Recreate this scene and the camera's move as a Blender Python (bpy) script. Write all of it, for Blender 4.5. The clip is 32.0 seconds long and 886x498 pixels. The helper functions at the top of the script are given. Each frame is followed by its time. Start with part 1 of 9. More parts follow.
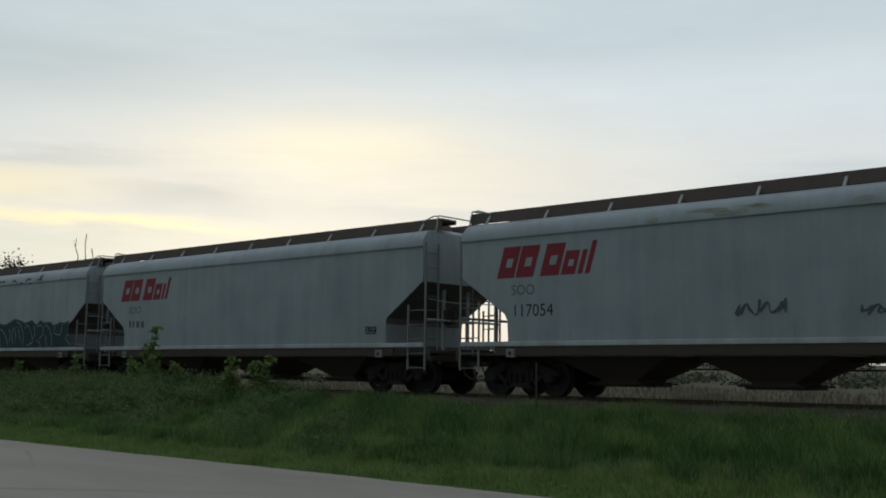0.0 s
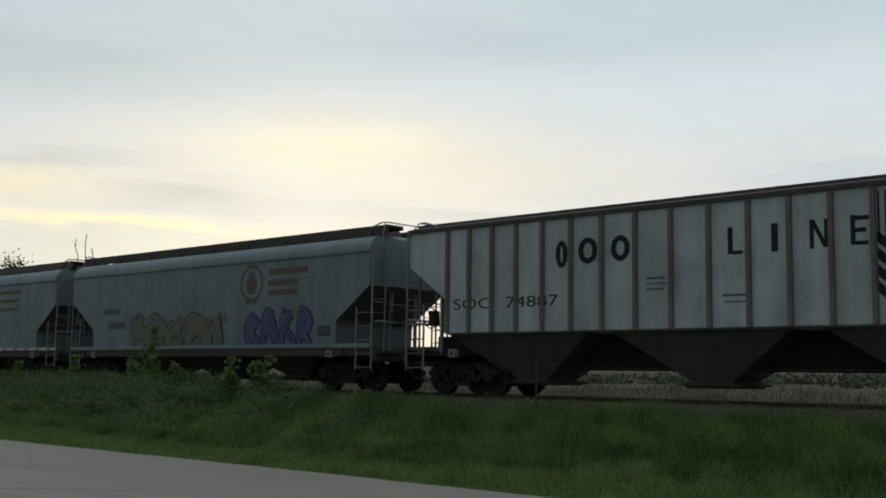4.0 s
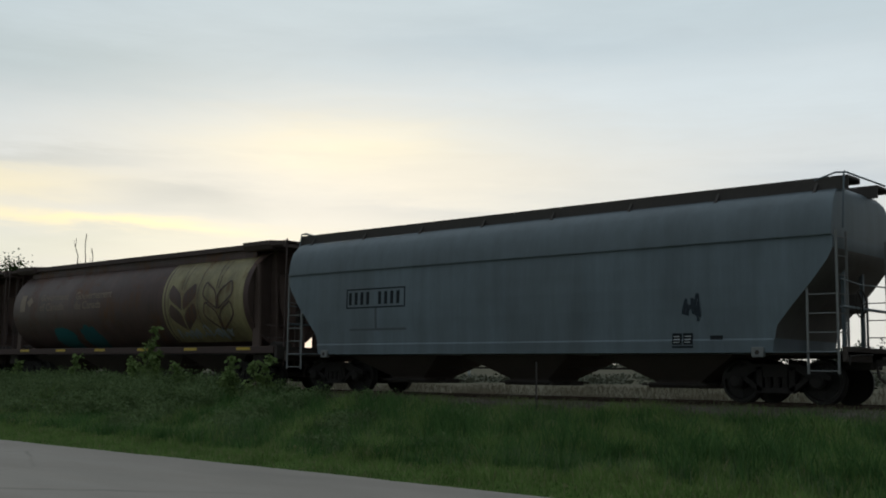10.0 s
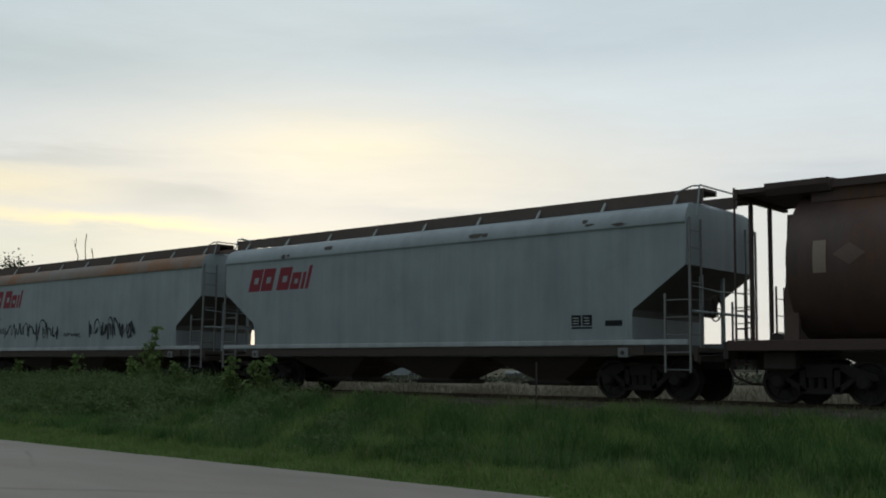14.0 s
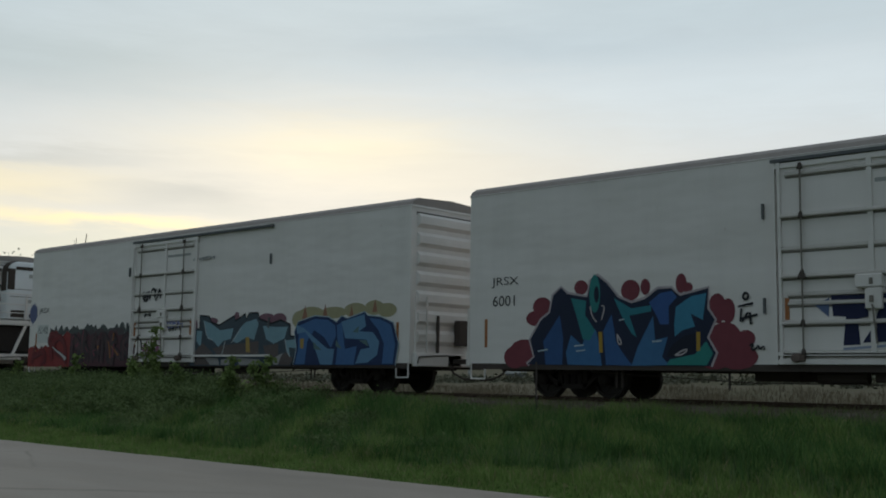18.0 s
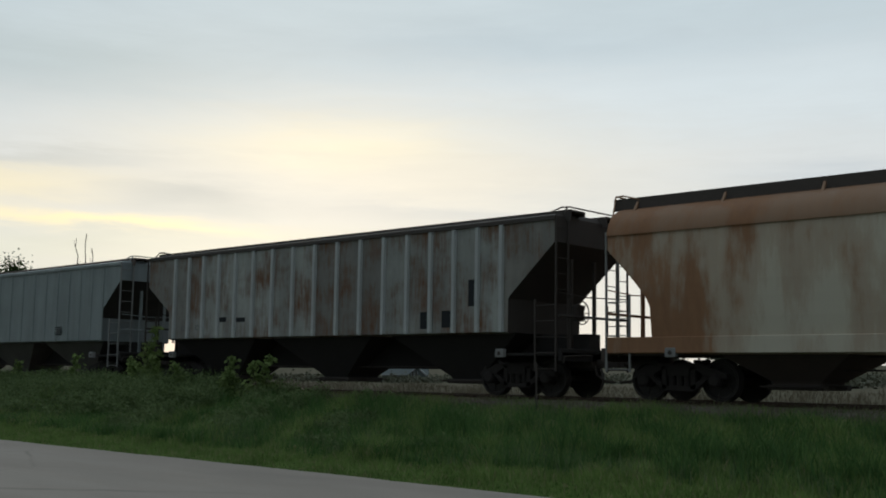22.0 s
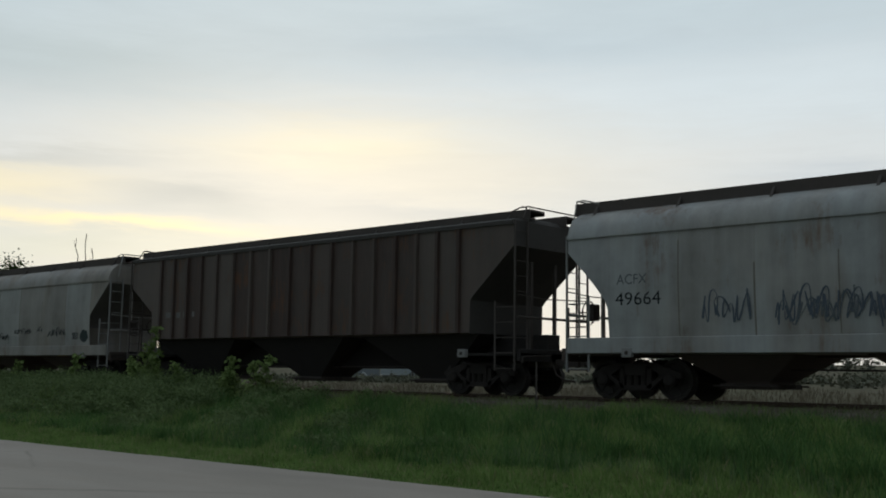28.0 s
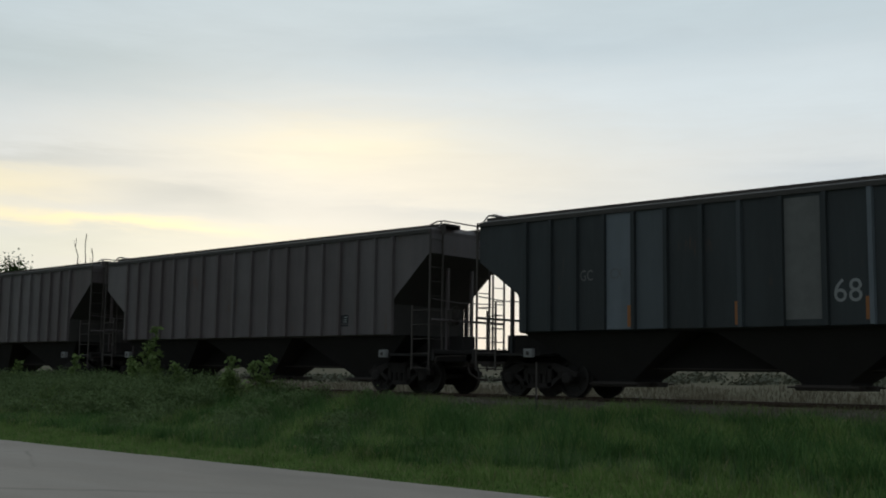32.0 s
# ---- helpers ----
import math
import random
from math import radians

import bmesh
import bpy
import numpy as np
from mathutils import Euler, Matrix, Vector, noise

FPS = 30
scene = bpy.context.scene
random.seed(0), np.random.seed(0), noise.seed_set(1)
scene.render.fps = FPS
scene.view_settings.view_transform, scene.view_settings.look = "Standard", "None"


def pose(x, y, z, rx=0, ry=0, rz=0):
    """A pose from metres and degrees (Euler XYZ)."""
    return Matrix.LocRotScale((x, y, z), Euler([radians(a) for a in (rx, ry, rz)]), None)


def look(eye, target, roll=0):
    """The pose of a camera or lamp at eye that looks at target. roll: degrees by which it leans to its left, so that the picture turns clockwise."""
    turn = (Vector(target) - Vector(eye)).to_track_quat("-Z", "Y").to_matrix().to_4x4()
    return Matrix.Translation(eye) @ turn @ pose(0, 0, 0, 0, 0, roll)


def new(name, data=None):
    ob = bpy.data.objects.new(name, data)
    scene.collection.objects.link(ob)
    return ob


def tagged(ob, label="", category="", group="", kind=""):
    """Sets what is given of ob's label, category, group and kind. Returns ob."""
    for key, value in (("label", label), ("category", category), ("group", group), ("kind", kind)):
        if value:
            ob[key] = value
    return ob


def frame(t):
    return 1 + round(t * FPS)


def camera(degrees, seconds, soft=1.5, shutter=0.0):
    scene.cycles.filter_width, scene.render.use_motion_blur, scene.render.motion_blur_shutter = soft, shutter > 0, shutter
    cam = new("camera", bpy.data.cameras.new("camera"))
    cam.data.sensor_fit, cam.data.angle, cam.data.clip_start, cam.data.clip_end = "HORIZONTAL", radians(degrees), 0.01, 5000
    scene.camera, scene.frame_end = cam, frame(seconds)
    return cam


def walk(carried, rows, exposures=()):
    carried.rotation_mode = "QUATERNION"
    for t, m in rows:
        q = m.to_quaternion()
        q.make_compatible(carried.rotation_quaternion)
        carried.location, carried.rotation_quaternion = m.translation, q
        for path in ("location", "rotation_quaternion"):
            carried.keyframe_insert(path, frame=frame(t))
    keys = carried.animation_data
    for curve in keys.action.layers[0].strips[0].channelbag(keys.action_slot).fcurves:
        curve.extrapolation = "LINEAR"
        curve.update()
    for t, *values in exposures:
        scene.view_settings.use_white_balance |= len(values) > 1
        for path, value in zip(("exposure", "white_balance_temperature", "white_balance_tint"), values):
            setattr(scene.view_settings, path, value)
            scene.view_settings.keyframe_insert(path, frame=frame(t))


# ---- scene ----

# x runs along the track in the train's direction, y away from the road, z up from the rail head
CAM_Z = 0.49
EYE = Vector((0.0, 0.0, CAM_Z))
AIM = Vector((-0.66787, 0.73533, 0.11503))
TRACK_Y = 22.6         # centre line of the track
cam = camera(44.2, 32.0, soft=1.9)
walk(cam, [(0, look(EYE, EYE + AIM, 0.81)), (32, look(EYE, EYE + AIM, 0.81))])

# ---------------------------------------------------------------- light
def math_node(nt, op, a, b=None, c=None, clamp=False):
    n = nt.nodes.new("ShaderNodeMath")
    n.operation, n.use_clamp = op, clamp
    for i, v in enumerate((a, b, c)):
        if v is None:
            continue
        if isinstance(v, (int, float)):
            n.inputs[i].default_value = v
        else:
            nt.links.new(v, n.inputs[i])
    return n.outputs[0]


def mix_node(nt, fac, a, b, blend="MIX"):
    n = nt.nodes.new("ShaderNodeMix")
    n.data_type, n.blend_type = "RGBA", blend
    for sock, v in ((n.inputs[0], fac), (n.inputs[6], a), (n.inputs[7], b)):
        if isinstance(v, (int, float)):
            sock.default_value = v
        elif isinstance(v, tuple):
            sock.default_value = (*v[:3], 1)
        else:
            nt.links.new(v, sock)
    return n.outputs[2]


def ramp_node(nt, fac, stops, ease="LINEAR"):
    n = nt.nodes.new("ShaderNodeValToRGB")
    n.color_ramp.interpolation = ease
    el = n.color_ramp.elements
    while len(el) < len(stops):
        el.new(0.5)
    for e, (p, c) in zip(el, stops):
        e.position = p
        e.color = (c, c, c, 1) if isinstance(c, (int, float)) else (*c, 1)
    nt.links.new(fac, n.inputs[0])
    return n.outputs[0]


def noise_node(nt, vec, scale, detail=4.0, rough=0.55, stretch=None, distort=0.0):
    if stretch:
        m = nt.nodes.new("ShaderNodeMapping")
        m.inputs["Scale"].default_value = stretch
        nt.links.new(vec, m.inputs["Vector"])
        vec = m.outputs[0]
    n = nt.nodes.new("ShaderNodeTexNoise")
    n.inputs["Scale"].default_value, n.inputs["Detail"].default_value = scale, detail
    n.inputs["Roughness"].default_value, n.inputs["Distortion"].default_value = rough, distort
    nt.links.new(vec, n.inputs["Vector"])
    return n.outputs["Fac"]


SUN_ELEV, SUN_DIR = 9.0, Vector((-0.775, 0.632, 0.0))   # behind the cloud, beyond the train


def sky_world():
    w = bpy.data.worlds.new("evening_sky")
    scene.world = w
    w.use_nodes = True
    nt = w.node_tree
    nt.nodes.clear()
    out = nt.nodes.new("ShaderNodeOutputWorld")
    bg = nt.nodes.new("ShaderNodeBackground")
    nt.links.new(bg.outputs[0], out.inputs[0])
    co = nt.nodes.new("ShaderNodeTexCoord").outputs["Generated"]
    sep = nt.nodes.new("ShaderNodeSeparateXYZ")
    nt.links.new(co, sep.inputs[0])
    zz = sep.outputs[2]
    sky = nt.nodes.new("ShaderNodeTexSky")
    sky.sky_type, sky.sun_disc = "NISHITA", False
    sky.sun_elevation = radians(SUN_ELEV)
    sky.sun_rotation = math.atan2(SUN_DIR.x, SUN_DIR.y)
    # cloud sheet: directions across (u) and up (v) from the middle of the sunset sky, bent by streaky noise
    n1 = noise_node(nt, co, 3.0, 5, 0.55, (1, 1, 5), 0.5)
    n2 = noise_node(nt, co, 9.0, 6, 0.6, (1, 1, 7), 0.3)
    n3 = noise_node(nt, co, 1.6, 4, 0.5, (1, 1, 4), 0.2)

    def toward(axis):
        d = nt.nodes.new("ShaderNodeVectorMath")
        d.operation = "DOT_PRODUCT"
        nt.links.new(co, d.inputs[0])
        d.inputs[1].default_value = axis
        return d.outputs["Value"]

    u0, v0, front = toward((0.7413, 0.6711, 0.0140)), toward((0.0669, -0.0946, 0.9933)), toward(AIM)
    u = math_node(nt, "ADD", u0, math_node(nt, "MULTIPLY", math_node(nt, "SUBTRACT", n1, 0.5), 0.16))
    v = math_node(nt, "ADD", v0, math_node(nt, "ADD", math_node(nt, "MULTIPLY", math_node(nt, "SUBTRACT", n2, 0.5), 0.035), math_node(nt, "MULTIPLY", math_node(nt, "SUBTRACT", n3, 0.5), 0.05)))
    col = ramp_node(nt, math_node(nt, "ADD", math_node(nt, "MULTIPLY", v, 1.0), 0.25), [(0.0, (0.72, 0.715, 0.675)), (0.27, (0.755, 0.755, 0.715)), (0.33, (0.74, 0.755, 0.74)), (0.40, (0.66, 0.715, 0.735)), (0.46, (0.58, 0.665, 0.70)), (1.0, (0.58, 0.66, 0.71))])

    def cloud(col, uc, vc, su, sv, color, strength, slope=0.0):
        """A soft bank of cloud or light, with a ragged edge."""
        a = math_node(nt, "DIVIDE", math_node(nt, "SUBTRACT", u, uc), su)
        w = math_node(nt, "SUBTRACT", v, math_node(nt, "MULTIPLY", math_node(nt, "SUBTRACT", u0, uc), slope)) if slope else v
        b = math_node(nt, "DIVIDE", math_node(nt, "SUBTRACT", w, vc), sv)
        r = math_node(nt, "ADD", math_node(nt, "MULTIPLY", a, a), math_node(nt, "MULTIPLY", b, b))
        g = math_node(nt, "MULTIPLY", math_node(nt, "EXPONENT", math_node(nt, "MULTIPLY", r, -1.0)), strength)
        return mix_node(nt, math_node(nt, "MULTIPLY", g, math_node(nt, "GREATER_THAN", front, 0.0)), col, color)

    col = cloud(col, -0.33, 0.160, 0.22, 0.036, (0.46, 0.545, 0.56), 0.62)
    col = cloud(col, 0.05, 0.180, 0.20, 0.022, (0.47, 0.57, 0.63), 0.55)
    col = cloud(col, 0.30, 0.140, 0.25, 0.040, (0.72, 0.80, 0.83), 0.6)
    col = cloud(col, -0.09, 0.092, 0.17, 0.034, (0.90, 0.83, 0.65), 0.65)
    col = cloud(col, -0.08, 0.096, 0.07, 0.016, (1.0, 0.91, 0.68), 0.65)
    col = cloud(col, 0.02, 0.066, 0.15, 0.026, (0.86, 0.80, 0.67), 0.6)
    col = cloud(col, -0.40, 0.060, 0.11, 0.018, (0.95, 0.84, 0.58), 0.8)
    col = cloud(col, -0.34, 0.006, 0.25, 0.020, (0.72, 0.74, 0.62), 0.6)
    col = cloud(col, -0.345, 0.082, 0.12, 0.010, (0.56, 0.585, 0.57), 0.65)
    col = cloud(col, -0.23, 0.050, 0.07, 0.013, (0.53, 0.565, 0.56), 0.7)
    col = cloud(col, -0.31, 0.027, 0.11, 0.0065, (1.08, 0.93, 0.58), 0.95, -0.09)
    col = cloud(col, -0.20, 0.036, 0.05, 0.008, (0.60, 0.64, 0.62), 0.5, -0.05)
    col = cloud(col, 0.02, 0.036, 0.12, 0.007, (0.64, 0.66, 0.65), 0.6)
    col = cloud(col, 0.36, 0.066, 0.10, 0.016, (0.56, 0.62, 0.67), 0.6)
    col = mix_node(nt, 0.05, col, mix_node(nt, 1.0, sky.outputs[0], (0.12, 0.12, 0.12), "MULTIPLY"))
    # sky dimmed and cooled away from the sunset, raised overhead, to set the light
    dim = ramp_node(nt, front, [(0.0, (0.35, 0.385, 0.405)), (0.35, (0.39, 0.425, 0.44)), (0.88, (0.97, 0.97, 0.97)), (1.0, (1.0, 1.0, 1.0))], "EASE")
    high = math_node(nt, "MULTIPLY", math_node(nt, "MAXIMUM", math_node(nt, "SUBTRACT", zz, 0.35), 0.0), 0.62)
    dim = mix_node(nt, 1.0, dim, mix_node(nt, 1.0, high, (0.96, 1.0, 1.02), "MULTIPLY"), "ADD")
    col = mix_node(nt, 1.0, col, dim, "MULTIPLY")
    # fine streaks in the cloud sheet
    n4 = noise_node(nt, co, 7.0, 7, 0.62, (1, 1, 4.5), 0.6)
    streak = math_node(nt, "ADD", 0.90, math_node(nt, "MULTIPLY", math_node(nt, "ADD", n4, n2), 0.10))
    col = mix_node(nt, 1.0, col, mix_node(nt, 1.0, streak, (0.985, 1.0, 1.012), "MULTIPLY"), "MULTIPLY")
    nt.links.new(col, bg.inputs[0])
    bg.inputs[1].default_value = 1.0


sky_world()
sun = new("sun", bpy.data.lights.new("sun", "SUN"))
sun.data.energy, sun.data.angle, sun.data.color = 0.5, radians(20), (1.0, 0.86, 0.66)
sun.matrix_world = look(SUN_DIR * 30 + Vector((0, 0, 30 * math.tan(radians(SUN_ELEV)))), (0, 0, 0))
scene.view_settings.exposure = 0.0


# ---------------------------------------------------------------- materials
def material(name):
    m = bpy.data.materials.new(name)
    m.use_nodes = True
    nt = m.node_tree
    return m, nt, nt.nodes["Principled BSDF"]


def coords(nt):
    return nt.nodes.new("ShaderNodeTexCoord").outputs["Object"]


def bump(nt, bsdf, height, strength=0.3, distance=0.01):
    b = nt.nodes.new("ShaderNodeBump")
    b.inputs["Strength"].default_value, b.inputs["Distance"].default_value = strength, distance
    nt.links.new(height, b.inputs["Height"])
    nt.links.new(b.outputs[0], bsdf.inputs["Normal"])


RUST, SOOT = (0.13, 0.05, 0.022), (0.045, 0.04, 0.036)


def paint(name, color, rust=0.1, dirt=0.35, patch=0.0, patch_color=(0.5, 0.5, 0.48), rough=0.5, streak=1.0, sheet=0.0, sheet_color=(0.3, 0.3, 0.3), sheet_at=(0.30, 0.72)):
    """Weathered car paint: streaks down the side, rust blooms, road grime, faded panels."""
    m, nt, b = material(name)
    co = coords(nt)
    run = noise_node(nt, co, 2.6, 5, 0.6, (1, 1, 0.07))
    fine = noise_node(nt, co, 11.0, 5, 0.65, (1, 1, 0.12))
    bloom = noise_node(nt, co, 0.75, 6, 0.62)
    grain = noise_node(nt, co, 30.0, 3, 0.6)
    col = mix_node(nt, math_node(nt, "MULTIPLY", ramp_node(nt, run, [(0.35, 0), (0.7, 1)]), 0.30 * streak), tuple(color), tuple(c * 0.62 for c in color))
    col = mix_node(nt, math_node(nt, "MULTIPLY", ramp_node(nt, fine, [(0.45, 0), (0.75, 1)]), 0.22 * streak), col, tuple(min(1, c * 1.25 + 0.02) for c in color))
    if sheet:       # plates of another age
        age = nt.nodes.new("ShaderNodeObjectInfo").outputs["Random"]
        col = mix_node(nt, math_node(nt, "MULTIPLY", ramp_node(nt, age, [(sheet_at[0], 0), (sheet_at[1], 1)]), sheet), col, sheet_color)
    if patch:
        spots = noise_node(nt, co, 0.55, 3, 0.5, (1, 1, 0.35))
        col = mix_node(nt, math_node(nt, "MULTIPLY", ramp_node(nt, spots, [(0.48, 0), (0.56, 1)]), patch), col, patch_color)
    soil = math_node(nt, "MULTIPLY", bloom, math_node(nt, "ADD", run, 0.35))
    col = mix_node(nt, math_node(nt, "MULTIPLY", ramp_node(nt, soil, [(0.25, 0), (0.62, 1)]), dirt), col, SOOT)
    rs = math_node(nt, "ADD", math_node(nt, "MULTIPLY", bloom, 0.62), math_node(nt, "MULTIPLY", fine, 0.42))
    cut = 0.74 - 0.42 * rust
    rf = ramp_node(nt, rs, [(max(0.0, cut - 0.07), 0), (min(1.0, cut + 0.09), 1)])
    rcol = mix_node(nt, grain, RUST, (0.20, 0.085, 0.035))
    col = mix_node(nt, math_node(nt, "MULTIPLY", rf, min(1.0, 0.45 + rust)), col, rcol)
    nt.links.new(col, b.inputs["Base Color"])
    nt.links.new(math_node(nt, "ADD", math_node(nt, "MULTIPLY", rf, 0.3), rough), b.inputs["Roughness"])
    b.inputs["Specular IOR Level"].default_value = 0.3
    bump(nt, b, math_node(nt, "ADD", math_node(nt, "MULTIPLY", noise_node(nt, co, 0.9, 2, 0.4), 4.0), math_node(nt, "MULTIPLY", grain, 0.25)), 0.35, 0.012)
    return m


def plain(name, color, rough=0.7, vary=0.25, scale=14.0, metal=0.0):
    m, nt, b = material(name)
    co = coords(nt)
    n = noise_node(nt, co, scale, 5, 0.6)
    big = noise_node(nt, co, scale * 0.12, 4, 0.6)
    col = mix_node(nt, math_node(nt, "MULTIPLY", n, vary * 1.6), tuple(color), tuple(c * 0.4 for c in color))
    col = mix_node(nt, math_node(nt, "MULTIPLY", big, vary), col, tuple(min(1.0, c * 1.5) for c in color))
    nt.links.new(col, b.inputs["Base Color"])
    b.inputs["Roughness"].default_value, b.inputs["Metallic"].default_value = rough, metal
    b.inputs["Specular IOR Level"].default_value = 0.25
    bump(nt, b, n, 0.25, 0.006)
    return m


# even dark tones for bays, sills and platforms below the body
LOW_BROWN = plain("dark_brown_low_steel", (0.088, 0.065, 0.055), 0.9, 0.4)
NEAR_BLACK = plain("near_black_steel", (0.034, 0.028, 0.026), 0.9, 0.4)
BLACK = plain("grimy_black_steel", (0.066, 0.052, 0.045), 0.85)
TRUCK_STEEL = plain("truck_casting", (0.034, 0.027, 0.024), 0.9, 0.4)
WHEEL_STEEL = plain("wheel_steel", (0.040, 0.033, 0.029), 0.6, 0.4, 9.0, 0.3)
GRATE = plain("running_board_grating", (0.15, 0.112, 0.098), 0.85, 0.5)
GRATE_DARK = plain("dark_running_board", (0.085, 0.068, 0.06), 0.8, 0.4)
GALV = plain("galvanised_support", (0.42, 0.42, 0.40), 0.55, 0.3)
MARK_BLACK = plain("black_stencil", (0.02, 0.02, 0.022), 0.7, 0.3)
MARK_GREY = plain("faded_grey_stencil", (0.12, 0.125, 0.13), 0.7, 0.3)
MARK_WHITE = plain("white_stencil", (0.62, 0.62, 0.60), 0.7, 0.3)
CHALK = plain("faint_chalk", (0.30, 0.29, 0.28), 0.8, 0.6, 9.0)
MARK_RED = plain("faded_red_lettering", (0.28, 0.036, 0.05), 0.6, 0.35)
FAINT_BROWN = plain("barely_legible_brown", (0.165, 0.115, 0.10), 0.7, 0.4)
SEAM = plain("grimy_weld_seam", (0.205, 0.178, 0.148), 0.8, 0.6, 3.0)
GRIMY_SILL = plain("grimy_brown_sill", (0.095, 0.06, 0.052), 0.8, 0.4)
# slope sheets: shade under the overhang put into the colour; SLOPE also on dark roofs
SLOPE = plain("shaded_slope_and_dark_roof", (0.072, 0.062, 0.056), 0.85, 0.4)
SLOPE_GREY = plain("shaded_grimy_slope_sheet", (0.165, 0.145, 0.132), 0.85, 0.5, 4.0)
RUSTY_HATCH = plain("rusty_hatch_steel", (0.19, 0.138, 0.118), 0.85, 0.5, 6.0)
GRIMY_LADDER = plain("grimy_grey_ladder", (0.24, 0.225, 0.215), 0.75, 0.6, 8.0)
REFLECT = plain("yellow_reflector", (0.62, 0.40, 0.06), 0.4, 0.15)
ORANGE = plain("orange_reflector", (0.36, 0.14, 0.05), 0.5, 0.2)


# ---------------------------------------------------------------- mesh building
class Shape:
    """Vertices and faces of one mesh, gathered piece by piece."""

    def __init__(self):
        self.v, self.f, self.m = [], [], []

    def add(self, verts, faces, mat=0):
        o = len(self.v)
        self.v += [tuple(p) for p in verts]
        self.f += [tuple(i + o for i in q) for q in faces]
        self.m += [mat] * len(faces)
        return self

    def box(self, x0, x1, y0, y1, z0, z1, mat=0, c=0.0):
        if c <= 0:
            vs = [(x, y, z) for z in (z0, z1) for y in (y0, y1) for x in (x0, x1)]
            return self.add(vs, [(0, 2, 3, 1), (4, 5, 7, 6), (0, 1, 5, 4), (2, 6, 7, 3), (0, 4, 6, 2), (1, 3, 7, 5)], mat)
        ring = [(x0 + c, y0), (x1 - c, y0), (x1, y0 + c), (x1, y1 - c), (x1 - c, y1), (x0 + c, y1), (x0, y1 - c), (x0, y0 + c)]
        mx, my = (x0 + x1) / 2, (y0 + y1) / 2
        fx, fy = 1 - 2 * c / max(x1 - x0, 1e-6), 1 - 2 * c / max(y1 - y0, 1e-6)
        small = [(mx + (x - mx) * fx, my + (y - my) * fy) for x, y in ring]
        return self.loft([[(x, y, z0) for x, y in small], [(x, y, z0 + c) for x, y in ring], [(x, y, z1 - c) for x, y in ring], [(x, y, z1) for x, y in small]], mat)

    def loft(self, rings, mat=0, caps=True):
        n = len(rings[0])
        vs = [p for r in rings for p in r]
        fs = []
        for k in range(len(rings) - 1):
            for i in range(n):
                j = (i + 1) % n
                fs.append((k * n + i, k * n + j, (k + 1) * n + j, (k + 1) * n + i))
        if caps:
            fs.append(tuple(range(n - 1, -1, -1)))
            fs.append(tuple((len(rings) - 1) * n + i for i in range(n)))
        return self.add(vs, fs, mat)

    def tube(self, a, b, r, n=6, mat=0, r2=None):
        a, b = Vector(a), Vector(b)
        d = (b - a).normalized()
        u = d.orthogonal().normalized()
        w = d.cross(u)
        r2 = r if r2 is None else r2
        ring = lambda p, q: [tuple(p + (u * math.cos(t) + w * math.sin(t)) * q) for t in (2 * math.pi * i / n for i in range(n))]
        return self.loft([ring(a, r), ring(b, r2)], mat)

    def path(self, pts, r, n=5, mat=0):
        for a, b in zip(pts, pts[1:]):
            self.tube(a, b, r, n, mat)
        return self

    def lathe_y(self, x, z, prof, n=20, mat=0):
        """prof: (y, radius) along a cross-track axle through x, z."""
        return self.loft([[(x + r * math.cos(2 * math.pi * i / n), y, z + r * math.sin(2 * math.pi * i / n)) for i in range(n)] for y, r in prof], mat)

    def prism_y(self, poly, y0, y1, mat=0):
        """poly in (x, z), drawn out across the track."""
        return self.loft([[(x, y0, z) for x, z in poly], [(x, y1, z) for x, z in poly]], mat)

    def prism_x(self, poly, x0, x1, mat=0):
        return self.loft([[(x0, y, z) for y, z in poly], [(x1, y, z) for y, z in poly]], mat)

    def mesh(self, name, mats, smooth=0.0):
        me = bpy.data.meshes.new(name)
        me.from_pydata(self.v, [], self.f)
        for m in mats:
            me.materials.append(m)
        if len(mats) > 1:
            me.polygons.foreach_set("material_index", self.m)
        bm = bmesh.new()
        bm.from_mesh(me)
        bmesh.ops.recalc_face_normals(bm, faces=bm.faces)
        bm.to_mesh(me)
        bm.free()
        if smooth:
            me.polygons.foreach_set("use_smooth", [True] * len(me.polygons))
            me.set_sharp_from_angle(angle=radians(smooth))
        return me


def part(name, shape, mat, parent, label="", at=(0, 0, 0), smooth=0.0):
    """One mesh object under a thing. shape: a Shape, or a mesh that alike parts share."""
    me = shape if isinstance(shape, bpy.types.Mesh) else shape.mesh(name, mat if isinstance(mat, (list, tuple)) else [mat], smooth)
    ob = new(name, me)
    ob.location = at
    ob.parent = parent
    return tagged(ob, label=label) if label else ob


def thing(name, label, category, group="", kind="", at=(0, 0, 0)):
    ob = new(name)
    ob.empty_display_size = 0.5
    ob.location = at
    return tagged(ob, label, category, group, kind)


SHARED = {}


def shared(key, build, mat, smooth=0.0):
    """Builds a mesh once for all parts that look alike."""
    if key not in SHARED:
        SHARED[key] = build().mesh(key[0], mat if isinstance(mat, (list, tuple)) else [mat], smooth)
    return SHARED[key]


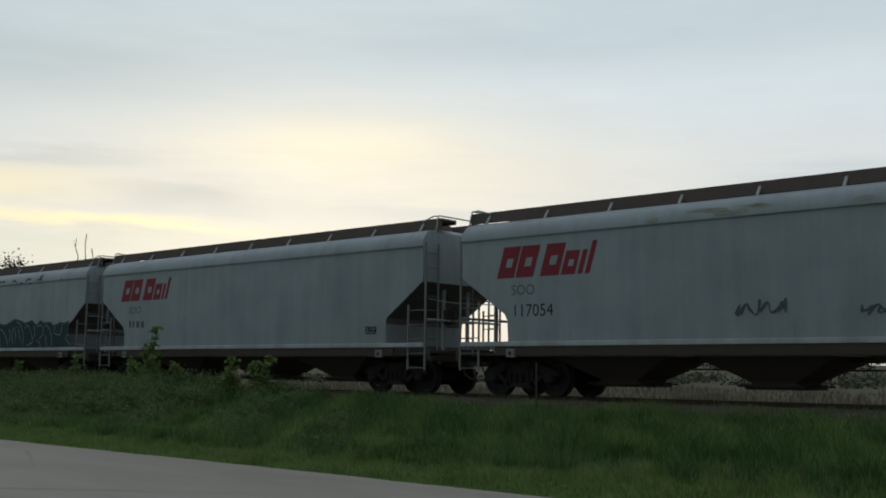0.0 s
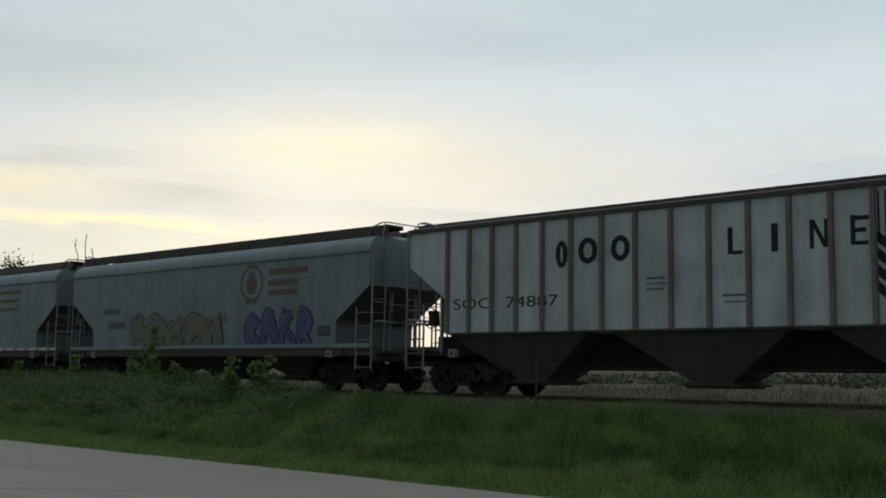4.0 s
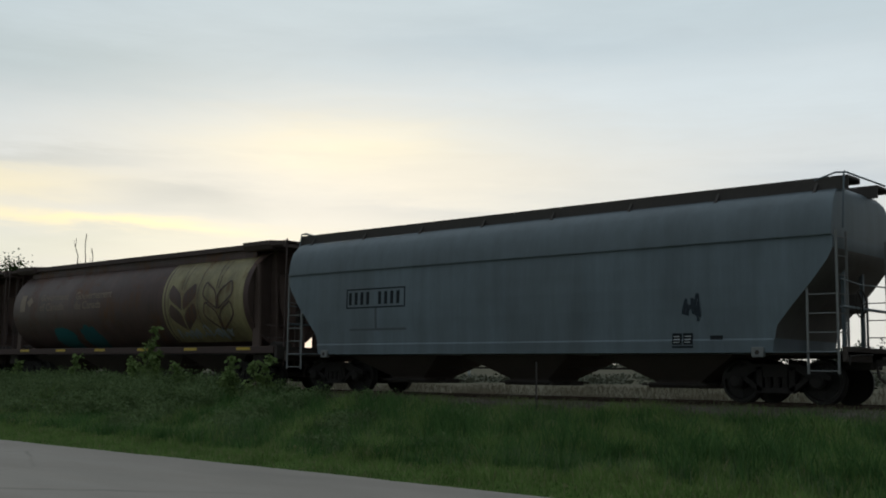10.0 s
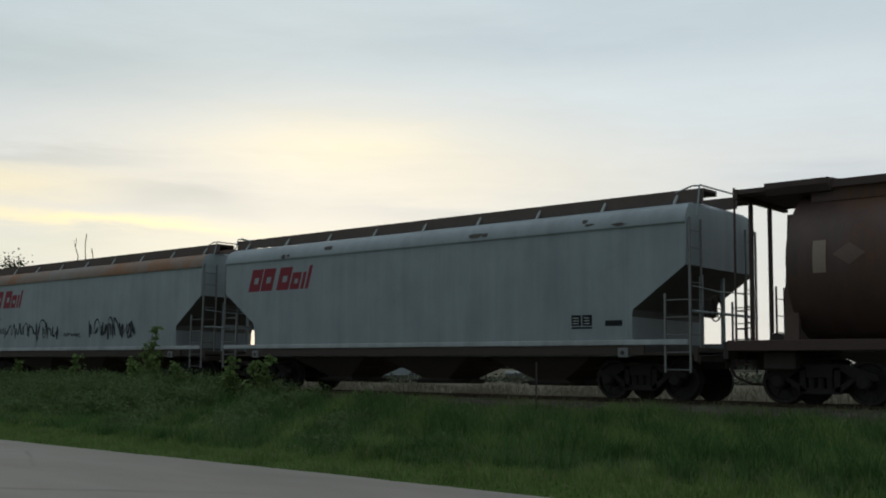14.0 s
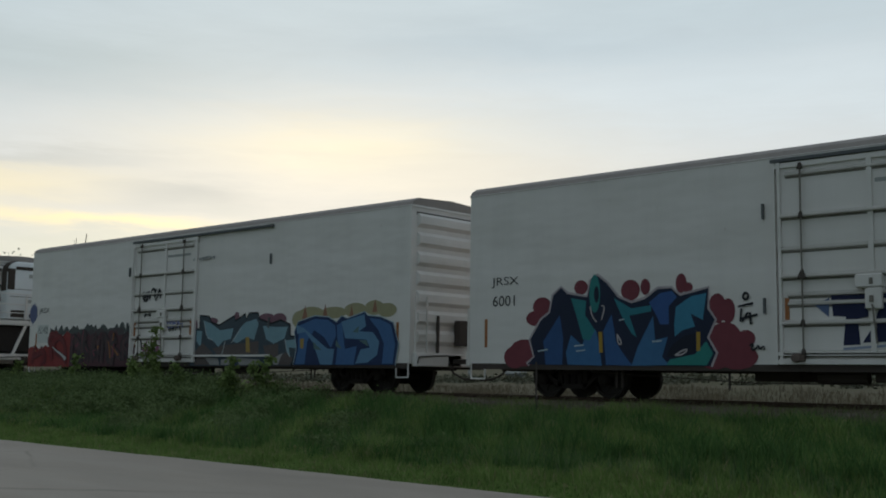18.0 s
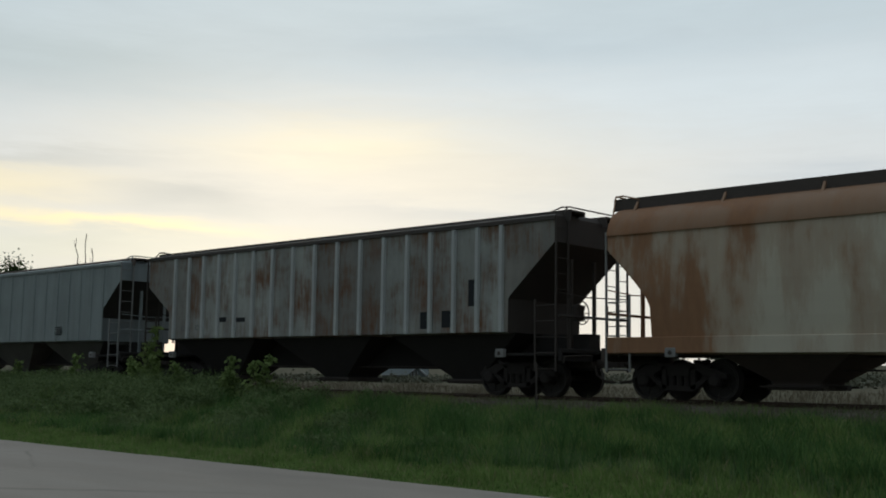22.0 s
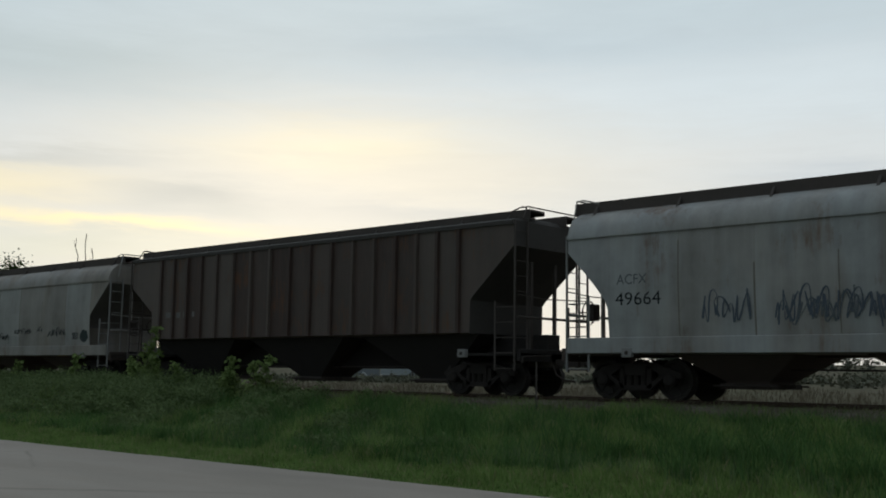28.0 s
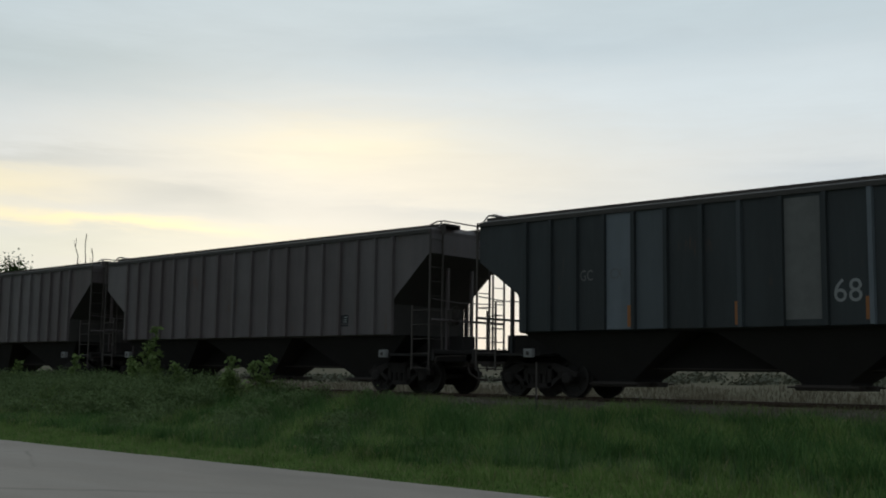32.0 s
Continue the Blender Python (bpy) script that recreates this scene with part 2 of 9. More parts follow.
# ---------------------------------------------------------------- ground, road, track
def ground_z(x, y):
    """Height of the land: road shoulder, grassy rise, track bed, the lower field beyond."""
    prof = [(-3000, -1.05), (1.5, -1.05), (11.2, -1.04), (12.0, -1.03), (14.5, -0.95), (17.5, -0.62), (19.6, -0.38), (20.4, -0.34),
            (25.2, -0.40), (27.5, -0.75), (36, -0.55), (48, -0.08), (62, -0.02), (110, -0.45), (200, -0.90), (260, 1.6), (420, 7.5), (3500, 14.0)]
    for (a, za), (b, zb) in zip(prof, prof[1:]):
        if y <= b:
            z = za + (zb - za) * (y - a) / (b - a)
            break
    else:
        z = prof[-1][1]
    if y > 40:
        z += 0.65 * min(1.0, max(0.0, (x + 60) / 25)) * min(1.0, (y - 40) / 22)
    if 11.6 < y < 20.3:
        z += 0.10 * noise.noise((x * 0.35, y * 0.5, 3.1)) * min(1.0, (y - 11.6) / 1.5)
    elif y > 26:
        z += 0.22 * noise.noise((x * 0.05, y * 0.05, 7.7)) * min(1.0, (y - 26) / 6)
    return z


def soil_material():
    m, nt, b = material("meadow_soil")
    co = coords(nt)
    sep = nt.nodes.new("ShaderNodeSeparateXYZ")
    nt.links.new(co, sep.inputs[0])
    big = noise_node(nt, co, 0.06, 6, 0.6)
    mid = noise_node(nt, co, 0.9, 5, 0.6)
    fine = noise_node(nt, co, 9.0, 4, 0.65)
    green = mix_node(nt, fine, (0.035, 0.07, 0.016), (0.07, 0.12, 0.03))
    dry = mix_node(nt, fine, (0.135, 0.118, 0.088), (0.160, 0.142, 0.106))
    # dry field beyond the track, meadow on the road side
    far = ramp_node(nt, math_node(nt, "DIVIDE", sep.outputs[1], 100.0), [(0.235, 0), (0.265, 1)])
    tufts = ramp_node(nt, math_node(nt, "ADD", math_node(nt, "MULTIPLY", big, 0.7), math_node(nt, "MULTIPLY", mid, 0.3)), [(0.5, 0), (0.62, 1)])
    field = mix_node(nt, math_node(nt, "MULTIPLY", tufts, 0.55), dry, mix_node(nt, fine, (0.085, 0.085, 0.05), (0.11, 0.11, 0.07)))
    nt.links.new(mix_node(nt, far, green, field), b.inputs["Base Color"])
    b.inputs["Roughness"].default_value = 0.95
    b.inputs["Specular IOR Level"].default_value = 0.0
    bump(nt, b, fine, 0.4, 0.03)
    return m


def build_ground():
    xs = [-3500, -1800, -900, -500, -300, -200, -140, -100, -75] + [-60 + 0.75 * i for i in range(101)] + [20, 30, 50, 90, 160, 300, 700, 1500, 3000]
    ys = [-3000, -900, -300, -100, -30, -8, 1.4, 11.1, 11.3, 11.7] + [12.2 + 0.55 * i for i in range(15)] + [20.4, 25.2, 26.2, 27.5, 30, 33, 36, 40, 44, 48, 52, 56, 62, 75, 90, 120, 160, 200, 300, 500, 900, 1700, 3500]
    s = Shape()
    n = len(xs)
    s.add([(x, y, ground_z(x, y)) for y in ys for x in xs], [(j * n + i, j * n + i + 1, (j + 1) * n + i + 1, (j + 1) * n + i) for j in range(len(ys) - 1) for i in range(n - 1)])
    ob = new("ground", s.mesh("ground", [soil_material()], 60))
    tagged(ob, "grassy roadside rise and dry field beyond the track", "ground", kind="structure")


build_ground()


def asphalt():
    m, nt, b = material("worn_asphalt")
    co = coords(nt)
    agg = noise_node(nt, co, 60.0, 3, 0.7)
    mott = noise_node(nt, co, 0.8, 6, 0.6, (0.35, 1, 1))
    wear = noise_node(nt, co, 0.25, 4, 0.6, (0.15, 2.2, 1))
    vor = nt.nodes.new("ShaderNodeTexVoronoi")
    vor.feature = "DISTANCE_TO_EDGE"
    vor.inputs["Scale"].default_value = 0.22
    wob = nt.nodes.new("ShaderNodeMix")
    wob.data_type = "VECTOR"
    wob.inputs[0].default_value = 0.10
    nn = nt.nodes.new("ShaderNodeTexNoise")
    nn.inputs["Scale"].default_value = 1.7
    nt.links.new(co, nn.inputs["Vector"])
    nt.links.new(co, wob.inputs[4])
    nt.links.new(nn.outputs["Color"], wob.inputs[5])
    nt.links.new(wob.outputs[1], vor.inputs["Vector"])
    crack = ramp_node(nt, vor.outputs["Distance"], [(0.0, 1), (0.010, 0)])
    col = mix_node(nt, agg, (0.265, 0.220, 0.186), (0.390, 0.330, 0.283))
    col = mix_node(nt, math_node(nt, "MULTIPLY", ramp_node(nt, mott, [(0.35, 0), (0.7, 1)]), 0.35), col, (0.185, 0.162, 0.141))
    col = mix_node(nt, math_node(nt, "MULTIPLY", ramp_node(nt, wear, [(0.4, 0), (0.65, 1)]), 0.30), col, (0.41, 0.362, 0.318))
    col = mix_node(nt, math_node(nt, "MULTIPLY", math_node(nt, "MULTIPLY", crack, ramp_node(nt, wear, [(0.45, 0), (0.6, 1)])), 0.45), col, (0.07, 0.065, 0.06))
    nt.links.new(col, b.inputs["Base Color"])
    b.inputs["Roughness"].default_value = 0.9
    b.inputs["Specular IOR Level"].default_value = 0.12
    bump(nt, b, math_node(nt, "SUBTRACT", agg, crack), 0.5, 0.008)
    return m


def build_road():
    s = Shape()
    xs = [-900, -400, -200, -100, -60] + [-50 + 0.35 * i for i in range(160)] + [10, 20, 40, 80, 160, 400]
    rng = random.Random(4)
    top, edge = [], []
    for x in xs:
        w = 11.27 + 0.05 * noise.noise((x * 0.7, 0, 0)) + 0.03 * noise.noise((x * 3.1, 2, 0)) + 0.10 * noise.noise((x * 0.11, 5, 0))
        top.append([(x, 4.0, -1.02), (x, 7.5, -0.985), (x, w - 0.12, -1.0), (x, w, -1.015), (x, w + 0.03, -1.10)])
    vs = [p for r in top for p in r]
    s.add(vs, [(i * 5 + j, i * 5 + j + 1, (i + 1) * 5 + j + 1, (i + 1) * 5 + j) for i in range(len(xs) - 1) for j in range(4)])
    tagged(new("road", s.mesh("road", [asphalt()], 40)), "worn pale grey asphalt road with tar-sealed cracks", "road", kind="structure")


build_road()


def build_track():
    """Ballast bed, then the track with two rails and wooden ties."""
    rng = random.Random(8)
    gravel, nt, b = material("ballast_gravel")
    co = coords(nt)
    vor = nt.nodes.new("ShaderNodeTexVoronoi")
    vor.inputs["Scale"].default_value = 16.0
    nt.links.new(co, vor.inputs["Vector"])
    col = mix_node(nt, vor.outputs["Color"], (0.17, 0.145, 0.122), (0.25, 0.215, 0.18))
    nt.links.new(mix_node(nt, noise_node(nt, co, 0.7, 5), col, (0.12, 0.095, 0.075)), b.inputs["Base Color"])
    b.inputs["Roughness"].default_value = 0.95
    b.inputs["Specular IOR Level"].default_value = 0.05
    bump(nt, b, vor.outputs["Distance"], 1.0, 0.04)
    bed = Shape()
    xs = [-700, -300, -150, -90] + [-70 + 0.5 * i for i in range(180)] + [30, 60, 120]
    row = lambda x: [(x, TRACK_Y - 2.6, -0.50), (x, TRACK_Y - 1.9, -0.12 + 0.03 * noise.noise((x * 1.7, 1, 0))), (x, TRACK_Y - 0.95, -0.07 + 0.02 * noise.noise((x * 2.3, 4, 0))),
                     (x, TRACK_Y - 0.84, -0.17), (x, TRACK_Y + 1.45, -0.20), (x, TRACK_Y + 1.9, -0.26), (x, TRACK_Y + 2.8, -0.60)]
    bed.add([p for x in xs for p in row(x)], [(i * 7 + j, i * 7 + j + 1, (i + 1) * 7 + j + 1, (i + 1) * 7 + j) for i in range(len(xs) - 1) for j in range(6)])
    tagged(new("ballast", bed.mesh("ballast", [gravel], 50)), "brown-grey crushed stone ballast under the track", "ballast", kind="structure")
    steel = plain("rusty_rail", (0.075, 0.045, 0.032), 0.6, 0.35, 20, 0.4)
    wood = plain("creosoted_tie", (0.05, 0.038, 0.03), 0.9, 0.5, 8)
    t = thing("railway_track", "rusty steel rails on dark wooden ties", "railway track", kind="structure", at=(0, TRACK_Y, 0))
    prof = [(-0.075, -0.185), (0.075, -0.185), (0.075, -0.17), (0.012, -0.15), (0.012, -0.05), (0.037, -0.035), (0.037, -0.006), (0.028, 0.0),
            (-0.028, 0.0), (-0.037, -0.006), (-0.037, -0.035), (-0.012, -0.05), (-0.012, -0.15), (-0.075, -0.17)]
    for side in (-1, 1):
        part("rail", Shape().prism_x(prof, -700, 160), steel, t, at=(0, side * 0.755, 0))
    tie = Shape().box(-0.115, 0.115, -1.3, 1.3, -0.36, -0.185, c=0.012).mesh("tie", [wood])
    for i in range(170):
        o = part("tie", tie, wood, t, at=(-74 + 0.54 * i + rng.uniform(-0.03, 0.03), rng.uniform(-0.06, 0.06), rng.uniform(-0.008, 0)))
        o.rotation_euler = (0, 0, rng.uniform(-0.02, 0.02))


build_track()


# ---------------------------------------------------------------- railway cars: shared running gear
WHEEL_R, AXLE = 0.457, 0.89
TRUCKS = []


def wheelset_shape():
    s = Shape()
    s.tube((0, -0.95, 0), (0, 0.95, 0), 0.075, 8)
    for side in (-1, 1):
        y = side * 0.755
        o = lambda d: y + side * d
        s.lathe_y(0, 0, [(o(-0.10), 0.12), (o(-0.095), 0.49), (o(-0.06), WHEEL_R + 0.022), (o(-0.05), WHEEL_R), (o(0.07), WHEEL_R - 0.004), (o(0.075), 0.39),
                         (o(0.02), 0.36), (o(0.02), 0.17), (o(0.09), 0.15), (o(0.09), 0.08)], 22)
        for k in range(6):      # cast marks, so that the turning can be seen
            a = k * math.pi / 3
            s.tube((0.2 * math.cos(a), o(0.02), 0.2 * math.sin(a)), (0.33 * math.cos(a), o(0.035), 0.33 * math.sin(a)), 0.025, 4)
    return s


def truck_shape():
    s = Shape()
    for side in (-1, 1):
        y0, y1 = sorted((side * 0.93, side * 1.07))
        top = [(-1.18, 0.50), (-1.18, 0.60), (-0.95, 0.68), (-0.5, 0.82), (0.5, 0.82), (0.95, 0.68), (1.18, 0.60), (1.18, 0.50), (0.72, 0.52), (0.42, 0.70), (-0.42, 0.70), (-0.72, 0.52)]
        s.prism_y(top, y0, y1)
        s.prism_y([(-0.78, 0.54), (-0.38, 0.22), (0.38, 0.22), (0.78, 0.54), (0.66, 0.56), (0.32, 0.33), (-0.32, 0.33), (-0.66, 0.56)], y0, y1)
        for sx in (-1, 1):
            s.box(min(sx * 0.30, sx * 0.42), max(sx * 0.30, sx * 0.42), y0, y1, 0.26, 0.76)
            s.lathe_y(sx * AXLE, WHEEL_R, [(side * 0.95, 0.15), (side * 1.10, 0.15), (side * 1.14, 0.11), (side * 1.14, 0.02)], 12)
        for k in (-0.19, 0.0, 0.19):
            s.tube((k, side * 1.0, 0.32), (k, side * 1.0, 0.56), 0.075, 8)
        s.box(-0.27, 0.27, y0 - 0.02, y1 + 0.02, 0.55, 0.72)
    s.box(-0.24, 0.24, -0.95, 0.95, 0.52, 0.80, c=0.03)
    s.tube((0, 0, 0.78), (0, 0, 0.92), 0.2, 10)
    for sx in (-1, 1):
        s.box(min(sx * 0.36, sx * 0.44), max(sx * 0.36, sx * 0.44), -0.85, 0.85, 0.36, 0.46)
        for side in (-1, 1):
            s.box(min(sx * 0.39, sx * 0.45), max(sx * 0.39, sx * 0.45), side * 0.755 - 0.07, side * 0.755 + 0.07, 0.30, 0.62)
    return s


def coupler_shape(reach):
    """Draft gear, shank, knuckle and air hose, pointing along +x and meeting the next car at reach."""
    s = Shape()
    s.box(-0.75, 0.0, -0.28, 0.28, 0.72, 1.05, c=0.02)
    s.box(0.0, max(0.05, reach - 0.22), -0.075, 0.075, 0.80, 0.93)
    s.loft([[(reach - 0.26, -0.10, 0.74), (reach - 0.26, 0.10, 0.74), (reach - 0.26, 0.10, 1.0), (reach - 0.26, -0.10, 1.0)],
            [(reach - 0.02, -0.02, 0.74), (reach - 0.02, 0.17, 0.74), (reach - 0.02, 0.17, 1.0), (reach - 0.02, -0.02, 1.0)]])
    s.tube((reach - 0.10, 0.14, 0.73), (reach - 0.10, 0.14, 1.01), 0.06, 8)
    hose = [(0.1, -0.30, 0.78), (0.25 * reach, -0.28, 0.55), (0.6 * reach, -0.20, 0.40), (reach, -0.10, 0.38)]
    s.path(hose, 0.03, 6)
    s.path([(0.0, -0.25, 1.02), (0.02, -0.9, 1.0), (0.02, -1.45, 0.97), (0.02, -1.5, 0.80)], 0.018, 5)
    return s


def gear(car, x0, x1, reach0, reach1, inset0, inset1):
    """Trucks, couplers and brake gear. x0, x1: the ends of the frame; inset: truck centres from them."""
    for x, sx in ((x0 + inset0, -1), (x1 - inset1, 1)):
        t = part("truck", shared(("truck",), truck_shape, TRUCK_STEEL, 40), None, car, "dark cast steel truck frame", (x, 0, 0))
        for k in (-1, 1):
            w = part("wheelset", shared(("wheelset",), wheelset_shape, WHEEL_STEEL, 35), None, t, "steel wheels on an axle", (k * AXLE, 0, WHEEL_R))
        TRUCKS.append(t)
    for x, sx, reach in ((x0, -1, reach0), (x1, 1, reach1)):
        c = part("coupler", shared(("coupler", round(reach, 2)), lambda: coupler_shape(reach), BLACK), None, car, "black steel coupler with an air hose", (x, 0, 0))
        if sx < 0:
            c.rotation_euler = (0, 0, math.pi)
    mid = (x0 + x1) / 2
    s = Shape().tube((mid - 0.5, -0.55, 0.78), (mid + 0.3, -0.55, 0.78), 0.15, 10)
    s.path([(x0 + 1.0, -0.4, 0.72), (mid - 0.5, -0.5, 0.70), (mid + 0.3, -0.5, 0.70), (x1 - 1.0, -0.4, 0.72)], 0.022, 5)
    return s


def ladder_shape(sx, sy, z0, z1, low):
    """Corner ladder: rungs on the side and on the end of the car, with a short outer rail."""
    s = Shape()
    f = sx * 0.62
    s.box(-0.022, 0.022, -0.02, 0.02, z0, z1)
    s.box(-f - 0.02, -f + 0.02, -0.02, 0.02, z0, low)
    s.box(-0.02, 0.02, -sy * 0.5 - 0.02, -sy * 0.5 + 0.02, z0 + 0.35, z1)
    n = int((z1 - z0) / 0.38)
    for i in range(n + 1):
        z = z0 + 0.06 + i * 0.38
        if z < low + 0.02:
            s.tube((0, 0, z), (-f, 0, z), 0.013, 5)
        if z > z0 + 0.36:
            s.tube((0, 0, z), (0, -sy * 0.5, z), 0.013, 5)
    return s


def brake_wheel_shape():
    s = Shape()
    n, r = 20, 0.28
    pts = [(0, r * math.cos(2 * math.pi * i / n), r * math.sin(2 * math.pi * i / n)) for i in range(n + 1)]
    s.path(pts, 0.016, 5)
    for k in range(6):
        a = 2 * math.pi * k / 6
        s.tube((0.03, 0, 0), (0, r * math.cos(a), r * math.sin(a)), 0.013, 4)
    s.box(-0.22, -0.03, -0.14, 0.14, -0.2, 0.2, c=0.02)
    return s


def bay_shape(ht, hb, zt, zb, yt, yb):
    s = Shape()
    q = lambda h, y, z: [(-h, -y, z), (h, -y, z), (h, y, z), (-h, y, z)]
    s.loft([q(hb, yb, zb), q(hb + 0.02, yb + 0.02, zb + 0.05), q(ht, yt, zt)])
    return s


def gate_shape(hb, yb):
    s = Shape().box(-hb - 0.12, hb + 0.12, -yb - 0.1, yb + 0.1, -0.12, 0.0, c=0.015)
    for y in (-yb - 0.16, yb + 0.16):
        s.tube((-hb - 0.25, y, -0.05), (hb + 0.25, y, -0.05), 0.022, 6)
    s.box(hb + 0.12, hb + 0.34, -0.1, 0.1, -0.1, -0.02)
    return s


def hull_shape(levels, x0, x1, dark_foot=False):
    """Body from rings (height, inset at the back end, inset at the front end, half width)."""
    s = Shape()
    rings = []
    for z, a, b, h in levels:
        rings.append([(x0 + a, -h, z), (x1 - b, -h, z), (x1 - b, h, z), (x0 + a, h, z)])
    s.loft(rings)
    for k in range(len(levels) - 1):        # each end: lower wall, sloping sheet with its shade in the colour, upper wall
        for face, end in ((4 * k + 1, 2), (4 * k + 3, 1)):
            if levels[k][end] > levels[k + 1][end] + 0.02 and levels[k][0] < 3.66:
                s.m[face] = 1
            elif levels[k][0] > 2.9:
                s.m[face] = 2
            # the wall below the slope takes the same shade-dark colour
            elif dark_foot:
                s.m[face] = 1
    return s


def run_board_shape(length):
    return Shape().prism_x([(-0.31, -0.23), (-0.285, -0.23), (-0.27, 0.0), (0.27, 0.0), (0.27, -0.07), (0.31, -0.07), (0.31, 0.05), (-0.31, 0.05)], -length / 2, length / 2)


# side outlines: heights with the inset of the end cut, and half widths
FORMS = {
    # smooth steel sides, rounded shoulder, straight cut corners
    "slab": dict(levels=[(0.98, 1.5, 1.5, 1.40), (1.30, 1.50, 1.40, 1.55), (1.86, 1.49, 1.40, 1.575), (2.02, 1.40, 1.37, 1.58), (2.96, 0.02, 0.02, 1.60), (3.90, 0, 0, 1.60), (3.90, 0, 0, 1.645), (3.97, 0, 0, 1.645),
                         (4.14, 0, 0, 1.58), (4.30, 0.02, 0.02, 1.44), (4.38, 0.08, 0.08, 1.22), (4.44, 0.2, 0.2, 0.5)],
                 roof=4.65, sill=(1.0, 1.22, 1.34), bays=3, pitch=3.85, top=1.9, bot=0.50, zt=1.12, posts=1.75, csill=0.86),
    # long smooth sides with softly curved cut corners
    "curved": dict(levels=[(1.30, 1.10, 1.34, 1.48), (1.42, 1.08, 1.32, 1.55), (1.95, 1.06, 1.30, 1.60), (2.20, 1.0, 1.21, 1.61), (2.45, 0.84, 0.94, 1.61), (2.70, 0.61, 0.66, 1.615), (3.0, 0.31, 0.36, 1.61), (3.30, 0.06, 0.09, 1.60), (3.55, 0, 0, 1.60), (4.04, 0, 0, 1.58),
                           (4.04, 0, 0, 1.61), (4.11, 0, 0, 1.61), (4.22, 0, 0, 1.50), (4.32, 0.03, 0.03, 1.36), (4.40, 0.1, 0.1, 1.1), (4.46, 0.2, 0.2, 0.5)],
                   roof=4.66, sill=(1.29, 1.31, 1.46), bays=3, pitch=4.35, top=2.25, bot=0.55, zt=1.3, posts=1.7, csill=0.60),
    # teardrop sides with a deep round shoulder above a shadow line
    "center_flow": dict(levels=[(1.02, 1.32, 1.32, 1.38), (1.06, 1.30, 1.30, 1.56), (1.30, 1.28, 1.28, 1.58), (1.34, 1.26, 1.26, 1.555), (1.6, 1.20, 1.20, 1.57), (2.0, 0.86, 0.86, 1.60), (2.45, 0.45, 0.45, 1.615), (2.90, 0.10, 0.10, 1.61), (3.12, 0, 0, 1.60), (3.38, 0, 0, 1.585),
                                (3.38, 0, 0, 1.64), (3.44, 0, 0, 1.64), (3.75, 0, 0, 1.60), (4.05, 0, 0, 1.50), (4.28, 0.04, 0.04, 1.30), (4.40, 0.1, 0.1, 1.02), (4.46, 0.2, 0.2, 0.5)],
                        roof=4.58, sill=(1.0, 1.04, 1.06), bays=3, pitch=4.1, top=1.75, bot=0.6, zt=1.04, posts=1.9, csill=0.95),
    # teardrop sides with a higher shoulder
    "high_flow": dict(levels=[(1.02, 1.20, 1.60, 1.38), (1.06, 1.16, 1.58, 1.56), (1.30, 1.14, 1.57, 1.58), (1.34, 1.13, 1.57, 1.555), (1.8, 1.12, 1.56, 1.59), (2.05, 1.11, 1.55, 1.60), (2.24, 1.04, 1.44, 1.61), (2.58, 0.78, 1.10, 1.62), (2.94, 0.45, 0.73, 1.615), (3.40, 0.0, 0.26, 1.60), (3.64, 0, 0, 1.59), (3.72, 0, 0, 1.585),
                              (3.72, 0, 0, 1.63), (3.78, 0, 0, 1.63), (4.0, 0, 0, 1.56), (4.2, 0, 0, 1.42), (4.34, 0.04, 0.04, 1.22), (4.42, 0.1, 0.1, 1.0), (4.46, 0.2, 0.2, 0.5)],
                      roof=4.60, sill=(1.0, 1.04, 1.40), bays=3, pitch=4.1, top=1.45, bot=0.5, zt=1.04, posts=1.9, csill=0.97),
    # flat sheets between upright ribs, steep cut corners
    "ribbed": dict(levels=[(1.54, 1.30, 1.45, 1.45), (1.58, 1.28, 1.43, 1.53), (2.40, 1.27, 1.42, 1.53), (2.50, 1.23, 1.34, 1.53), (3.36, 0.0, 0.40, 1.53), (3.72, 0.0, 0.0, 1.53), (4.26, 0, 0, 1.53), (4.26, 0, 0, 1.58), (4.36, 0, 0, 1.58), (4.42, 0.05, 0.05, 1.40), (4.50, 0.15, 0.15, 0.6)],
                   roof=4.50, sill=None, bays=3, pitch=4.75, top=2.2, bot=0.50, zt=1.56, posts=1.5, csill=0.66),
}


def surf_flat(y):
    return lambda z: -y


def rib_place(hl, a, i, ribs):
    """Ribs stand closer towards the ends."""
    u = i / (ribs - 1)
    return -hl + a + (2 * hl - 2 * a) * u - 0.25 * math.sin(2 * math.pi * u)


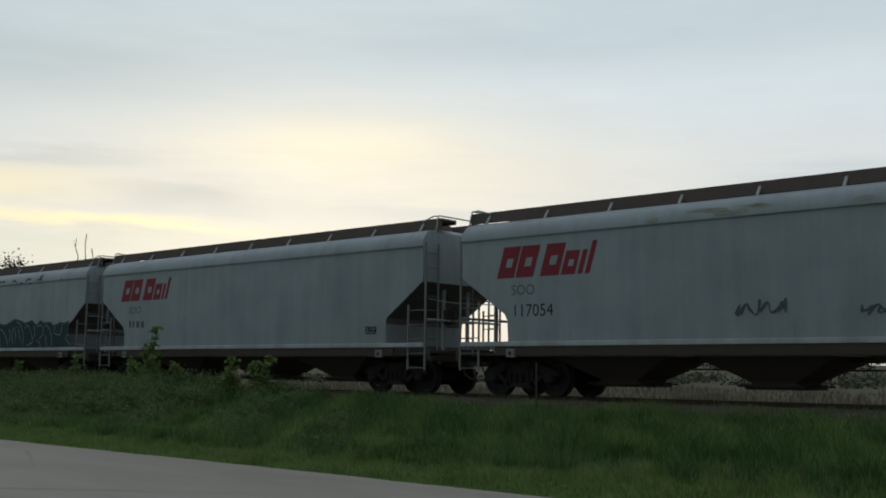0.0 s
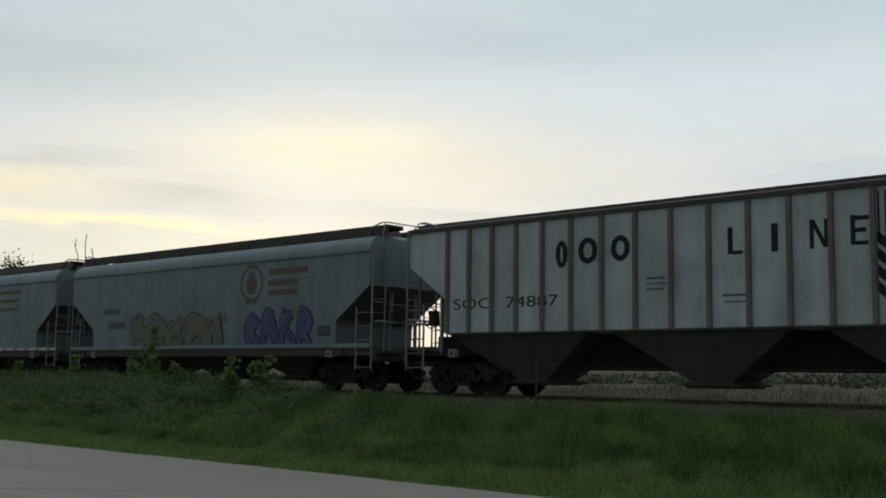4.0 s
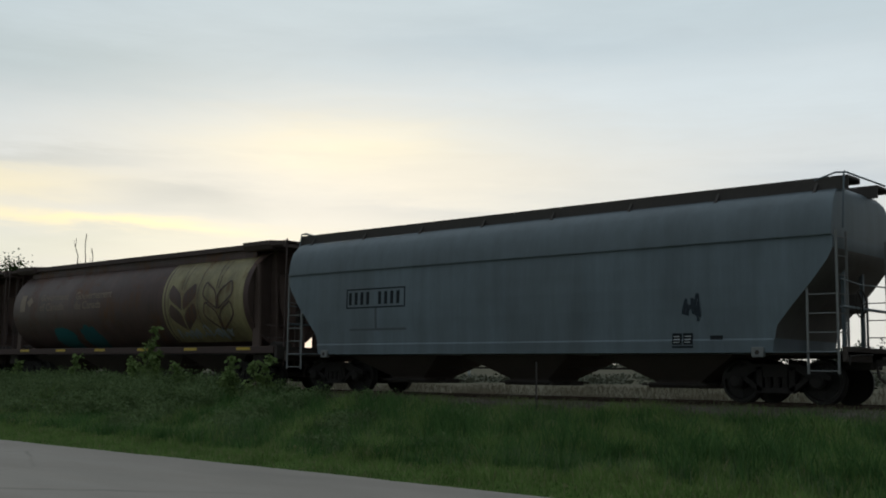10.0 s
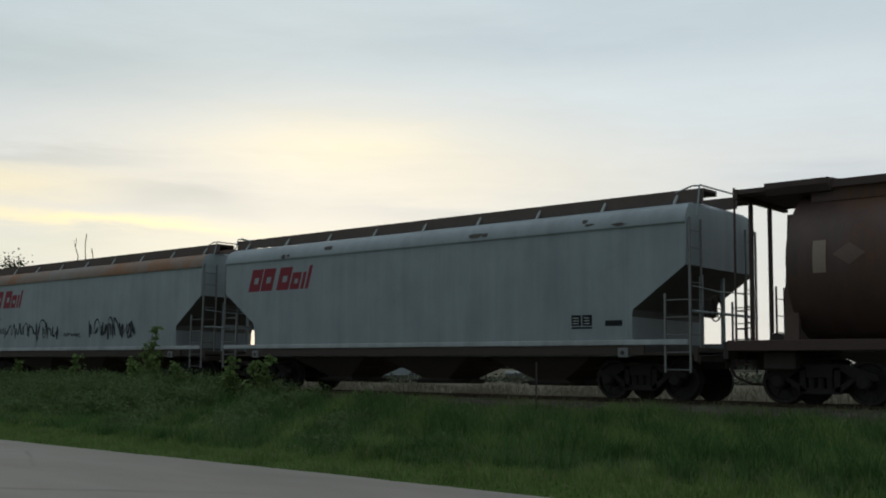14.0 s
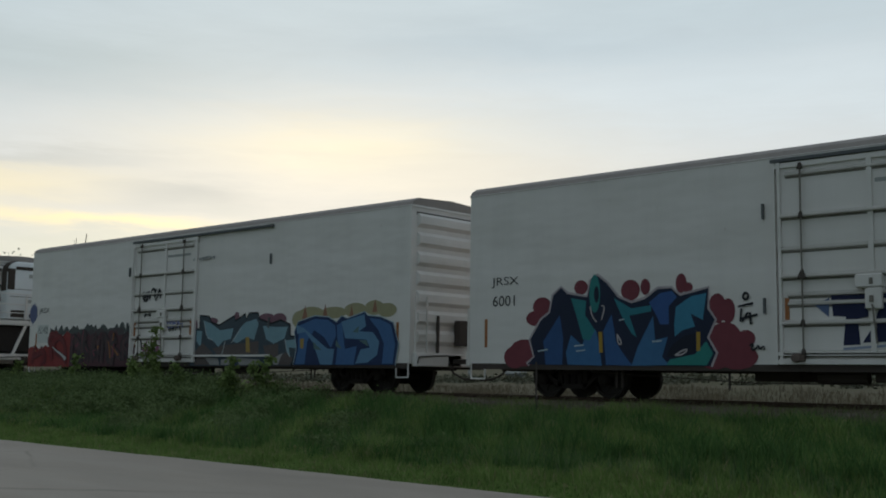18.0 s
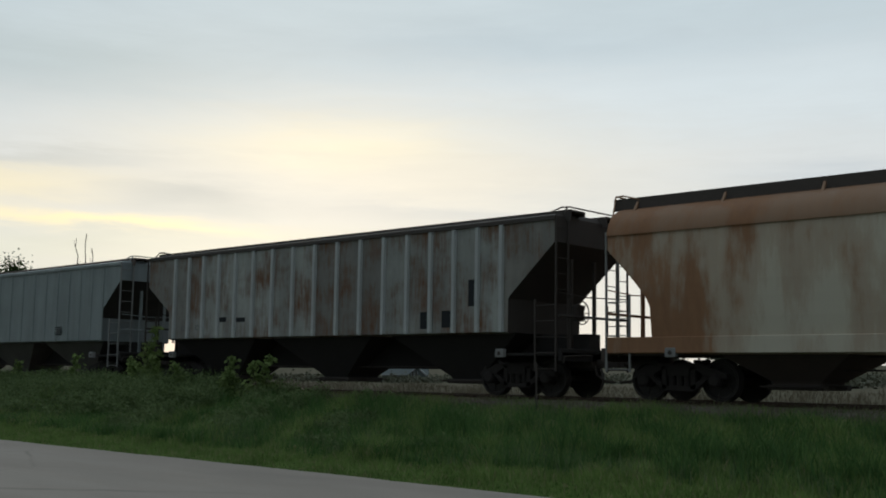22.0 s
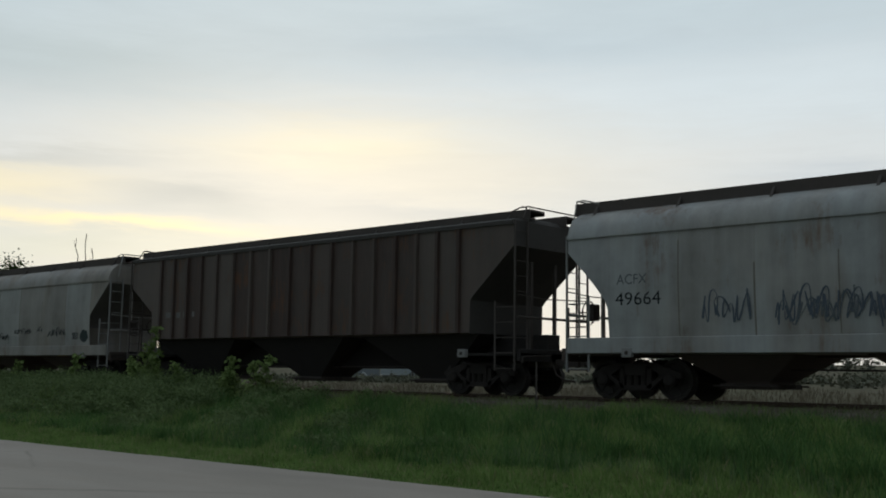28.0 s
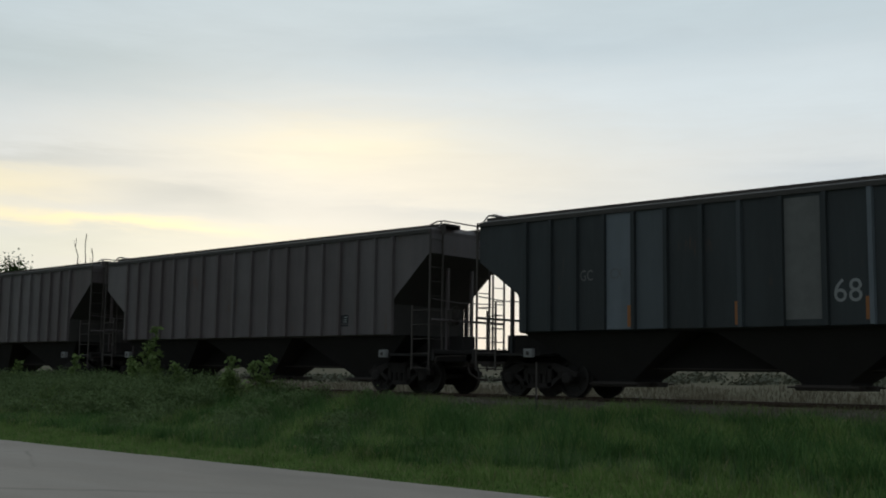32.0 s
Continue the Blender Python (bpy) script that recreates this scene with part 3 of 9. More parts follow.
def hopper(spec):
    """Covered hopper: hull, sill, bays with gates, roof walk, ladders, ends and gear."""
    F = dict(FORMS[spec["form"]])
    F.update(spec.get("tune", {}))
    xl, xr = spec["L"], spec["R"]
    xc, hl = (xl + xr) / 2, (xr - xl) / 2
    car = thing("hopper_car", spec["label"], "hopper car", "freight train", at=(xc, TRACK_Y, 0))
    mat, low = spec["mat"], spec.get("low", NEAR_BLACK if spec["form"] == "ribbed" else LOW_BROWN)
    levels = F["levels"]
    eave = next(i for i, l in enumerate(levels) if i and l[0] == levels[i - 1][0])
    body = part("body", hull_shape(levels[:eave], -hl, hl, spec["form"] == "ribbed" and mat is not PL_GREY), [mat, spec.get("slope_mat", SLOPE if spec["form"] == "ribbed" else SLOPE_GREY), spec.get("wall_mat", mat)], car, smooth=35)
    part("roof", hull_shape(levels[eave:], -hl, hl), [spec.get("roof_mat", GRATE_DARK if spec["form"] == "ribbed" else mat)] * 2 + [spec.get("wall_mat", mat)], car, smooth=35)
    # sill along both sides
    if F["sill"]:
        z0, z1, z2 = F["sill"]
        for side in (-1, 1):
            y0, y1 = sorted((side * 1.50, side * 1.61))
            s = Shape().box(-hl - 0.02, hl + 0.02, y0, y1, z1, z2, c=0.012)
            sill = part("side_sill", s, spec.get("stripe", mat), car)
            if z1 - z0 > 0.06:
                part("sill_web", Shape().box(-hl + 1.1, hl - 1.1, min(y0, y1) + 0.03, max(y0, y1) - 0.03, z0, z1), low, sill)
    ribs = spec.get("ribs", 16 if spec["form"] == "ribbed" else 0)
    if ribs:
        a, d = spec.get("rib_in", 1.15), spec.get("rib_depth", 0.085)
        zr = levels[eave - 1][0] - 0.01
        zb = levels[1][0]
        rs = shared(("rib", round(zb, 2), round(zr, 2), spec["name"]), lambda: Shape().loft([[(-0.065, 0, zb), (0.065, 0, zb), (0.045, d, zb), (-0.045, d, zb)], [(-0.065, 0, zr), (0.065, 0, zr), (0.045, d, zr), (-0.045, d, zr)]]), spec.get("rib_mat", mat))
        for i in range(ribs):
            x = rib_place(hl, a, i, ribs)
            for side in (-1, 1):
                r = part("rib", rs, None, car, at=(x, side * 1.53, 0))
                if side < 0:
                    r.rotation_euler = (0, 0, math.pi)
    # bays
    nb = spec.get("bays", F["bays"])
    pitch = F["pitch"] * (hl / 8.0 if spec["form"] != "slab" else 1.0)
    if nb == 2:
        pitch = 4.4
    zb = 0.40
    bs = lambda: bay_shape(F["top"], F["bot"], F["zt"], zb, 1.32, 0.62)
    for i in range(nb):
        x = (i - (nb - 1) / 2) * pitch
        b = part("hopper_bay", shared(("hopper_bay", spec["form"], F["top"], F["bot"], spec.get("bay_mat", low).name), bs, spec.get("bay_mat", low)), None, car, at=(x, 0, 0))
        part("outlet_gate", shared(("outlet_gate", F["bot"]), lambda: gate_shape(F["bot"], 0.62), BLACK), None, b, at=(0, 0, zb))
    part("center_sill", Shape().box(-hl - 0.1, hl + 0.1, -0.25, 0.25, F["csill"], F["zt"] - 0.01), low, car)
    # roof walk
    zr = F["roof"]
    rb = shared(("running_board", round(hl, 2)), lambda: run_board_shape(2 * hl + 0.3), spec.get("board_mat", GRATE))
    for side in (-1, 1):
        part("running_board", rb, None, car, "steel grating walkway", at=(0, side * 0.78, zr))
    hatch = Shape()
    n = 5
    for i in range(n):
        a, b = -hl + 0.7 + (2 * hl - 1.4) * i / n, -hl + 0.7 + (2 * hl - 1.4) * (i + 1) / n - 0.05
        hatch.prism_x([(-0.40, 4.40), (0.40, 4.40), (0.40, zr + 0.0), (0.25, zr + 0.07), (-0.25, zr + 0.07), (-0.40, zr + 0.0)], a, b)
    part("hatch_cover", hatch, spec.get("hatch_mat", RUSTY_HATCH), car, "long trough hatch covers")
    np_ = max(6, int(2 * hl / F["posts"]))
    ps = shared(("board_support", round(zr, 2), spec.get("post_mat", GALV).name), lambda: Shape().loft([[(-0.03, -0.22, zr - 0.34), (0.03, -0.22, zr - 0.34), (0.03, -0.17, zr - 0.34), (-0.03, -0.17, zr - 0.34)], [(-0.03, 0.01, zr - 0.02), (0.03, 0.01, zr - 0.02), (0.03, 0.06, zr - 0.02), (-0.03, 0.06, zr - 0.02)]]), spec.get("post_mat", GALV))
    for i in range(np_):
        x = -hl + 0.5 + (2 * hl - 1.0) * i / (np_ - 1)
        for side in (-1, 1):
            p = part("board_support", ps, None, car, at=(x, side * 1.08, 0))
            if side > 0:
                p.rotation_euler = (0, 0, math.pi)
    # ends
    reach0, reach1 = spec["reach"]
    e = 0.22
    top = levels[eave][0]
    ps_mat = spec.get("end_mat", mat)
    ladder_mat = ps_mat if ps_mat in (BLACK, GRATE_DARK) else GRATE_DARK if spec["form"] == "ribbed" and mat not in (SOO_WHITE, PL_GREY) else GRIMY_LADDER
    for sx in (-1, 1):
        x = sx * hl
        plat = Shape().box(min(x + sx * e, x - sx * 1.9), max(x + sx * e, x - sx * 1.9), -1.5, 1.5, 1.0, 1.06)
        plat.box(min(x + sx * e, x + sx * (e - 0.1)), max(x + sx * e, x + sx * (e - 0.1)), -1.55, 1.55, 0.86, 1.16, c=0.012)
        part("end_platform", plat, spec.get("plat_mat", low), car)
        for sy in (-1, 1):
            part("ladder", shared(("ladder", sx, sy, round(top, 1), spec.get("ladder_mat", ladder_mat).name), lambda: ladder_shape(sx, sy, 0.62, top + 0.1, 2.35), spec.get("ladder_mat", ladder_mat)), None, car, at=(x + sx * 0.06, sy * 1.56, 0))
        for y in (-0.5, 0.5):
            part("end_post", Shape().box(x - 0.035 - sx * 0.25, x + 0.035 - sx * 0.25, y - 0.045, y + 0.045, 1.06, 3.4), ps_mat, car)
        rail = Shape().path([(x - sx * 0.55, -1.08, zr), (x - sx * 0.1, -1.10, zr + 0.12), (x + sx * 0.08, -1.12, zr + 0.10), (x + sx * 0.1, -1.3, top + 0.15)], 0.02, 5)
        rail.path([(x + sx * 0.08, -1.1, zr + 0.12), (x + sx * 0.08, 1.1, zr + 0.12)], 0.02, 5)
        part("grab_rail", rail, ps_mat, car)
        xe = x + sx * 0.10
        part("end_handrail", Shape().tube((xe, -1.50, 1.95), (xe, 1.50, 1.95), 0.035, 6), ps_mat, car)
        part("end_handrail", Shape().path([(xe, -1.50, 2.50), (xe, -0.4, 2.44), (xe, 1.50, 2.50)], 0.016, 5), ps_mat, car)
    bw = spec.get("bw", 1)
    wheel = part("brake_wheel", shared(("brake_wheel",), brake_wheel_shape, BLACK), None, car, "black spoked hand brake wheel", at=(bw * (hl + 0.12), -0.55, 2.05))
    if bw < 0:
        wheel.rotation_euler = (0, 0, math.pi)
    # jacking pads
    for sx in (-1, 1):
        part("jacking_pad", Shape().box(sx * (hl - 1.62) - 0.13, sx * (hl - 1.62) + 0.13, -1.63, -1.50, 0.95, 1.16, c=0.01).lathe_y(sx * (hl - 1.62), 1.05, [(-1.638, 0.05), (-1.634, 0.05)], 10, 1), [GRIMY_LADDER, BLACK], car)
    s = gear(car, -hl - e, hl + e, reach0 - e, reach1 - e, 1.5 + e, 1.5 + e)
    part("brake_rigging", s, BLACK, car)
    return car


# ---------------------------------------------------------------- cylindrical grain hopper
CYL_R, CYL_Z = 1.62, 2.86
RUSTY_BROWN = plain("dark_rusty_walkway", (0.105, 0.070, 0.062), 0.8, 0.5, 6.0)
END_BROWN = plain("grimy_brown_end_cone", (0.135, 0.088, 0.072), 0.8, 0.5, 4.0)


def cyl_prof(n=28):
    """Cross-section of the round body: a wide barrel, closed below by the sill."""
    pts = []
    for i in range(n):
        a = -math.pi * 0.5 + 2 * math.pi * i / n
        y, z = CYL_R * math.cos(a), CYL_Z + CYL_R * math.sin(a) * 1.0
        pts.append((y, max(z, 1.30)))
    return pts


def surf_cyl(z):
    d = max(-1.0, min(1.0, (z - CYL_Z) / CYL_R))
    return -CYL_R * math.sqrt(max(0.0, 1 - d * d))


def cylinder_car(spec):
    xl, xr = spec["L"], spec["R"]
    xc, hl = (xl + xr) / 2, (xr - xl) / 2
    car = thing("grain_car", spec["label"], "hopper car", "freight train", at=(xc, TRACK_Y, 0))
    mat, low = spec["mat"], BLACK
    prof = cyl_prof(36)
    s = Shape()
    rings = [[(x, y * k, max(1.30, CYL_Z + (z - CYL_Z) * k)) for y, z in prof]
             for x, k in ((-hl + 0.14, 0.90), (-hl - 0.02, 0.96), (-hl - 0.03, 0.985), (-hl, 1.0), (hl, 1.0), (hl + 0.03, 0.985), (hl + 0.02, 0.96), (hl - 0.14, 0.90))]
    s.loft(rings)
    for k in (0, 1, 5, 6):        # end rims and recessed end sheets
        s.m[36 * k:36 * k + 36] = [1] * 36
    s.m[-2:] = [1, 1]
    part("barrel", s, [mat, END_BROWN], car, smooth=40)
    f = hl + 1.35
    for side in (-1, 1):
        y0, y1 = sorted((side * 1.45, side * 1.60))
        part("side_sill", Shape().box(-f, f, y0, y1, 1.08, 1.30, c=0.012), spec.get("stripe", GRIMY_SILL), car)
    part("center_sill", Shape().box(-f, f, -0.3, 0.3, 0.96, 1.25), low, car)
    zb = 0.40
    for i in range(4):
        x = (i - 1.5) * 3.45
        b = part("hopper_bay", shared(("hopper_bay", "cyl"), lambda: bay_shape(1.70, 0.62, 1.05, zb, 1.0, 0.42), LOW_BROWN), None, car, at=(x, 0, 0))
        part("outlet_gate", shared(("outlet_gate", 0.62), lambda: gate_shape(0.62, 0.42), BLACK), None, b, at=(0, 0, zb))
    zr = 4.50
    roofm = spec.get("roof_mat", RUSTY_BROWN)
    for side in (-1, 1):
        part("running_board", Shape().box(-hl - 1.3, hl + 1.3, side * 0.78 - 0.32, side * 0.78 + 0.32, zr, zr + 0.05).box(-hl - 1.3, hl + 1.3, side * 1.1 - 0.02, side * 1.1 + 0.02, zr - 0.1, zr + 0.06), roofm, car, "dark steel grating walkway")
    hatch = Shape().prism_x([(-0.42, 4.40), (0.42, 4.40), (0.42, zr + 0.02), (0.2, zr + 0.09), (-0.2, zr + 0.09), (-0.42, zr + 0.02)], -hl + 0.2, hl - 0.2)
    part("hatch_cover", hatch, roofm, car)
    fas = Shape().box(-hl + 0.3, hl - 0.3, -1.02, -0.98, 4.14, 4.50).box(-hl + 0.3, hl - 0.3, 0.98, 1.02, 4.14, 4.50)
    part("roof_fascia", fas, mat, car)
    for sx in (-1, 1):
        x = sx * f
        e = sx * hl
        q = lambda u: x - sx * u
        hood = Shape().prism_x([(-1.26, zr - 0.02), (-1.16, zr - 0.16), (1.16, zr - 0.16), (1.26, zr - 0.02), (1.26, zr + 0.10), (0.5, zr + 0.16), (-0.5, zr + 0.16), (-1.26, zr + 0.10)], min(e - sx * 0.75, e + sx * 0.62), max(e - sx * 0.75, e + sx * 0.62))
        part("end_hood", hood, roofm, car, "overhanging end hood of the roof")
        part("end_roof", Shape().box(min(x, e + sx * 0.6), max(x, e + sx * 0.6), -1.22, 1.22, zr - 0.06, zr + 0.0).box(min(x - sx * 0.1, x), max(x - sx * 0.1, x), -1.25, 1.25, zr - 0.16, zr + 0.05), roofm, car, "narrow end walkway")
        # upright stiffeners before the end sheet, and the slope sheet that bulges between them
        for y in (-1.22, -0.55, 0.55, 1.22):
            zt = CYL_Z + math.sqrt(CYL_R ** 2 - y * y) * 0.97
            part("end_rib", Shape().loft([[(e - sx * 0.08, y - 0.05, 1.16), (e - sx * 0.08, y + 0.05, 1.16), (e + sx * 0.26, y + 0.04, 1.16), (e + sx * 0.26, y - 0.04, 1.16)],
                                          [(e - sx * 0.08, y - 0.05, zt), (e - sx * 0.08, y + 0.05, zt), (e + sx * 0.12, y + 0.04, zt), (e + sx * 0.12, y - 0.04, zt)]]), END_BROWN, car)
        bulge = Shape().loft([[(e - sx * 0.1, -0.18, 1.95), (e - sx * 0.1, 0.18, 1.95), (e + sx * 0.10, 0.10, 1.95), (e + sx * 0.10, -0.10, 1.95)],
                              [(e - sx * 0.1, -0.48, 2.6), (e - sx * 0.1, 0.48, 2.6), (e + sx * 0.16, 0.40, 2.6), (e + sx * 0.16, -0.40, 2.6)],
                              [(e - sx * 0.1, -0.5, 3.55), (e - sx * 0.1, 0.5, 3.55), (e + sx * 0.16, 0.46, 3.55), (e + sx * 0.16, -0.46, 3.55)],
                              [(e - sx * 0.1, -0.5, 3.65), (e - sx * 0.1, 0.5, 3.65), (e + sx * 0.02, 0.46, 3.65), (e + sx * 0.02, -0.46, 3.65)]])
        part("end_slope_sheet", bulge, END_BROWN, car, "rusty brown end sheet")
        part("end_bolster", Shape().box(min(e, e + sx * 0.7), max(e, e + sx * 0.7), -1.3, 1.3, 0.70, 1.08, c=0.03).tube((e + sx * 0.55, -0.95, 1.30), (e + sx * 0.55, -0.35, 1.30), 0.17, 12), BLACK, car)
        part("end_platform", Shape().box(min(x + sx * 0.1, x - sx * 1.9), max(x + sx * 0.1, x - sx * 1.9), -1.5, 1.5, 1.08, 1.16).box(min(x, x + sx * 0.12), max(x, x + sx * 0.12), -1.55, 1.55, 0.92, 1.28), low, car)
        for y in (-0.62, 0.30):
            part("end_post", Shape().box(x - sx * 0.10 - 0.035, x - sx * 0.10 + 0.035, y - 0.045, y + 0.045, 1.16, zr), spec.get("post_mat", roofm), car)
        for sy in (-1, 1):
            lad = Shape()
            for yy, zt in ((sy * 1.18, zr + 0.1 if sy < 0 else 2.6), (sy * 0.76, 2.6)):
                lad.box(x - 0.018, x + 0.018, yy - 0.018, yy + 0.018, 0.7, zt)
            for k in range(5):
                lad.tube((x, sy * 1.18, 0.8 + 0.38 * k), (x, sy * 0.76, 0.8 + 0.38 * k), 0.011, 5)
            for k in range(4):
                lad.tube((x, sy * 1.18, 0.8 + 0.38 * k), (x - sx * 0.5, sy * 1.5, 0.8 + 0.38 * k), 0.013, 5)
            part("ladder", lad, spec.get("post_mat", roofm), car)
    bw = spec.get("bw", 1)
    wheel = part("brake_wheel", shared(("brake_wheel",), brake_wheel_shape, BLACK), None, car, "black spoked hand brake wheel", at=(bw * (f + 0.05), -0.5, 2.2))
    if bw < 0:
        wheel.rotation_euler = (0, 0, math.pi)
    r0, r1 = spec["reach"]
    s = gear(car, -f, f, r0 - 1.35, r1 - 1.35, 1.75, 1.75)
    part("brake_rigging", s, BLACK, car)
    return car


ROD_STEEL = plain("dull_lock_rod", (0.21, 0.185, 0.16), 0.6, 0.5)
DOOR_LEDGE = plain("dusty_white_ledge", (0.50, 0.465, 0.43), 0.75, 0.4, 4.0)
DOOR_SHADE = plain("door_shade_line", (0.22, 0.20, 0.175), 0.8, 0.7, 4.0)
FADED_OLD_DOOR = plain("faded_door_writing", (0.36, 0.36, 0.35), 0.7, 0.5, 20.0)


# ---------------------------------------------------------------- insulated box car with a cooling unit
def wavy_skin(name, color):
    """White sheet steel that bellies between its stiffeners, with faint stains and small rust spots."""
    m, nt, b = material(name)
    co = coords(nt)
    run = noise_node(nt, co, 2.2, 5, 0.6, (1, 1, 0.09))
    cloud = noise_node(nt, co, 0.7, 4, 0.55)
    spots = noise_node(nt, co, 9.0, 5, 0.65, (1, 1, 0.5))
    col = mix_node(nt, math_node(nt, "MULTIPLY", ramp_node(nt, run, [(0.45, 0), (0.75, 1)]), 0.22), color, tuple(c * 0.72 for c in color))
    col = mix_node(nt, math_node(nt, "MULTIPLY", ramp_node(nt, cloud, [(0.4, 0), (0.7, 1)]), 0.16), col, (0.56, 0.53, 0.48))
    rust = math_node(nt, "MULTIPLY", ramp_node(nt, spots, [(0.66, 0), (0.74, 1)]), ramp_node(nt, cloud, [(0.5, 0), (0.6, 1)]))
    col = mix_node(nt, math_node(nt, "MULTIPLY", rust, 0.45), col, (0.34, 0.22, 0.14))
    nt.links.new(col, b.inputs["Base Color"])
    b.inputs["Roughness"].default_value = 0.42
    b.inputs["Specular IOR Level"].default_value = 0.4
    belly = noise_node(nt, co, 1.0, 2, 0.4, (0.55, 1, 1.5))
    bump(nt, b, math_node(nt, "ADD", math_node(nt, "MULTIPLY", belly, 6.0), math_node(nt, "MULTIPLY", spots, 0.1)), 0.45, 0.02)
    return m


REEFER_WHITE = wavy_skin("white_insulated_body", (0.735, 0.69, 0.665))
REEFER_ROOF = plain("dusty_off_white_roof", (0.34, 0.295, 0.275), 0.85, 0.4, 5.0)


def reefer(spec):
    xl, xr = spec["L"], spec["R"]
    xc, hl = (xl + xr) / 2, (xr - xl) / 2
    car = thing("refrigerator_car", spec["label"], "box car", "freight train", at=(xc, TRACK_Y, 0))
    W, mat = 1.60, spec["mat"]
    prof = [(-W, 0.80), (-W, 5.06), (-W + 0.06, 5.18), (-W + 0.24, 5.28), (0, 5.35), (W - 0.24, 5.28), (W - 0.06, 5.18), (W, 5.06), (W, 0.80)]
    s = Shape().prism_x(prof[:2] + [(-W + 0.004, 5.07), (W - 0.004, 5.07)] + prof[-2:], -hl, hl)
    part("body", s, mat, car)
    part("roof", Shape().prism_x([(-W - 0.012, 5.05)] + prof[1:-1] + [(W + 0.012, 5.05)], -hl - 0.02, hl + 0.02), spec.get("roof_mat", REEFER_ROOF), car, "off-white roof with rounded edges")
    for side in (-1, 1):
        y = side * W
        part("side_sill", Shape().box(-hl + 0.1, hl - 0.1, min(y, y - side * 0.12), max(y, y - side * 0.12), 0.66, 0.80), BLACK, car)
    part("center_sill", Shape().box(-hl, hl, -0.3, 0.3, 0.62, 0.95), BLACK, car)
    # chamfered end corner at the back, flat ribbed ends
    for sx in (-1, 1):
        x = sx * hl
        e = Shape()
        for k in range(7):
            z = 1.3 + k * 0.53
            e.loft([[(x, -1.38, z), (x, 1.38, z), (x, 1.38, z + 0.40), (x, -1.38, z + 0.40)], [(x + sx * 0.09, -1.33, z + 0.10), (x + sx * 0.09, 1.33, z + 0.10), (x + sx * 0.09, 1.33, z + 0.30), (x + sx * 0.09, -1.33, z + 0.30)]])
        e.box(min(x, x + sx * 0.03), max(x, x + sx * 0.03), -1.6, 1.6, 5.02, 5.08)
        part("end_corrugation", e, spec.get("end_mat", mat), car)
        part("end_slot", Shape().box(min(x, x + sx * 0.012), max(x, x + sx * 0.012), -1.4, 1.4, 4.82, 4.90), BLACK, car)
        part("end_sill", Shape().box(min(x, x + sx * 0.2), max(x, x + sx * 0.2), -1.5, 1.5, 0.72, 1.08, c=0.015), mat, car)
        step = Shape()
        for y in (-1.58,):
            step.path([(x - sx * 0.05, y, 0.80), (x - sx * 0.05, y, 0.42), (x - sx * 0.50, y, 0.42), (x - sx * 0.50, y, 0.80)], 0.02, 5)
        part("stirrup_step", step, mat, car)
    # plug door: posts, ledges, locking rods with keepers, lock box, rollers
    dx0, dx1 = spec.get("door", (-2.05, 1.75))
    y = -W
    door = part("plug_door", Shape().box(dx0 + 0.14, dx1 - 0.14, y - 0.035, y + 0.02, 1.02, 4.86, c=0.012), mat, car, "white plug door with locking rods")
    for a, b in ((dx0 - 0.02, dx0 + 0.04), (dx0 + 0.09, dx0 + 0.15), (dx1 - 0.15, dx1 - 0.03)):
        part("door_post", Shape().box(a, b, y - 0.085, y, 0.80, 4.92), mat, car)
    for z in (0.86, 4.85):
        part("door_header", Shape().box(dx0, dx1, y - 0.075, y, z - 0.05, z + 0.05), mat, car)
    for z, wide, deep in ((1.03, 0.0, 0.05), (1.63, 0.0, 0.075), (2.20, 0.12, 0.045), (2.02, 0.12, 0.045), (2.57, 0.0, 0.09), (3.13, -0.05, 0.04), (3.80, 0.0, 0.085), (4.66, 0.1, 0.05)):
        ledge = Shape().loft([[(dx0 + 0.15 + wide, y - 0.03, z - 0.045), (dx1 - 0.15 - wide, y - 0.03, z - 0.045), (dx1 - 0.15 - wide, y - 0.03, z + 0.06), (dx0 + 0.15 + wide, y - 0.03, z + 0.06)],
                              [(dx0 + 0.15 + wide, y - 0.03 - deep, z - 0.03), (dx1 - 0.15 - wide, y - 0.03 - deep, z - 0.03), (dx1 - 0.15 - wide, y - 0.03 - deep, z + 0.0), (dx0 + 0.15 + wide, y - 0.03 - deep, z + 0.0)]])
        part("door_bar", ledge, DOOR_LEDGE, door)
        # the ledge's shadow on the door, laid on as a thin dark strip
        part("grime_line", Shape().box(dx0 + 0.16 + wide, dx1 - 0.16 - wide, y - 0.041, y - 0.034, z - 0.085, z - 0.047), DOOR_SHADE, door, "dark strip painted as the shade under a ledge")
    mid = (dx0 + dx1) / 2 + 0.07
    part("door_mullion", Shape().box(mid - 0.05, mid + 0.05, y - 0.075, y - 0.03, 1.05, 4.8), mat, door)
    for x in (dx0 + 0.60, dx1 - 0.72):
        rod = Shape().tube((x, y - 0.12, 1.05), (x, y - 0.12, 4.86), 0.02, 6)
        for z in (1.05, 1.63, 2.57, 3.8, 4.8):
            k = 1.3 if z == 2.57 else 0.75
            part("rod_keeper", Shape().loft([[(-0.075 * k, y - 0.10, -0.06), (0.075 * k, y - 0.10, -0.06), (0.02, y - 0.10, 0.10 * k), (-0.02, y - 0.10, 0.10 * k)], [(-0.065 * k, y - 0.16, -0.05), (0.065 * k, y - 0.16, -0.05), (0.015, y - 0.16, 0.08 * k), (-0.015, y - 0.16, 0.08 * k)]]), GRATE_DARK, door, at=(x, 0, z))
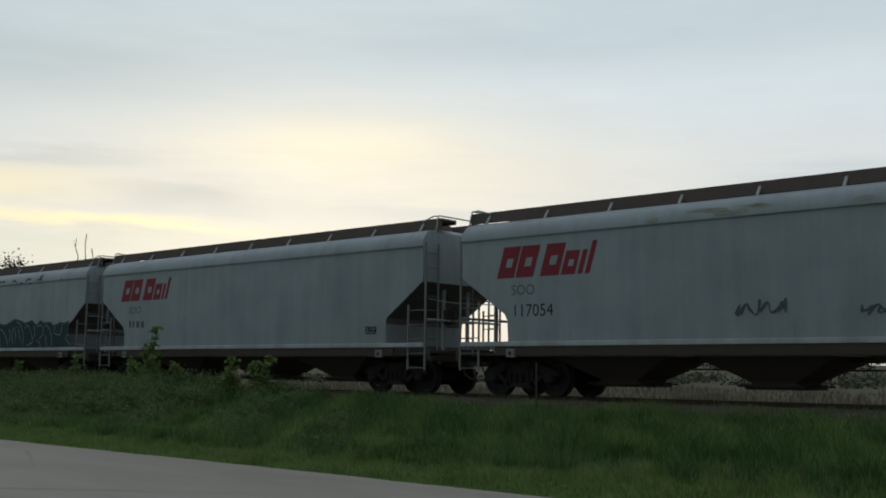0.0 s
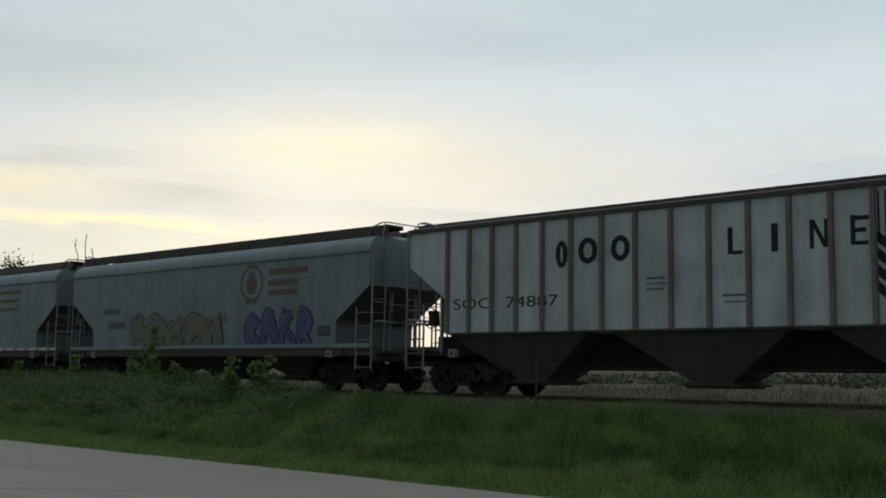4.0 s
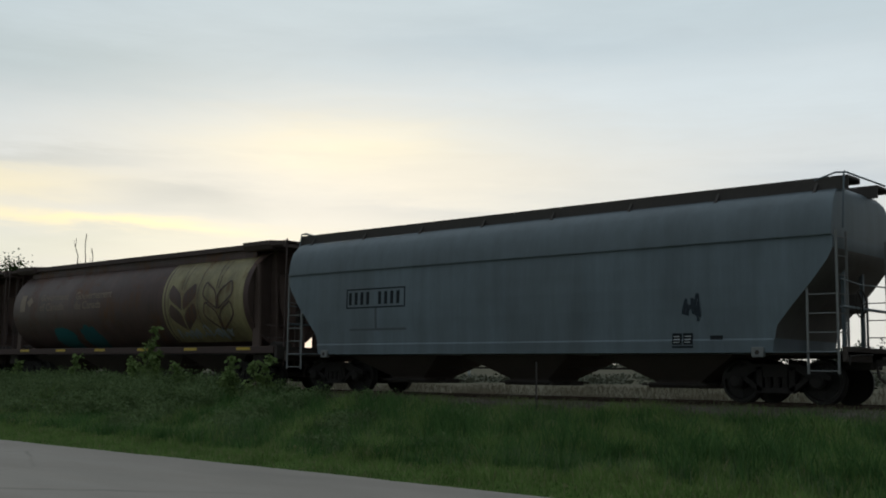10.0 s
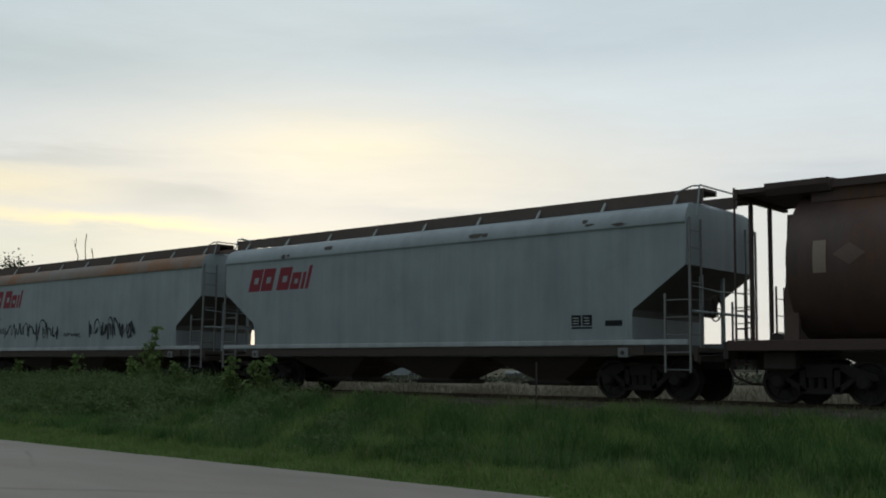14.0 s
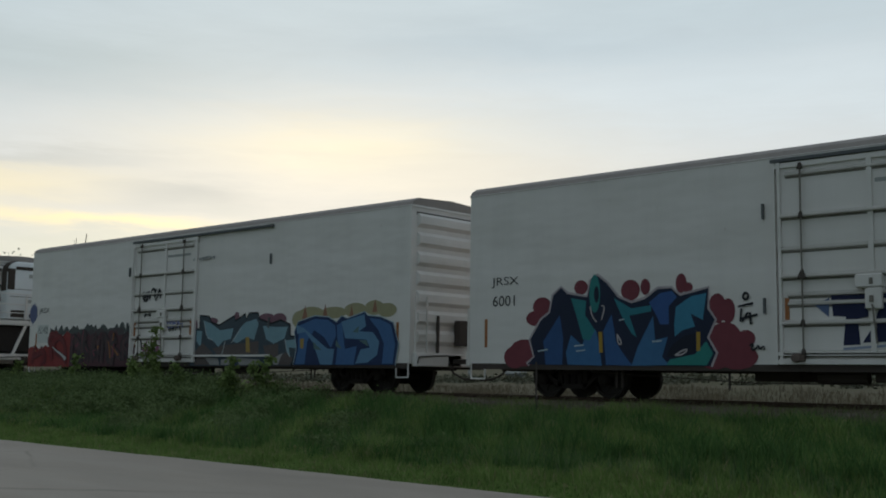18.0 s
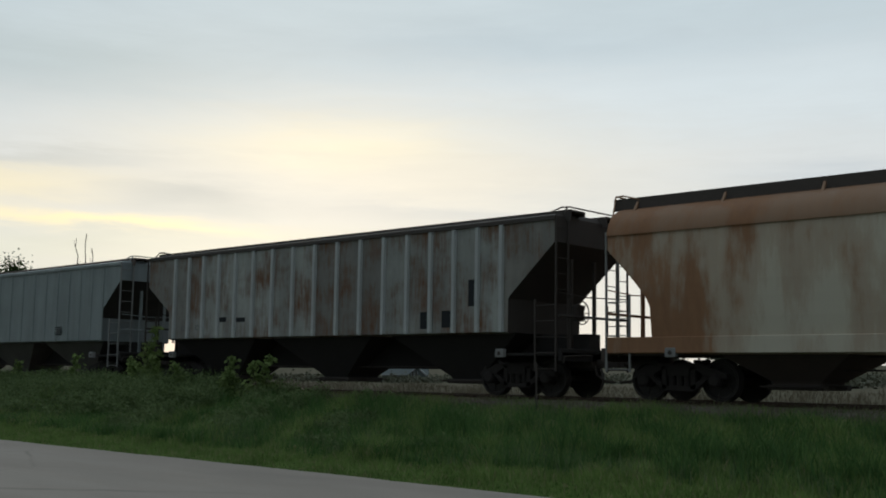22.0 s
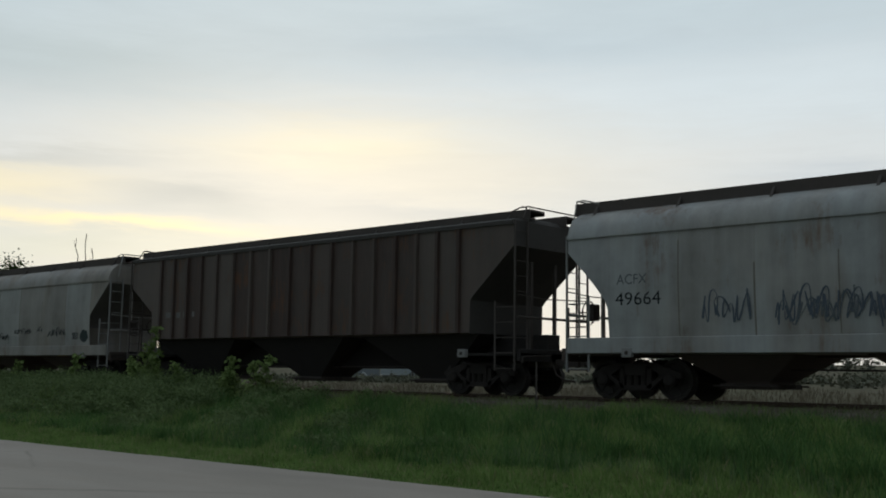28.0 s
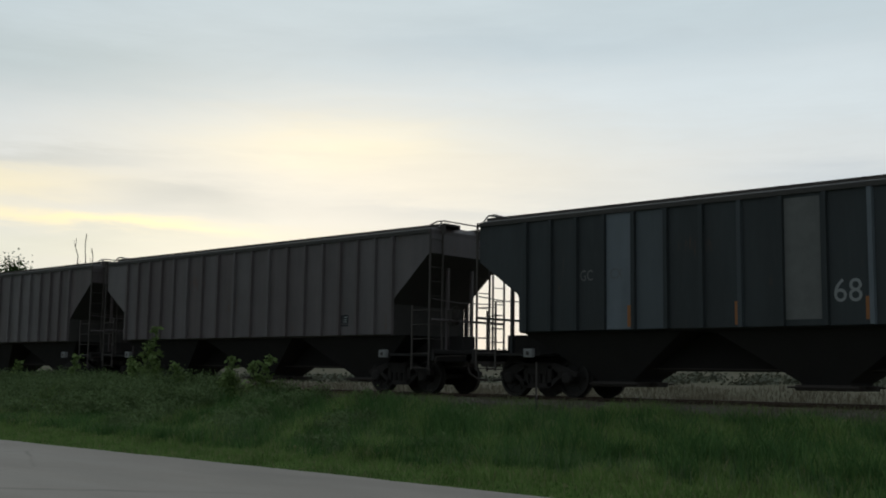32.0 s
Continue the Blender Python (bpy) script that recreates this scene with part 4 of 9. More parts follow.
        part("lock_rod", rod, ROD_STEEL, door)
        part("door_roller", Shape().box(x - 0.20, x + 0.02, y - 0.15, y - 0.03, 0.86, 1.02, c=0.02).lathe_y(x - 0.16, 0.93, [(y - 0.18, 0.03), (y - 0.17, 0.09), (y - 0.10, 0.09)], 12), GRATE, door)
    part("lock_box", Shape().box(mid - 0.30, mid + 0.22, y - 0.17, y - 0.03, 2.28, 2.54, c=0.02).box(mid - 0.12, mid + 0.20, y - 0.15, y - 0.03, 1.86, 2.28, c=0.02), mat, door)
    part("door_handle", Shape().tube((mid + 0.10, y - 0.17, 1.2), (mid + 0.03, y - 0.17, 1.95), 0.02, 6), ROD_STEEL, door)
    for z in (2.0, 2.34):
        part("latch_plate", Shape().box(mid - 0.02, mid + 0.05, y - 0.185, y - 0.15, z, z + 0.12), ROD_STEEL, door)
    for x in (dx0 + 0.24, dx1 - 0.30):
        part("door_reflector", Shape().box(x - 0.045, x + 0.045, y - 0.05, y - 0.034, 1.70, 2.14), ORANGE, door)
    part("faded_writing", Shape().box(mid + 0.10, mid + 1.42, y - 0.040, y - 0.034, 4.32, 4.40), FADED_OLD_DOOR, door)
    rail = spec.get("track", 4.0)
    part("door_track", Shape().box(dx0 - 0.05, dx1 + rail, y - 0.09, y - 0.004, 4.93, 5.0), MARK_GREY, car, "grey upper door rail")
    part("door_sill_rail", Shape().box(dx0, dx1 + rail, y - 0.08, y - 0.004, 0.98, 1.04), mat, car)
    for x, z in ((dx0 - 0.25, 3.95), (dx0 - 0.25, 2.0), (dx1 + rail - 0.1, 3.95), (dx1 + rail - 0.1, 2.0)):
        part("side_bracket", Shape().box(x - 0.022, x + 0.022, y - 0.06, y, z - 0.16, z + 0.16), MARK_GREY, car)
    for x in spec.get("marks", (-hl + 0.55, dx1 + 2.6, hl - 4.6, hl - 0.45)):
        part("side_reflector", Shape().box(x - 0.04, x + 0.04, y - 0.012, y, 1.2, 1.9), ORANGE, car)
    # cooling unit, fuel tank, deck and ladder on the front end
    r0, r1 = spec["reach"]
    ext = 0.2
    if spec.get("unit"):
        ext = 0.85
        x = hl
        rim = [(-0.90, 2.62), (0.90, 2.62), (0.92, 2.75), (0.92, 4.55), (0.88, 4.80), (0.74, 4.98), (0.50, 5.06), (-0.50, 5.06), (-0.74, 4.98), (-0.88, 4.80), (-0.92, 4.55), (-0.92, 2.75)]
        shell = Shape().loft([[(x + d, a * k, 2.62 + (b - 2.62) * h) for a, b in rim] for d, k, h in ((0.06, 1.0, 1.0), (0.46, 1.0, 1.0), (0.56, 0.975, 0.985), (0.61, 0.90, 0.95))])
        u = part("cooling_unit", shell, spec["unit_mat"], car, "white trailer-style cooling unit", smooth=35)
        part("intake_grille", Shape().box(x + 0.08, x + 0.50, -0.945, -0.90, 3.80, 4.62, c=0.015).prism_x([(-0.945, 4.60), (-0.90, 4.60), (-0.86, 4.80), (-0.72, 4.98), (-0.48, 5.07), (-0.48, 5.10), (-0.75, 5.02), (-0.91, 4.83)], x + 0.08, x + 0.50).box(x + 0.48, x + 0.628, -0.90, -0.60, 3.84, 4.74, c=0.02), BLACK, u)
        part("top_grille", Shape().box(x + 0.585, x + 0.63, -0.58, 0.60, 4.70, 4.84, c=0.01), BLACK, u)
        for z in (3.86, 3.55):
            part("panel_seam", Shape().box(x + 0.2, x + 0.616, -0.78, 0.78, z, z + 0.018), GRATE_DARK, u)
        part("panel_seam", Shape().box(x + 0.2, x + 0.616, -0.02, 0.0, 2.8, 3.55), GRATE_DARK, u)
        part("lower_grille", Shape().box(x + 0.60, x + 0.622, -0.72, -0.12, 2.68, 2.98, c=0.008), BLACK, u)
        part("lower_grille", Shape().box(x + 0.60, x + 0.622, 0.10, 0.66, 2.68, 2.86, c=0.008), BLACK, u)
        part("gauge", Shape().tube((x + 0.60, 0.22, 3.18), (x + 0.625, 0.22, 3.18), 0.05, 12), BLACK, u)
        for z in (4.38, 3.30):
            part("data_plate", Shape().box(x + 0.60, x + 0.63, 0.02, 0.18, z, z + 0.16), GALV, u)
        part("fuel_tank", Shape().box(x + 0.10, x + 0.62, -1.25, 1.25, 1.16, 2.34, c=0.10), NEAR_BLACK, car, "black fuel tank", smooth=30)
        part("tank_label", Shape().box(x + 0.62, x + 0.63, 0.35, 0.75, 1.55, 1.95), GRATE_DARK, car)
        part("service_deck", Shape().box(x + 0.02, x + 0.74, -1.46, 1.46, 2.36, 2.42).box(x + 0.66, x + 0.76, -1.5, 1.5, 2.34, 2.54, c=0.012), mat, car)
        part("deck_floor", Shape().box(x, x + 0.80, -1.5, 1.5, 0.94, 1.06).box(x + 0.72, x + 0.84, -1.5, 1.5, 0.88, 1.12, c=0.012), mat, car)
        for yy in (-1.45, 1.40):
            part("deck_post", Shape().box(x + 0.66, x + 0.76, yy - 0.06, yy + 0.06, 0.95, 3.68), mat, car)
        part("deck_post", Shape().box(x + 0.69, x + 0.74, -0.12, -0.06, 2.5, 3.62), mat, car)
        for y0, y1 in ((-0.62, -0.06), (0.98, 1.38)):
            part("deck_brace", Shape().loft([[(x + 0.68, y0 - 0.06, 1.06), (x + 0.76, y0 - 0.06, 1.06), (x + 0.76, y0 + 0.06, 1.06), (x + 0.68, y0 + 0.06, 1.06)], [(x + 0.68, y1 - 0.06, 2.38), (x + 0.76, y1 - 0.06, 2.38), (x + 0.76, y1 + 0.06, 2.38), (x + 0.68, y1 + 0.06, 2.38)]]), mat, car)
        rails = Shape()
        for z in (2.86, 3.22, 3.66):
            rails.path([(x + 0.71, -1.45, z), (x + 0.71, 1.40, z), (x + 0.05, 1.40, z)], 0.02, 5)
        part("deck_railing", rails, mat, car)
        lad = Shape()
        lad.box(x + 0.04, x + 0.10, -1.5, -1.44, 0.95, 3.70)
        for k in range(4):
            lad.tube((x + 0.07, -1.47, 1.2 + 0.36 * k), (x + 0.70, -1.47, 1.2 + 0.36 * k), 0.022, 5)
        part("ladder", lad, mat, car)
        for z in (4.62, 3.95, 3.42, 2.9):
            part("end_slot", Shape().box(x + 0.09, x + 0.10, -1.32, -0.96, z, z + 0.12), BLACK, car)
    else:
        x = hl
        lad = Shape()
        for yy in (-1.5, -1.05):
            lad.box(x + 0.10, x + 0.14, yy - 0.02, yy + 0.02, 0.75, 2.6)
        for k in range(5):
            lad.tube((x + 0.12, -1.5, 0.85 + 0.36 * k), (x + 0.12, -1.05, 0.85 + 0.36 * k), 0.015, 5)
        part("ladder", lad, mat, car)
        part("brake_gear", Shape().box(x + 0.05, x + 0.3, 0.1, 0.7, 1.3, 2.0, c=0.02), GRATE_DARK, car)
        part("brake_pipe", Shape().tube((x + 0.1, -0.6, 0.9), (x + 0.1, -0.6, 2.1), 0.05, 6), GRATE_DARK, car)
    lad = Shape()
    for yy in (-1.5, -1.05):
        lad.box(-hl - 0.14, -hl - 0.10, yy - 0.02, yy + 0.02, 0.75, 2.2)
    for k in range(4):
        lad.tube((-hl - 0.12, -1.5, 0.85 + 0.36 * k), (-hl - 0.12, -1.05, 0.85 + 0.36 * k), 0.015, 5)
    part("ladder", lad, mat, car)
    s = gear(car, -hl - 0.2, hl + ext, r0 - 0.2, r1 - ext, 3.0, 2.6 + ext)
    for x in (-2.5, 1.5):
        s.box(x - 0.5, x + 0.5, -0.7, 0.2, 0.45, 0.72)
    for x in (-6.0, -5.85, -3.2, 2.4, 4.2, 6.3, 6.45):
        s.path([(x, -1.45, 0.70), (x, -1.45, 0.26 if x < 0 else 0.36)], 0.026)
    s.path([(-6.8, -1.3, 0.62), (-2.8, -1.2, 0.42), (2.0, -1.2, 0.42), (6.4, -1.3, 0.60)], 0.014, 4)
    s.box(-0.2, 0.9, -1.35, -0.9, 0.46, 0.68, c=0.03).box(2.2, 3.0, -1.3, -0.8, 0.50, 0.68, c=0.03).tube((-1.4, -1.1, 0.55), (-0.4, -1.1, 0.55), 0.13, 10)
    part("brake_rigging", s, BLACK, car)
    return car


# ---------------------------------------------------------------- tank car
def tank_car(spec):
    xl, xr = spec["L"], spec["R"]
    xc, hl = (xl + xr) / 2, (xr - xl) / 2
    car = thing("tank_car", spec["label"], "tank car", "freight train", at=(xc, TRACK_Y, 0))
    mat, n, r, zc = spec["mat"], 36, 1.50, 2.36
    s = Shape()
    ring = lambda x, k: [(x, r * k * math.cos(2 * math.pi * i / n), zc + r * k * math.sin(2 * math.pi * i / n)) for i in range(n)]
    s.loft([ring(-hl + 0.02, 0.25), ring(-hl + 0.10, 0.55), ring(-hl + 0.25, 0.80), ring(-hl + 0.45, 0.95), ring(-hl + 0.65, 1.0), ring(-0.3, 1.0), ring(-0.29, 1.008), ring(-0.2, 1.008), ring(-0.19, 1.0),
            ring(hl - 0.65, 1.0), ring(hl - 0.45, 0.95), ring(hl - 0.25, 0.80), ring(hl - 0.10, 0.55), ring(hl - 0.02, 0.25)])
    part("tank", s, mat, car, "black steel tank shell", smooth=40)
    for x in (-5.6, -2.8, 2.8, 5.6):
        b = Shape()
        b.loft([[(x + dx, (r + 0.012) * math.cos(2 * math.pi * i / n), zc + (r + 0.012) * math.sin(2 * math.pi * i / n)) for i in range(n)] for dx in (-0.03, 0.03)])
        part("weld_band", b, mat, car)
    part("manway", Shape().tube((0, 0, zc + r - 0.05), (0, 0, zc + r + 0.42), 0.42, 16).tube((0, 0, zc + r + 0.42), (0, 0, zc + r + 0.50), 0.46, 16), BLACK, car, smooth=30)
    part("valve_housing", Shape().box(0.62, 1.15, -0.3, 0.3, zc + r - 0.12, zc + r + 0.24, c=0.05).tube((0.88, -0.1, zc + r + 0.2), (0.88, -0.1, zc + r + 0.36), 0.07, 8).tube((-0.75, 0.1, zc + r - 0.1), (-0.75, 0.1, zc + r + 0.16), 0.08, 8), BLACK, car)
    top = zc + r + 0.92
    for y in (-0.58, 0.58):
        hoop = Shape().path([(-0.95, y, zc + 1.3), (-0.95, y, top - 0.12), (-0.90, y, top - 0.03), (-0.80, y, top), (2.05, y, top), (2.15, y, top - 0.03), (2.2, y, top - 0.12), (2.2, y, zc + 1.3)], 0.028, 6)
        part("safety_railing", hoop, BLACK, car)
    for x in (-0.95, 2.2):
        part("safety_railing", Shape().path([(x, -0.58, top - 0.12), (x, 0.58, top - 0.12)], 0.024, 6), BLACK, car)
    part("dome_platform", Shape().box(-0.95, 2.2, -0.9, -0.45, zc + 1.32, zc + 1.36).box(-0.95, 2.2, 0.45, 0.9, zc + 1.32, zc + 1.36), BLACK, car)
    for sx in (-1, 1):
        part("stub_sill", Shape().box(min(sx * (hl - 3.4), sx * (hl + 0.35)), max(sx * (hl - 3.4), sx * (hl + 0.35)), -0.32, 0.32, 0.85, 1.25), BLACK, car)
        part("saddle", Shape().loft([[(sx * (hl - 2.0) + dx, -1.1, 0.95), (sx * (hl - 2.0) + dx, 1.1, 0.95), (sx * (hl - 2.0) + dx, 1.3, 1.55), (sx * (hl - 2.0) + dx, -1.3, 1.55)] for dx in (-0.35, 0.35)]), BLACK, car)
        rail = Shape()
        rail.box(min(sx * (hl - 0.5), sx * (hl + 0.35)), max(sx * (hl - 0.5), sx * (hl + 0.35)), -1.5, 1.5, 1.10, 1.16)
        for y in (-1.5, 1.5):
            rail.path([(sx * (hl + 0.3), y, 0.5), (sx * (hl + 0.3), y, 2.1), (sx * (hl - 0.4), y, 2.1), (sx * (hl - 0.4), y, 0.5)], 0.022, 5)
            for k in range(4):
                rail.tube((sx * (hl + 0.3), y, 0.6 + 0.35 * k), (sx * (hl - 0.4), y, 0.6 + 0.35 * k), 0.014, 5)
        rail.path([(sx * (hl + 0.3), -1.5, 2.1), (sx * (hl + 0.3), 1.5, 2.1)], 0.022, 5)
        part("end_railing", rail, BLACK, car)
    lad = Shape()
    for x in (-0.25, 0.25):
        lad.path([(x, -1.58, 1.0), (x, -1.58, zc + 0.3), (x, -1.15, zc + 1.25)], 0.02, 5)
    for k in range(8):
        lad.tube((-0.25, -1.58, 1.1 + 0.22 * k), (0.25, -1.58, 1.1 + 0.22 * k), 0.013, 5)
    part("ladder", lad, BLACK, car)
    for x, z in ((-7.7, 2.6), (-4.65, 2.55), (-1.34, 2.52), (1.52, 2.54), (4.67, 2.5)):
        part("reflector_strip", Shape().box(x - 0.035, x + 0.035, -1.515, -1.495, z - 0.3, z + 0.3), GALV, car)
    part("placard_panel", Shape().box(6.7, 7.8, -1.53, -1.46, 2.2, 2.7), GALV, car)
    part("reflector_strip", Shape().box(7.86, 7.94, -1.53, -1.44, 2.05, 2.7), REFLECT, car)
    r0, r1 = spec["reach"]
    s = gear(car, -hl - 0.35, hl + 0.35, r0 - 0.35, r1 - 0.35, 2.3, 2.3)
    part("brake_rigging", s, BLACK, car)
    return car


# ---------------------------------------------------------------- lettering, emblems and spray paint
def hull_surface(levels):
    """Half width of a car's side at a height, and the heights at which it bends."""
    def at(z):
        for a, b in zip(levels, levels[1:]):
            if a[0] <= z <= b[0] and b[0] > a[0]:
                return -(a[3] + (b[3] - a[3]) * (z - a[0]) / (b[0] - a[0]))
        return -levels[-1][3] if z > levels[-1][0] else -levels[0][3]
    return at, [l[0] for l in levels]


def wrap(me, surf, bends, off):
    """Lays a flat mesh drawn in x, z against a car's side."""
    zs = [v.co.z for v in me.vertices]
    cuts = [b for b in bends if min(zs) < b < max(zs)]
    if cuts:
        bm = bmesh.new()
        bm.from_mesh(me)
        for c in cuts:
            bmesh.ops.bisect_plane(bm, geom=bm.verts[:] + bm.edges[:] + bm.faces[:], plane_co=(0, 0, c), plane_no=(0, 0, 1))
        bm.to_mesh(me)
        bm.free()
    for v in me.vertices:
        v.co.y = surf(v.co.z) - off + v.co.y
    return me




def lettering(car, side, text, box, mat, name="lettering", label="", shear=0.0):
    """Words in the built-in font, fitted to a box (x0, z0, x1, z1) on the car's side."""
    cu = bpy.data.curves.new("words", "FONT")
    cu.body, cu.shear, cu.resolution_u = text, shear, 3
    tmp = bpy.data.objects.new("words", cu)
    me = bpy.data.meshes.new_from_object(tmp)
    bpy.data.objects.remove(tmp)
    bpy.data.curves.remove(cu)
    co = np.empty(len(me.vertices) * 3)
    me.vertices.foreach_get("co", co)
    co = co.reshape(-1, 3)
    lo, hi = co.min(0), co.max(0)
    x0, z0, x1, z1 = box
    u = (co[:, 0] - lo[0]) / (hi[0] - lo[0]) * (x1 - x0) + x0
    w = (co[:, 1] - lo[1]) / (hi[1] - lo[1]) * (z1 - z0) + z0
    me.vertices.foreach_set("co", np.stack([u, np.zeros_like(u), w], 1).ravel())
    # one mesh for each letter: joined faces, and what stands over them
    root = list(range(len(me.vertices)))

    def find(a):
        while root[a] != a:
            root[a] = root[root[a]]
            a = root[a]
        return a

    faces = [tuple(p.vertices) for p in me.polygons]
    for f in faces:
        for b in f[1:]:
            root[find(b)] = find(f[0])
    clumps = {}
    for f in faces:
        clumps.setdefault(find(f[0]), []).append(f)
    spans = sorted((min(u[v] for f in g for v in f), max(u[v] for f in g for v in f), g) for g in clumps.values())
    letters = []
    for a, b, g in spans:
        if letters and (a + b) / 2 < letters[-1][1]:
            letters[-1][1] = max(letters[-1][1], b)
            letters[-1][2].extend(g)
        else:
            letters.append([a, b, list(g)])
    bpy.data.meshes.remove(me)
    for a, b, g in letters:
        used = sorted({v for f in g for v in f})
        at = {v: i for i, v in enumerate(used)}
        one = bpy.data.meshes.new("letter")
        one.from_pydata([(u[v], 0.0, w[v]) for v in used], [], [tuple(at[v] for v in f) for f in g])
        one.materials.append(mat)
        ob = new("letter", wrap(one, side[0], side[1], 0.006))
        ob.parent = car
        tagged(ob, label=label or "painted letter")


def decal(car, side, polys, mats, name, label="", base=0.006):
    """Painted shapes: polys are (outline in x, z; material), each a hair above the last."""
    s = Shape()
    for i, (pts, m) in enumerate(polys):
        s.add([(x, -min(0.0004, 0.03 / len(polys)) * i, z) for x, z in pts], [tuple(range(len(pts)))], m)
    me = bpy.data.meshes.new(name)
    me.from_pydata(s.v, [], s.f)
    for m in mats:
        me.materials.append(m)
    me.polygons.foreach_set("material_index", s.m)
    if len(polys) > 1 and len({m for p, m in polys}) == 1:     # one coat of paint
        bm = bmesh.new()
        bm.from_mesh(me)
        for v in bm.verts:
            v.co.y = 0.0
        bmesh.ops.remove_doubles(bm, verts=bm.verts, dist=0.002)
        bm.to_mesh(me)
        bm.free()
    wrap(me, side[0], side[1], base)
    ob = new(name, me)
    ob.parent = car
    return tagged(ob, label=label) if label else ob


def rect(x0, z0, x1, z1, lean=0.0):
    d = lean * (z1 - z0)
    return [(x0, z0), (x1, z0), (x1 + d, z1), (x0 + d, z1)]


def oval(cx, cz, rx, rz, n=20):
    return [(cx + rx * math.cos(2 * math.pi * i / n), cz + rz * math.sin(2 * math.pi * i / n)) for i in range(n)]


def oval_ring(cx, cz, rx, rz, wx, wz, n=20):
    """A ring in quads."""
    o, i = oval(cx, cz, rx, rz, n), oval(cx, cz, rx - wx, rz - wz, n)
    return [[o[k], o[(k + 1) % n], i[(k + 1) % n], i[k]] for k in range(n)]


def stroke(pts, w):
    """A brush line through points, as quads."""
    out = []
    for (ax, az), (bx, bz) in zip(pts, pts[1:]):
        d = math.hypot(bx - ax, bz - az) or 1e-6
        nx, nz = -(bz - az) / d * w / 2, (bx - ax) / d * w / 2
        ex, ez = (bx - ax) / d * w * 0.3, (bz - az) / d * w * 0.3
        out.append([(ax + nx - ex, az + nz - ez), (bx + nx + ex, bz + nz + ez), (bx - nx + ex, bz - nz + ez), (ax - nx - ex, az - nz - ez)])
    return out


def slanted_mark(car, side, box, mat):
    """Row of slanted blocks in place of the owner's wordmark."""
    x0, z0, x1, z1 = box
    w, h = x1 - x0, z1 - z0
    lean = 0.30
    w -= lean * h * 0.8

    def slant(xa, za, xb, zb):
        return [(xa + lean * (za - z0), za), (xb + lean * (za - z0), za), (xb + lean * (zb - z0), zb), (xa + lean * (zb - z0), zb)]

    # solid blocks, the wide ones with a slot cut through
    for a, b, t in ((0.0, 0.19, 1.0), (0.205, 0.40, 1.0), (0.47, 0.67, 1.0), (0.69, 0.835, 0.74), (0.86, 0.91, 0.74), (0.935, 0.985, 1.0)):
        xa, xb, zt = x0 + a * w, x0 + b * w, z0 + h * t
        if b - a < 0.1:
            q = [slant(xa, z0, xb, zt)]
        else:
            k = 0.36 * (xb - xa)
            za, zb = z0 + 0.34 * (zt - z0), z0 + 0.62 * (zt - z0)
            q = [slant(xa, z0, xb, za), slant(xa, za, xa + k, zb), slant(xb - 0.28 * (xb - xa), za, xb, zb), slant(xa, zb, xb, zt)]
        decal(car, side, [(p, 0) for p in q], [mat], "wordmark_block", "slanted red block of paint")


def bars(car, side, boxes, mat, name="stencil", label=""):
    for b in boxes:
        decal(car, side, [(rect(*b), 0)], [mat], name, label)


def side_sheets(car, side, spec, count, seam=None, inset=None):
    """The plates of a hopper's side, each with its own age, and the weld seams between them."""
    F = FORMS[spec["form"]]
    levels = F["levels"]
    hl = (spec["R"] - spec["L"]) / 2
    eave = next(i for i, l in enumerate(levels) if i and l[0] == levels[i - 1][0])
    inset = inset or levels[2][1] + 0.03
    z0, z1 = (F["sill"][2] if F["sill"] else levels[1][0]) + 0.01, levels[eave - 1][0] - 0.01
    pitch = (2 * hl - 2 * inset) / count
    rng = random.Random(int(-spec["L"]))
    for i in range(count):
        a, b = -hl + inset + pitch * i, -hl + inset + pitch * (i + 1)
        if spec["form"] == "ribbed":
            a, b = rib_place(hl, inset, i, count + 1), rib_place(hl, inset, i + 1, count + 1)
        decal(car, side, [(rect(a + 0.012, z0, b - 0.012, z1), 0)], [spec["mat"]], "side_sheet", "", 0.003)
        if seam and i:
            zs = z0 + (z1 - z0) * rng.uniform(0.5, 1.15)
            w = rng.uniform(0.012, 0.028)
            decal(car, side, [(rect(a - w, z0, a + w * 0.6, min(z1, zs)), 0)], [seam], "weld_seam", "", 0.005)


def data_panel(car, side, box):
    x0, z0, x1, z1 = box
    w, h = x1 - x0, z1 - z0
    polys = [(rect(x0, z0 + 0.22 * h, x0 + 0.47 * w, z1), 0), (rect(x0 + 0.53 * w, z0 + 0.22 * h, x1, z1), 0), (rect(x0, z0, x1, z0 + 0.14 * h), 0)]
    for k in range(3):
        polys.append((rect(x0 + 0.07 * w, z0 + (0.36 + 0.2 * k) * h, x0 + 0.36 * w, z0 + (0.41 + 0.2 * k) * h), 1))
        polys.append((rect(x0 + 0.6 * w, z0 + (0.36 + 0.2 * k) * h, x0 + 0.88 * w, z0 + (0.41 + 0.2 * k) * h), 1))
    decal(car, side, polys, [MARK_BLACK, MARK_WHITE], "data_panel", "small black data panel with white lines")


SPRAY = {}


def spray(rgb):
    if rgb not in SPRAY:
        SPRAY[rgb] = plain("spray_paint_%02d" % len(SPRAY), rgb, 0.6, 0.35, 6.0)
    return SPRAY[rgb]


